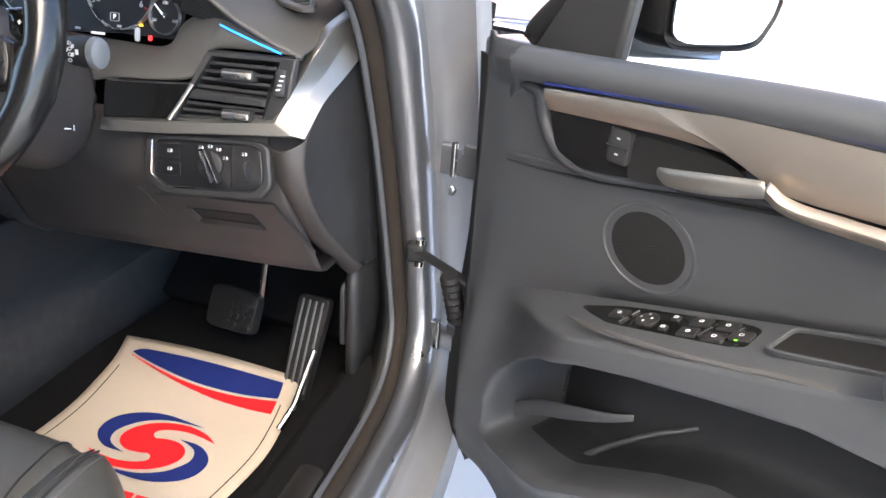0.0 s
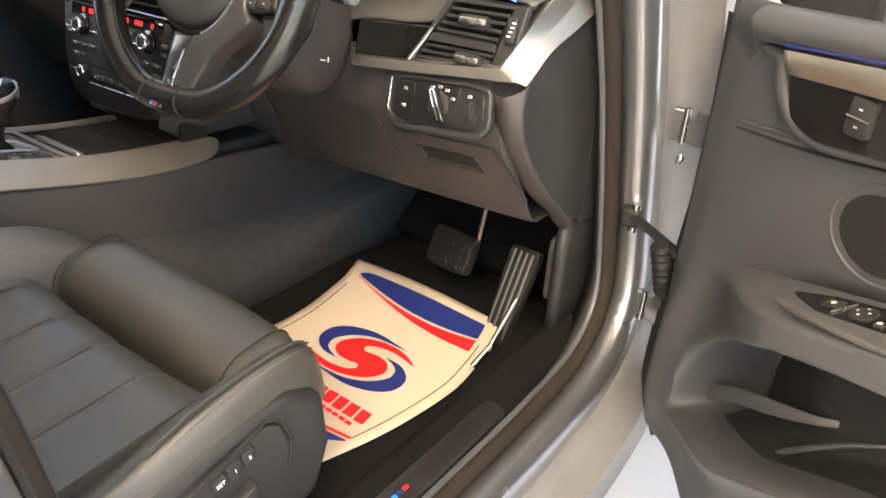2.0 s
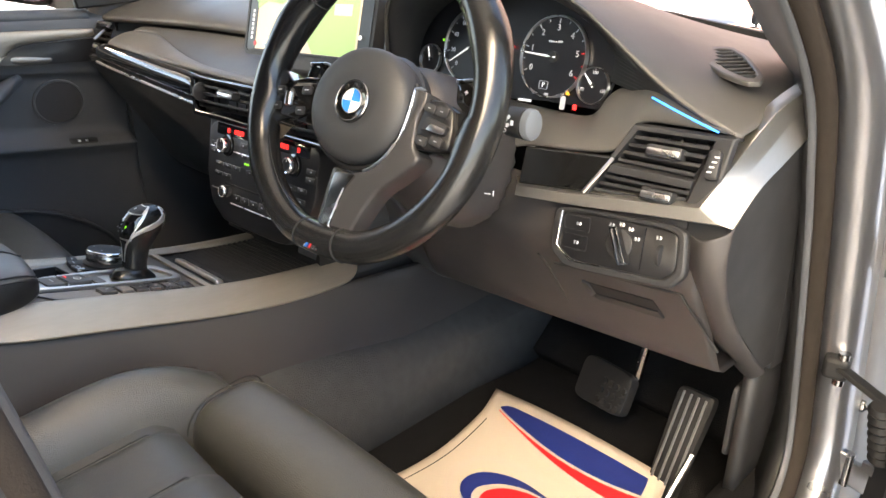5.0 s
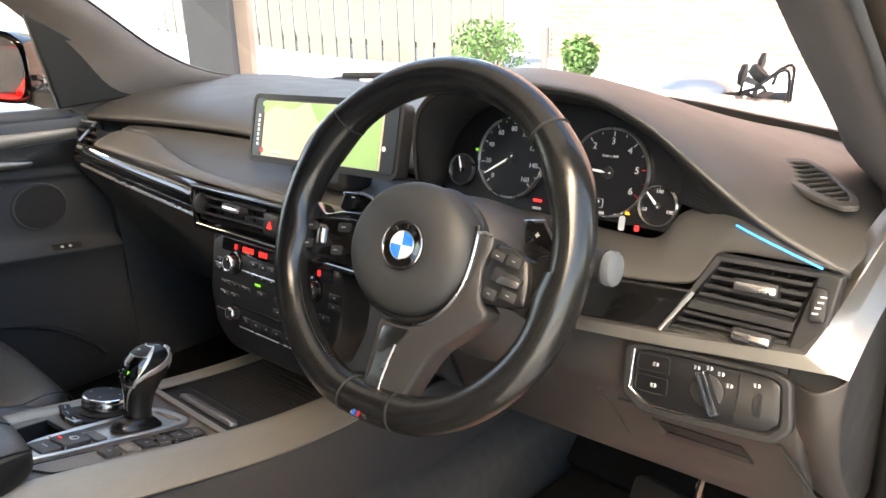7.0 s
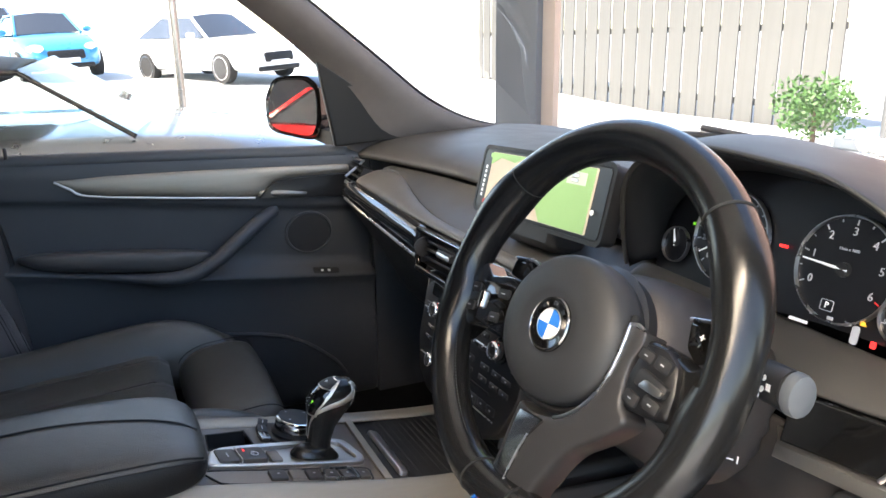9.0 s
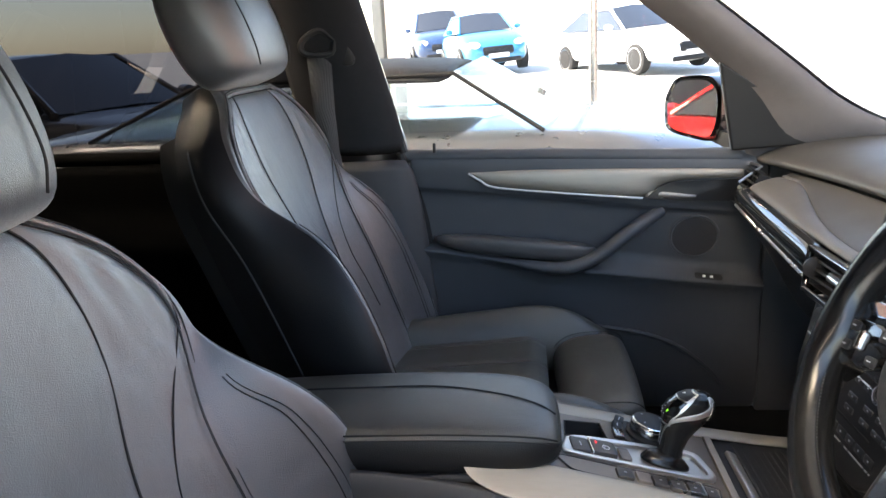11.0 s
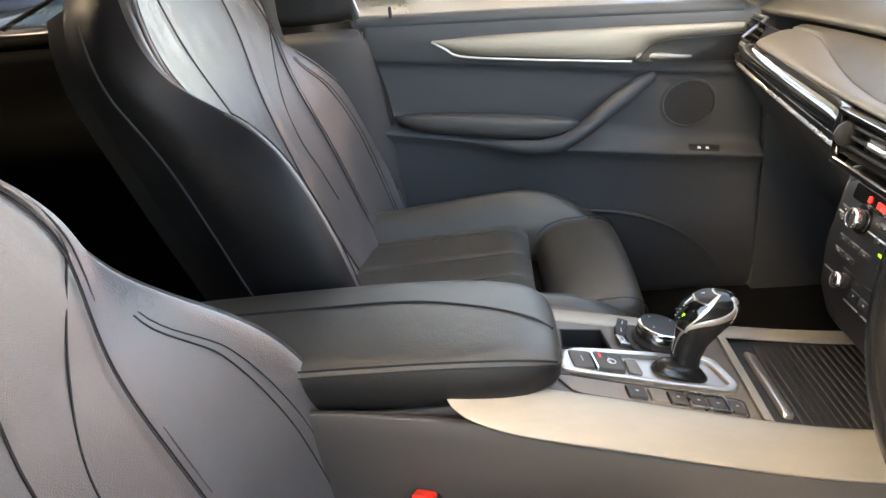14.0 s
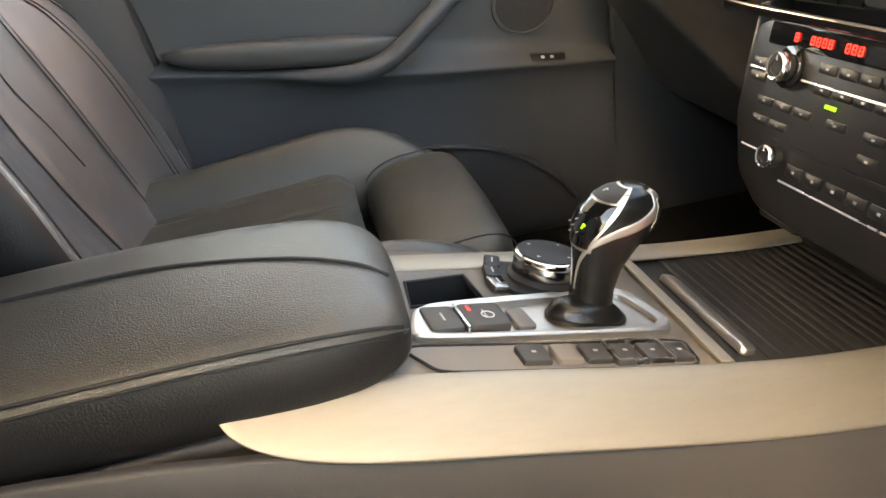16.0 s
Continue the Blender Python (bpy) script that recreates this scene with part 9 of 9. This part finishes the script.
def parked_car(name, label, paint, m, length=4.3, width=1.78, height=1.45, bonnet=0.95, soft=None, glassy=None, cabin=None, post=0.035):
    """A parked car facing +y in its own frame, standing on z 0 at its middle."""
    car = thing(name, label, "car")
    car.matrix_basis = m
    L, W, H = length / 2, width / 2, height
    ys = (-L, -L + 0.12, -L + 0.5, -0.5 * L, 0.0, 0.32 * L, 0.55 * L, L - 0.45, L - 0.12, L)
    zt = (0.62, 0.88, bonnet + 0.02, bonnet + 0.01, bonnet, bonnet, bonnet - 0.03, bonnet - 0.14, bonnet - 0.27, 0.50)
    wt = (0.80, 0.92, 0.98, 1.0, 1.0, 1.0, 0.99, 0.95, 0.86, 0.70)
    rings = []
    for y, z, k in zip(ys, zt, wt):
        w = W * k
        rings.append([V(-w * 0.93, y, 0.20), V(-w, y, 0.36), V(-w * 1.0, y, 0.60), V(-w * 0.96, y, z - 0.05), V(-w * 0.80, y, z), V(0, y, z + 0.03), V(w * 0.80, y, z), V(w * 0.96, y, z - 0.05), V(w * 1.0, y, 0.60), V(w, y, 0.36), V(w * 0.93, y, 0.20)])
    part("body", loft(rings), paint, car, sub=1)
    # cabin: posts, roof and glass
    y0, y1, y2, y3 = cabin or (0.36 * L, 0.05 * L, -0.45 * L, -0.80 * L)
    g = glassy or M_cglass
    zb = bonnet
    part("windscreen", sheet([[V(-W * 0.80, y0, zb), V(0, y0 + 0.10, zb + 0.02), V(W * 0.80, y0, zb)], [V(-W * 0.62, y1, H - 0.04), V(0, y1 + 0.06, H), V(W * 0.62, y1, H - 0.04)]]), g, car, "sloping windscreen")
    part("roof", loft([[V(-W * 0.66, y, z - 0.06), V(-W * 0.60, y, z), V(0, y, z + 0.03), V(W * 0.60, y, z), V(W * 0.66, y, z - 0.06)] for y, z in ((y1, H - 0.03), (y1 - 0.3, H), (y2, H - 0.02))], closed=False, cap=False), soft or paint, car, sub=1, solid=0.03)
    part("rear_window", sheet([[V(-W * 0.62, y2, H - 0.05), V(W * 0.62, y2, H - 0.05)], [V(-W * 0.78, y3, zb + 0.02), V(W * 0.78, y3, zb + 0.02)]]), g, car)
    for s in (1, -1):
        part("side_window", sheet([[V(s * W * 0.66, y1, H - 0.09), V(s * W * 0.66, y2, H - 0.09)], [V(s * W * 0.86, y0 - 0.06, zb), V(s * W * 0.86, y3, zb)]]), g, car, "side glass")
        part("windscreen_post", tube([V(s * W * 0.81, y0, zb - 0.01), V(s * W * 0.64, y1, H - 0.05), V(s * W * 0.64, y2, H - 0.05), V(s * W * 0.82, y3, zb)], post, 8), M_rubber if cabin else paint, car)
        if not cabin:
            part("door_mirror", lathe([(0.02, -0.07), (0.09, -0.04), (0.10, 0.03), (0.05, 0.07)], 14, pose(s * W * 1.06, y0 - 0.25, zb + 0.06, 90, 0, 0), sy=0.7), paint, car)
        part("headlight", slab(oval(0.17, 0.085, 20), 0.05, frame_of((s * W * 0.66, L - 0.16, 0.66), (1, -0.5 * s, 0), (0, -0.35, 1)), edge=0.02), M_lens, car, "clear headlight")
        part("door_line", tube([V(s * W * 1.0, 0.30 * L, 0.3), V(s * W * 1.0, 0.30 * L, zb - 0.06)], 0.006, 6), M_seam, car)
        for y in (0.62 * L, -0.62 * L):
            m0 = pose(s * (W - 0.10), y, 0.325, 0, 90 * s, 0)
            wh = part("wheel", lathe([(0.24, -0.10), (0.315, -0.09), (0.325, 0), (0.315, 0.10), (0.235, 0.115)], 28, m0), M_tyre, car, "black tyre")
            part("hub", lathe([(0.06, 0.09), (0.06, 0.108), (0.0004, 0.11)], 16, m0), M_silver, wh)
            part("rim", lathe([(0.235, 0.10), (0.245, 0.114), (0.225, 0.116), (0.215, 0.09)], 28, m0), M_silver, wh, "alloy wheel rim")
            for k in range(10):
                part("spoke", box(0.025, 0.17, 0.02, m0 @ pose(0, 0, 0.095, 0, 0, 36 * k) @ pose(0, 0.135, 0)), M_silver, wh)
    part("grille", slab(rrect(0.75, 0.20, 0.05), 0.05, frame_of((0, L + 0.005, 0.52), (-1, 0, 0), (0, -0.1, 1)), edge=0.01), M_rubber, car, "dark front grille")
    part("plate_bar", slab(rrect(0.50, 0.10, 0.01), 0.015, frame_of((0, L + 0.03, 0.40), (-1, 0, 0), (0, 0, 1))), M_white, car)
    part("lower_intake", slab(rrect(1.1, 0.10, 0.03), 0.05, frame_of((0, L - 0.005, 0.28), (-1, 0, 0), (0, 0, 1)), edge=0.01), M_rubber, car)
    return car


pale_glass = glass("pale_car_glass", (0.75, 0.82, 0.82))
parked_car("silver_convertible", "silver sports car parked beside, dark soft top", car_paint("silver_paint", (0.20, 0.205, 0.215), 0.7), pose(-2.75, -0.85, 0, 0, 0, -4), 4.2, 1.8, 1.26, 1.00, soft=M_rubber, glassy=pale_glass, cabin=(0.70, 0.34, -0.75, -1.2), post=0.009)
parked_car("white_saloon", "white saloon car parked on the forecourt", car_paint("white_paint", (0.75, 0.75, 0.74), 0.0), pose(-17.5, 2.3, 0.50, 0, 3, -62), 4.5, 1.8, 1.45, 0.95)
parked_car("blue_hatchback", "bright blue small hatchback on the forecourt", car_paint("blue_paint", (0.03, 0.22, 0.42), 0.3), pose(-19.5, -1.25, 0.58, 0, 3, -75), 3.8, 1.7, 1.45, 0.98)
parked_car("dark_blue_suv", "dark blue family car behind the others", car_paint("navy_paint", (0.02, 0.05, 0.12), 0.3), pose(-24.5, -2.9, 0.70, 0, 3, -80), 4.5, 1.85, 1.65, 1.05)
parked_car("red_hatchback", "bright red car inside the showroom", car_paint("red_paint", (0.60, 0.012, 0.012), 0.1), pose(-2.7, -7.4, 0, 0, 0, 25), 4.1, 1.78, 1.42, 0.95)
parked_car("black_saloon", "black saloon car in the dim showroom", car_paint("black_paint", (0.008, 0.008, 0.009), 0.2), pose(-5.6, -4.4, 0, 0, 0, -20), 4.5, 1.8, 1.42, 0.95)

# motorcycle ahead of the car
bike = thing("motorcycle", "dark naked motorcycle on its stand", "motorcycle")
BK = pose(-0.80, 2.95, 0, 0, 0, -78) @ Matrix.Scale(0.88, 4)
for y in (0.70, -0.70):
    wl = part("wheel", lathe([(0.24, -0.05), (0.30, -0.05), (0.315, 0), (0.30, 0.05), (0.24, 0.05)], 28, BK @ pose(0, y, 0.315, 0, 90, 0)), M_tyre, bike, "black motorcycle tyre")
    part("rim", lathe([(0.235, -0.03), (0.245, 0), (0.235, 0.03), (0.225, 0)], 28, BK @ pose(0, y, 0.315, 0, 90, 0)), M_silver, wl)
    part("disc", lathe([(0.13, 0.03), (0.13, 0.035), (0.06, 0.035)], 24, BK @ pose(0, y, 0.315, 0, 90, 0)), M_dsilver, wl)
for s in (1, -1):
    part("fork", tube([BK @ V(s * 0.09, 0.70, 0.315), BK @ V(s * 0.09, 0.50, 0.88)], 0.022, 10), M_dsilver, bike)
    part("handlebar", tube([BK @ V(0, 0.45, 0.88), BK @ V(s * 0.18, 0.44, 0.93), BK @ V(s * 0.36, 0.36, 0.93)], [0.012, 0.012, 0.017], 10), M_rubber, bike)
    part("mirror", lathe([(0.012, -0.012), (0.055, 0), (0.05, 0.02), (0.01, 0.03)], 16, BK @ pose(s * 0.30, 0.44, 1.03, 80, 0, 0)), M_rubber, bike)
    part("mirror_stem", tube([BK @ V(s * 0.26, 0.42, 0.93), BK @ V(s * 0.30, 0.44, 1.01)], 0.006, 6), M_rubber, bike)
part("headlight", lathe([(0.05, -0.10), (0.095, -0.03), (0.10, 0.02), (0.085, 0.035), (0.0004, 0.04)], 24, BK @ pose(0, 0.58, 0.82, -90, 0, 0)), M_rubber, bike)
part("tank", loft([[BK @ V(w * math.cos(t), y, z + h * math.sin(t)) for t in (2 * math.pi * k / 18 for k in range(18))] for y, z, w, h in ((0.36, 0.86, 0.06, 0.05), (0.28, 0.88, 0.14, 0.11), (0.08, 0.87, 0.15, 0.12), (-0.10, 0.82, 0.09, 0.07))]), car_paint("tank_paint", (0.32, 0.33, 0.33), 0.6), bike, "silver fuel tank", sub=1)
part("seat", loft([[BK @ V(w * math.cos(t), y, z + h * math.sin(t)) for t in (2 * math.pi * k / 14 for k in range(14))] for y, z, w, h in ((-0.05, 0.82, 0.07, 0.05), (-0.25, 0.80, 0.13, 0.05), (-0.55, 0.80, 0.10, 0.05), (-0.75, 0.82, 0.05, 0.03))]), M_leather, bike, sub=1)
for s in (1, -1):
    part("lever", tube([BK @ V(s * 0.30, 0.44, 0.95), BK @ V(s * 0.24, 0.52, 0.97), BK @ V(s * 0.14, 0.52, 0.94)], 0.008, 8), M_rubber, bike)
    part("brake_hose", tube(spline([BK @ V(s * 0.16, 0.46, 0.94), BK @ V(s * 0.12, 0.60, 1.04), BK @ V(s * 0.07, 0.62, 0.90), BK @ V(s * 0.09, 0.62, 0.60)], 16), 0.007, 8), M_rubber, bike)
part("dial", lathe([(0.05, -0.02), (0.055, 0.02), (0.05, 0.03), (0.0004, 0.028)], 20, BK @ pose(0.0, 0.46, 1.0, -40, 0, 0)), M_rubber, bike)
part("yoke", box(0.24, 0.07, 0.05, BK @ pose(0, 0.50, 0.88)), M_rubber, bike, bevel=0.01)
part("engine", box(0.30, 0.42, 0.36, BK @ pose(0, 0.12, 0.50)), M_dsilver, bike, bevel=0.05)
part("exhaust", tube([BK @ V(0.12, 0.30, 0.40), BK @ V(0.15, 0.1, 0.28), BK @ V(0.16, -0.4, 0.36), BK @ V(0.17, -0.85, 0.50)], [0.025, 0.03, 0.045, 0.05], 12), M_chrome, bike)
part("rear_arm", tube([BK @ V(0.08, 0.0, 0.42), BK @ V(0.08, -0.70, 0.315)], 0.025, 8), M_rubber, bike)
part("side_stand", tube([BK @ V(-0.08, 0.05, 0.30), BK @ V(-0.22, 0.02, 0.01)], 0.012, 8), M_rubber, bike)
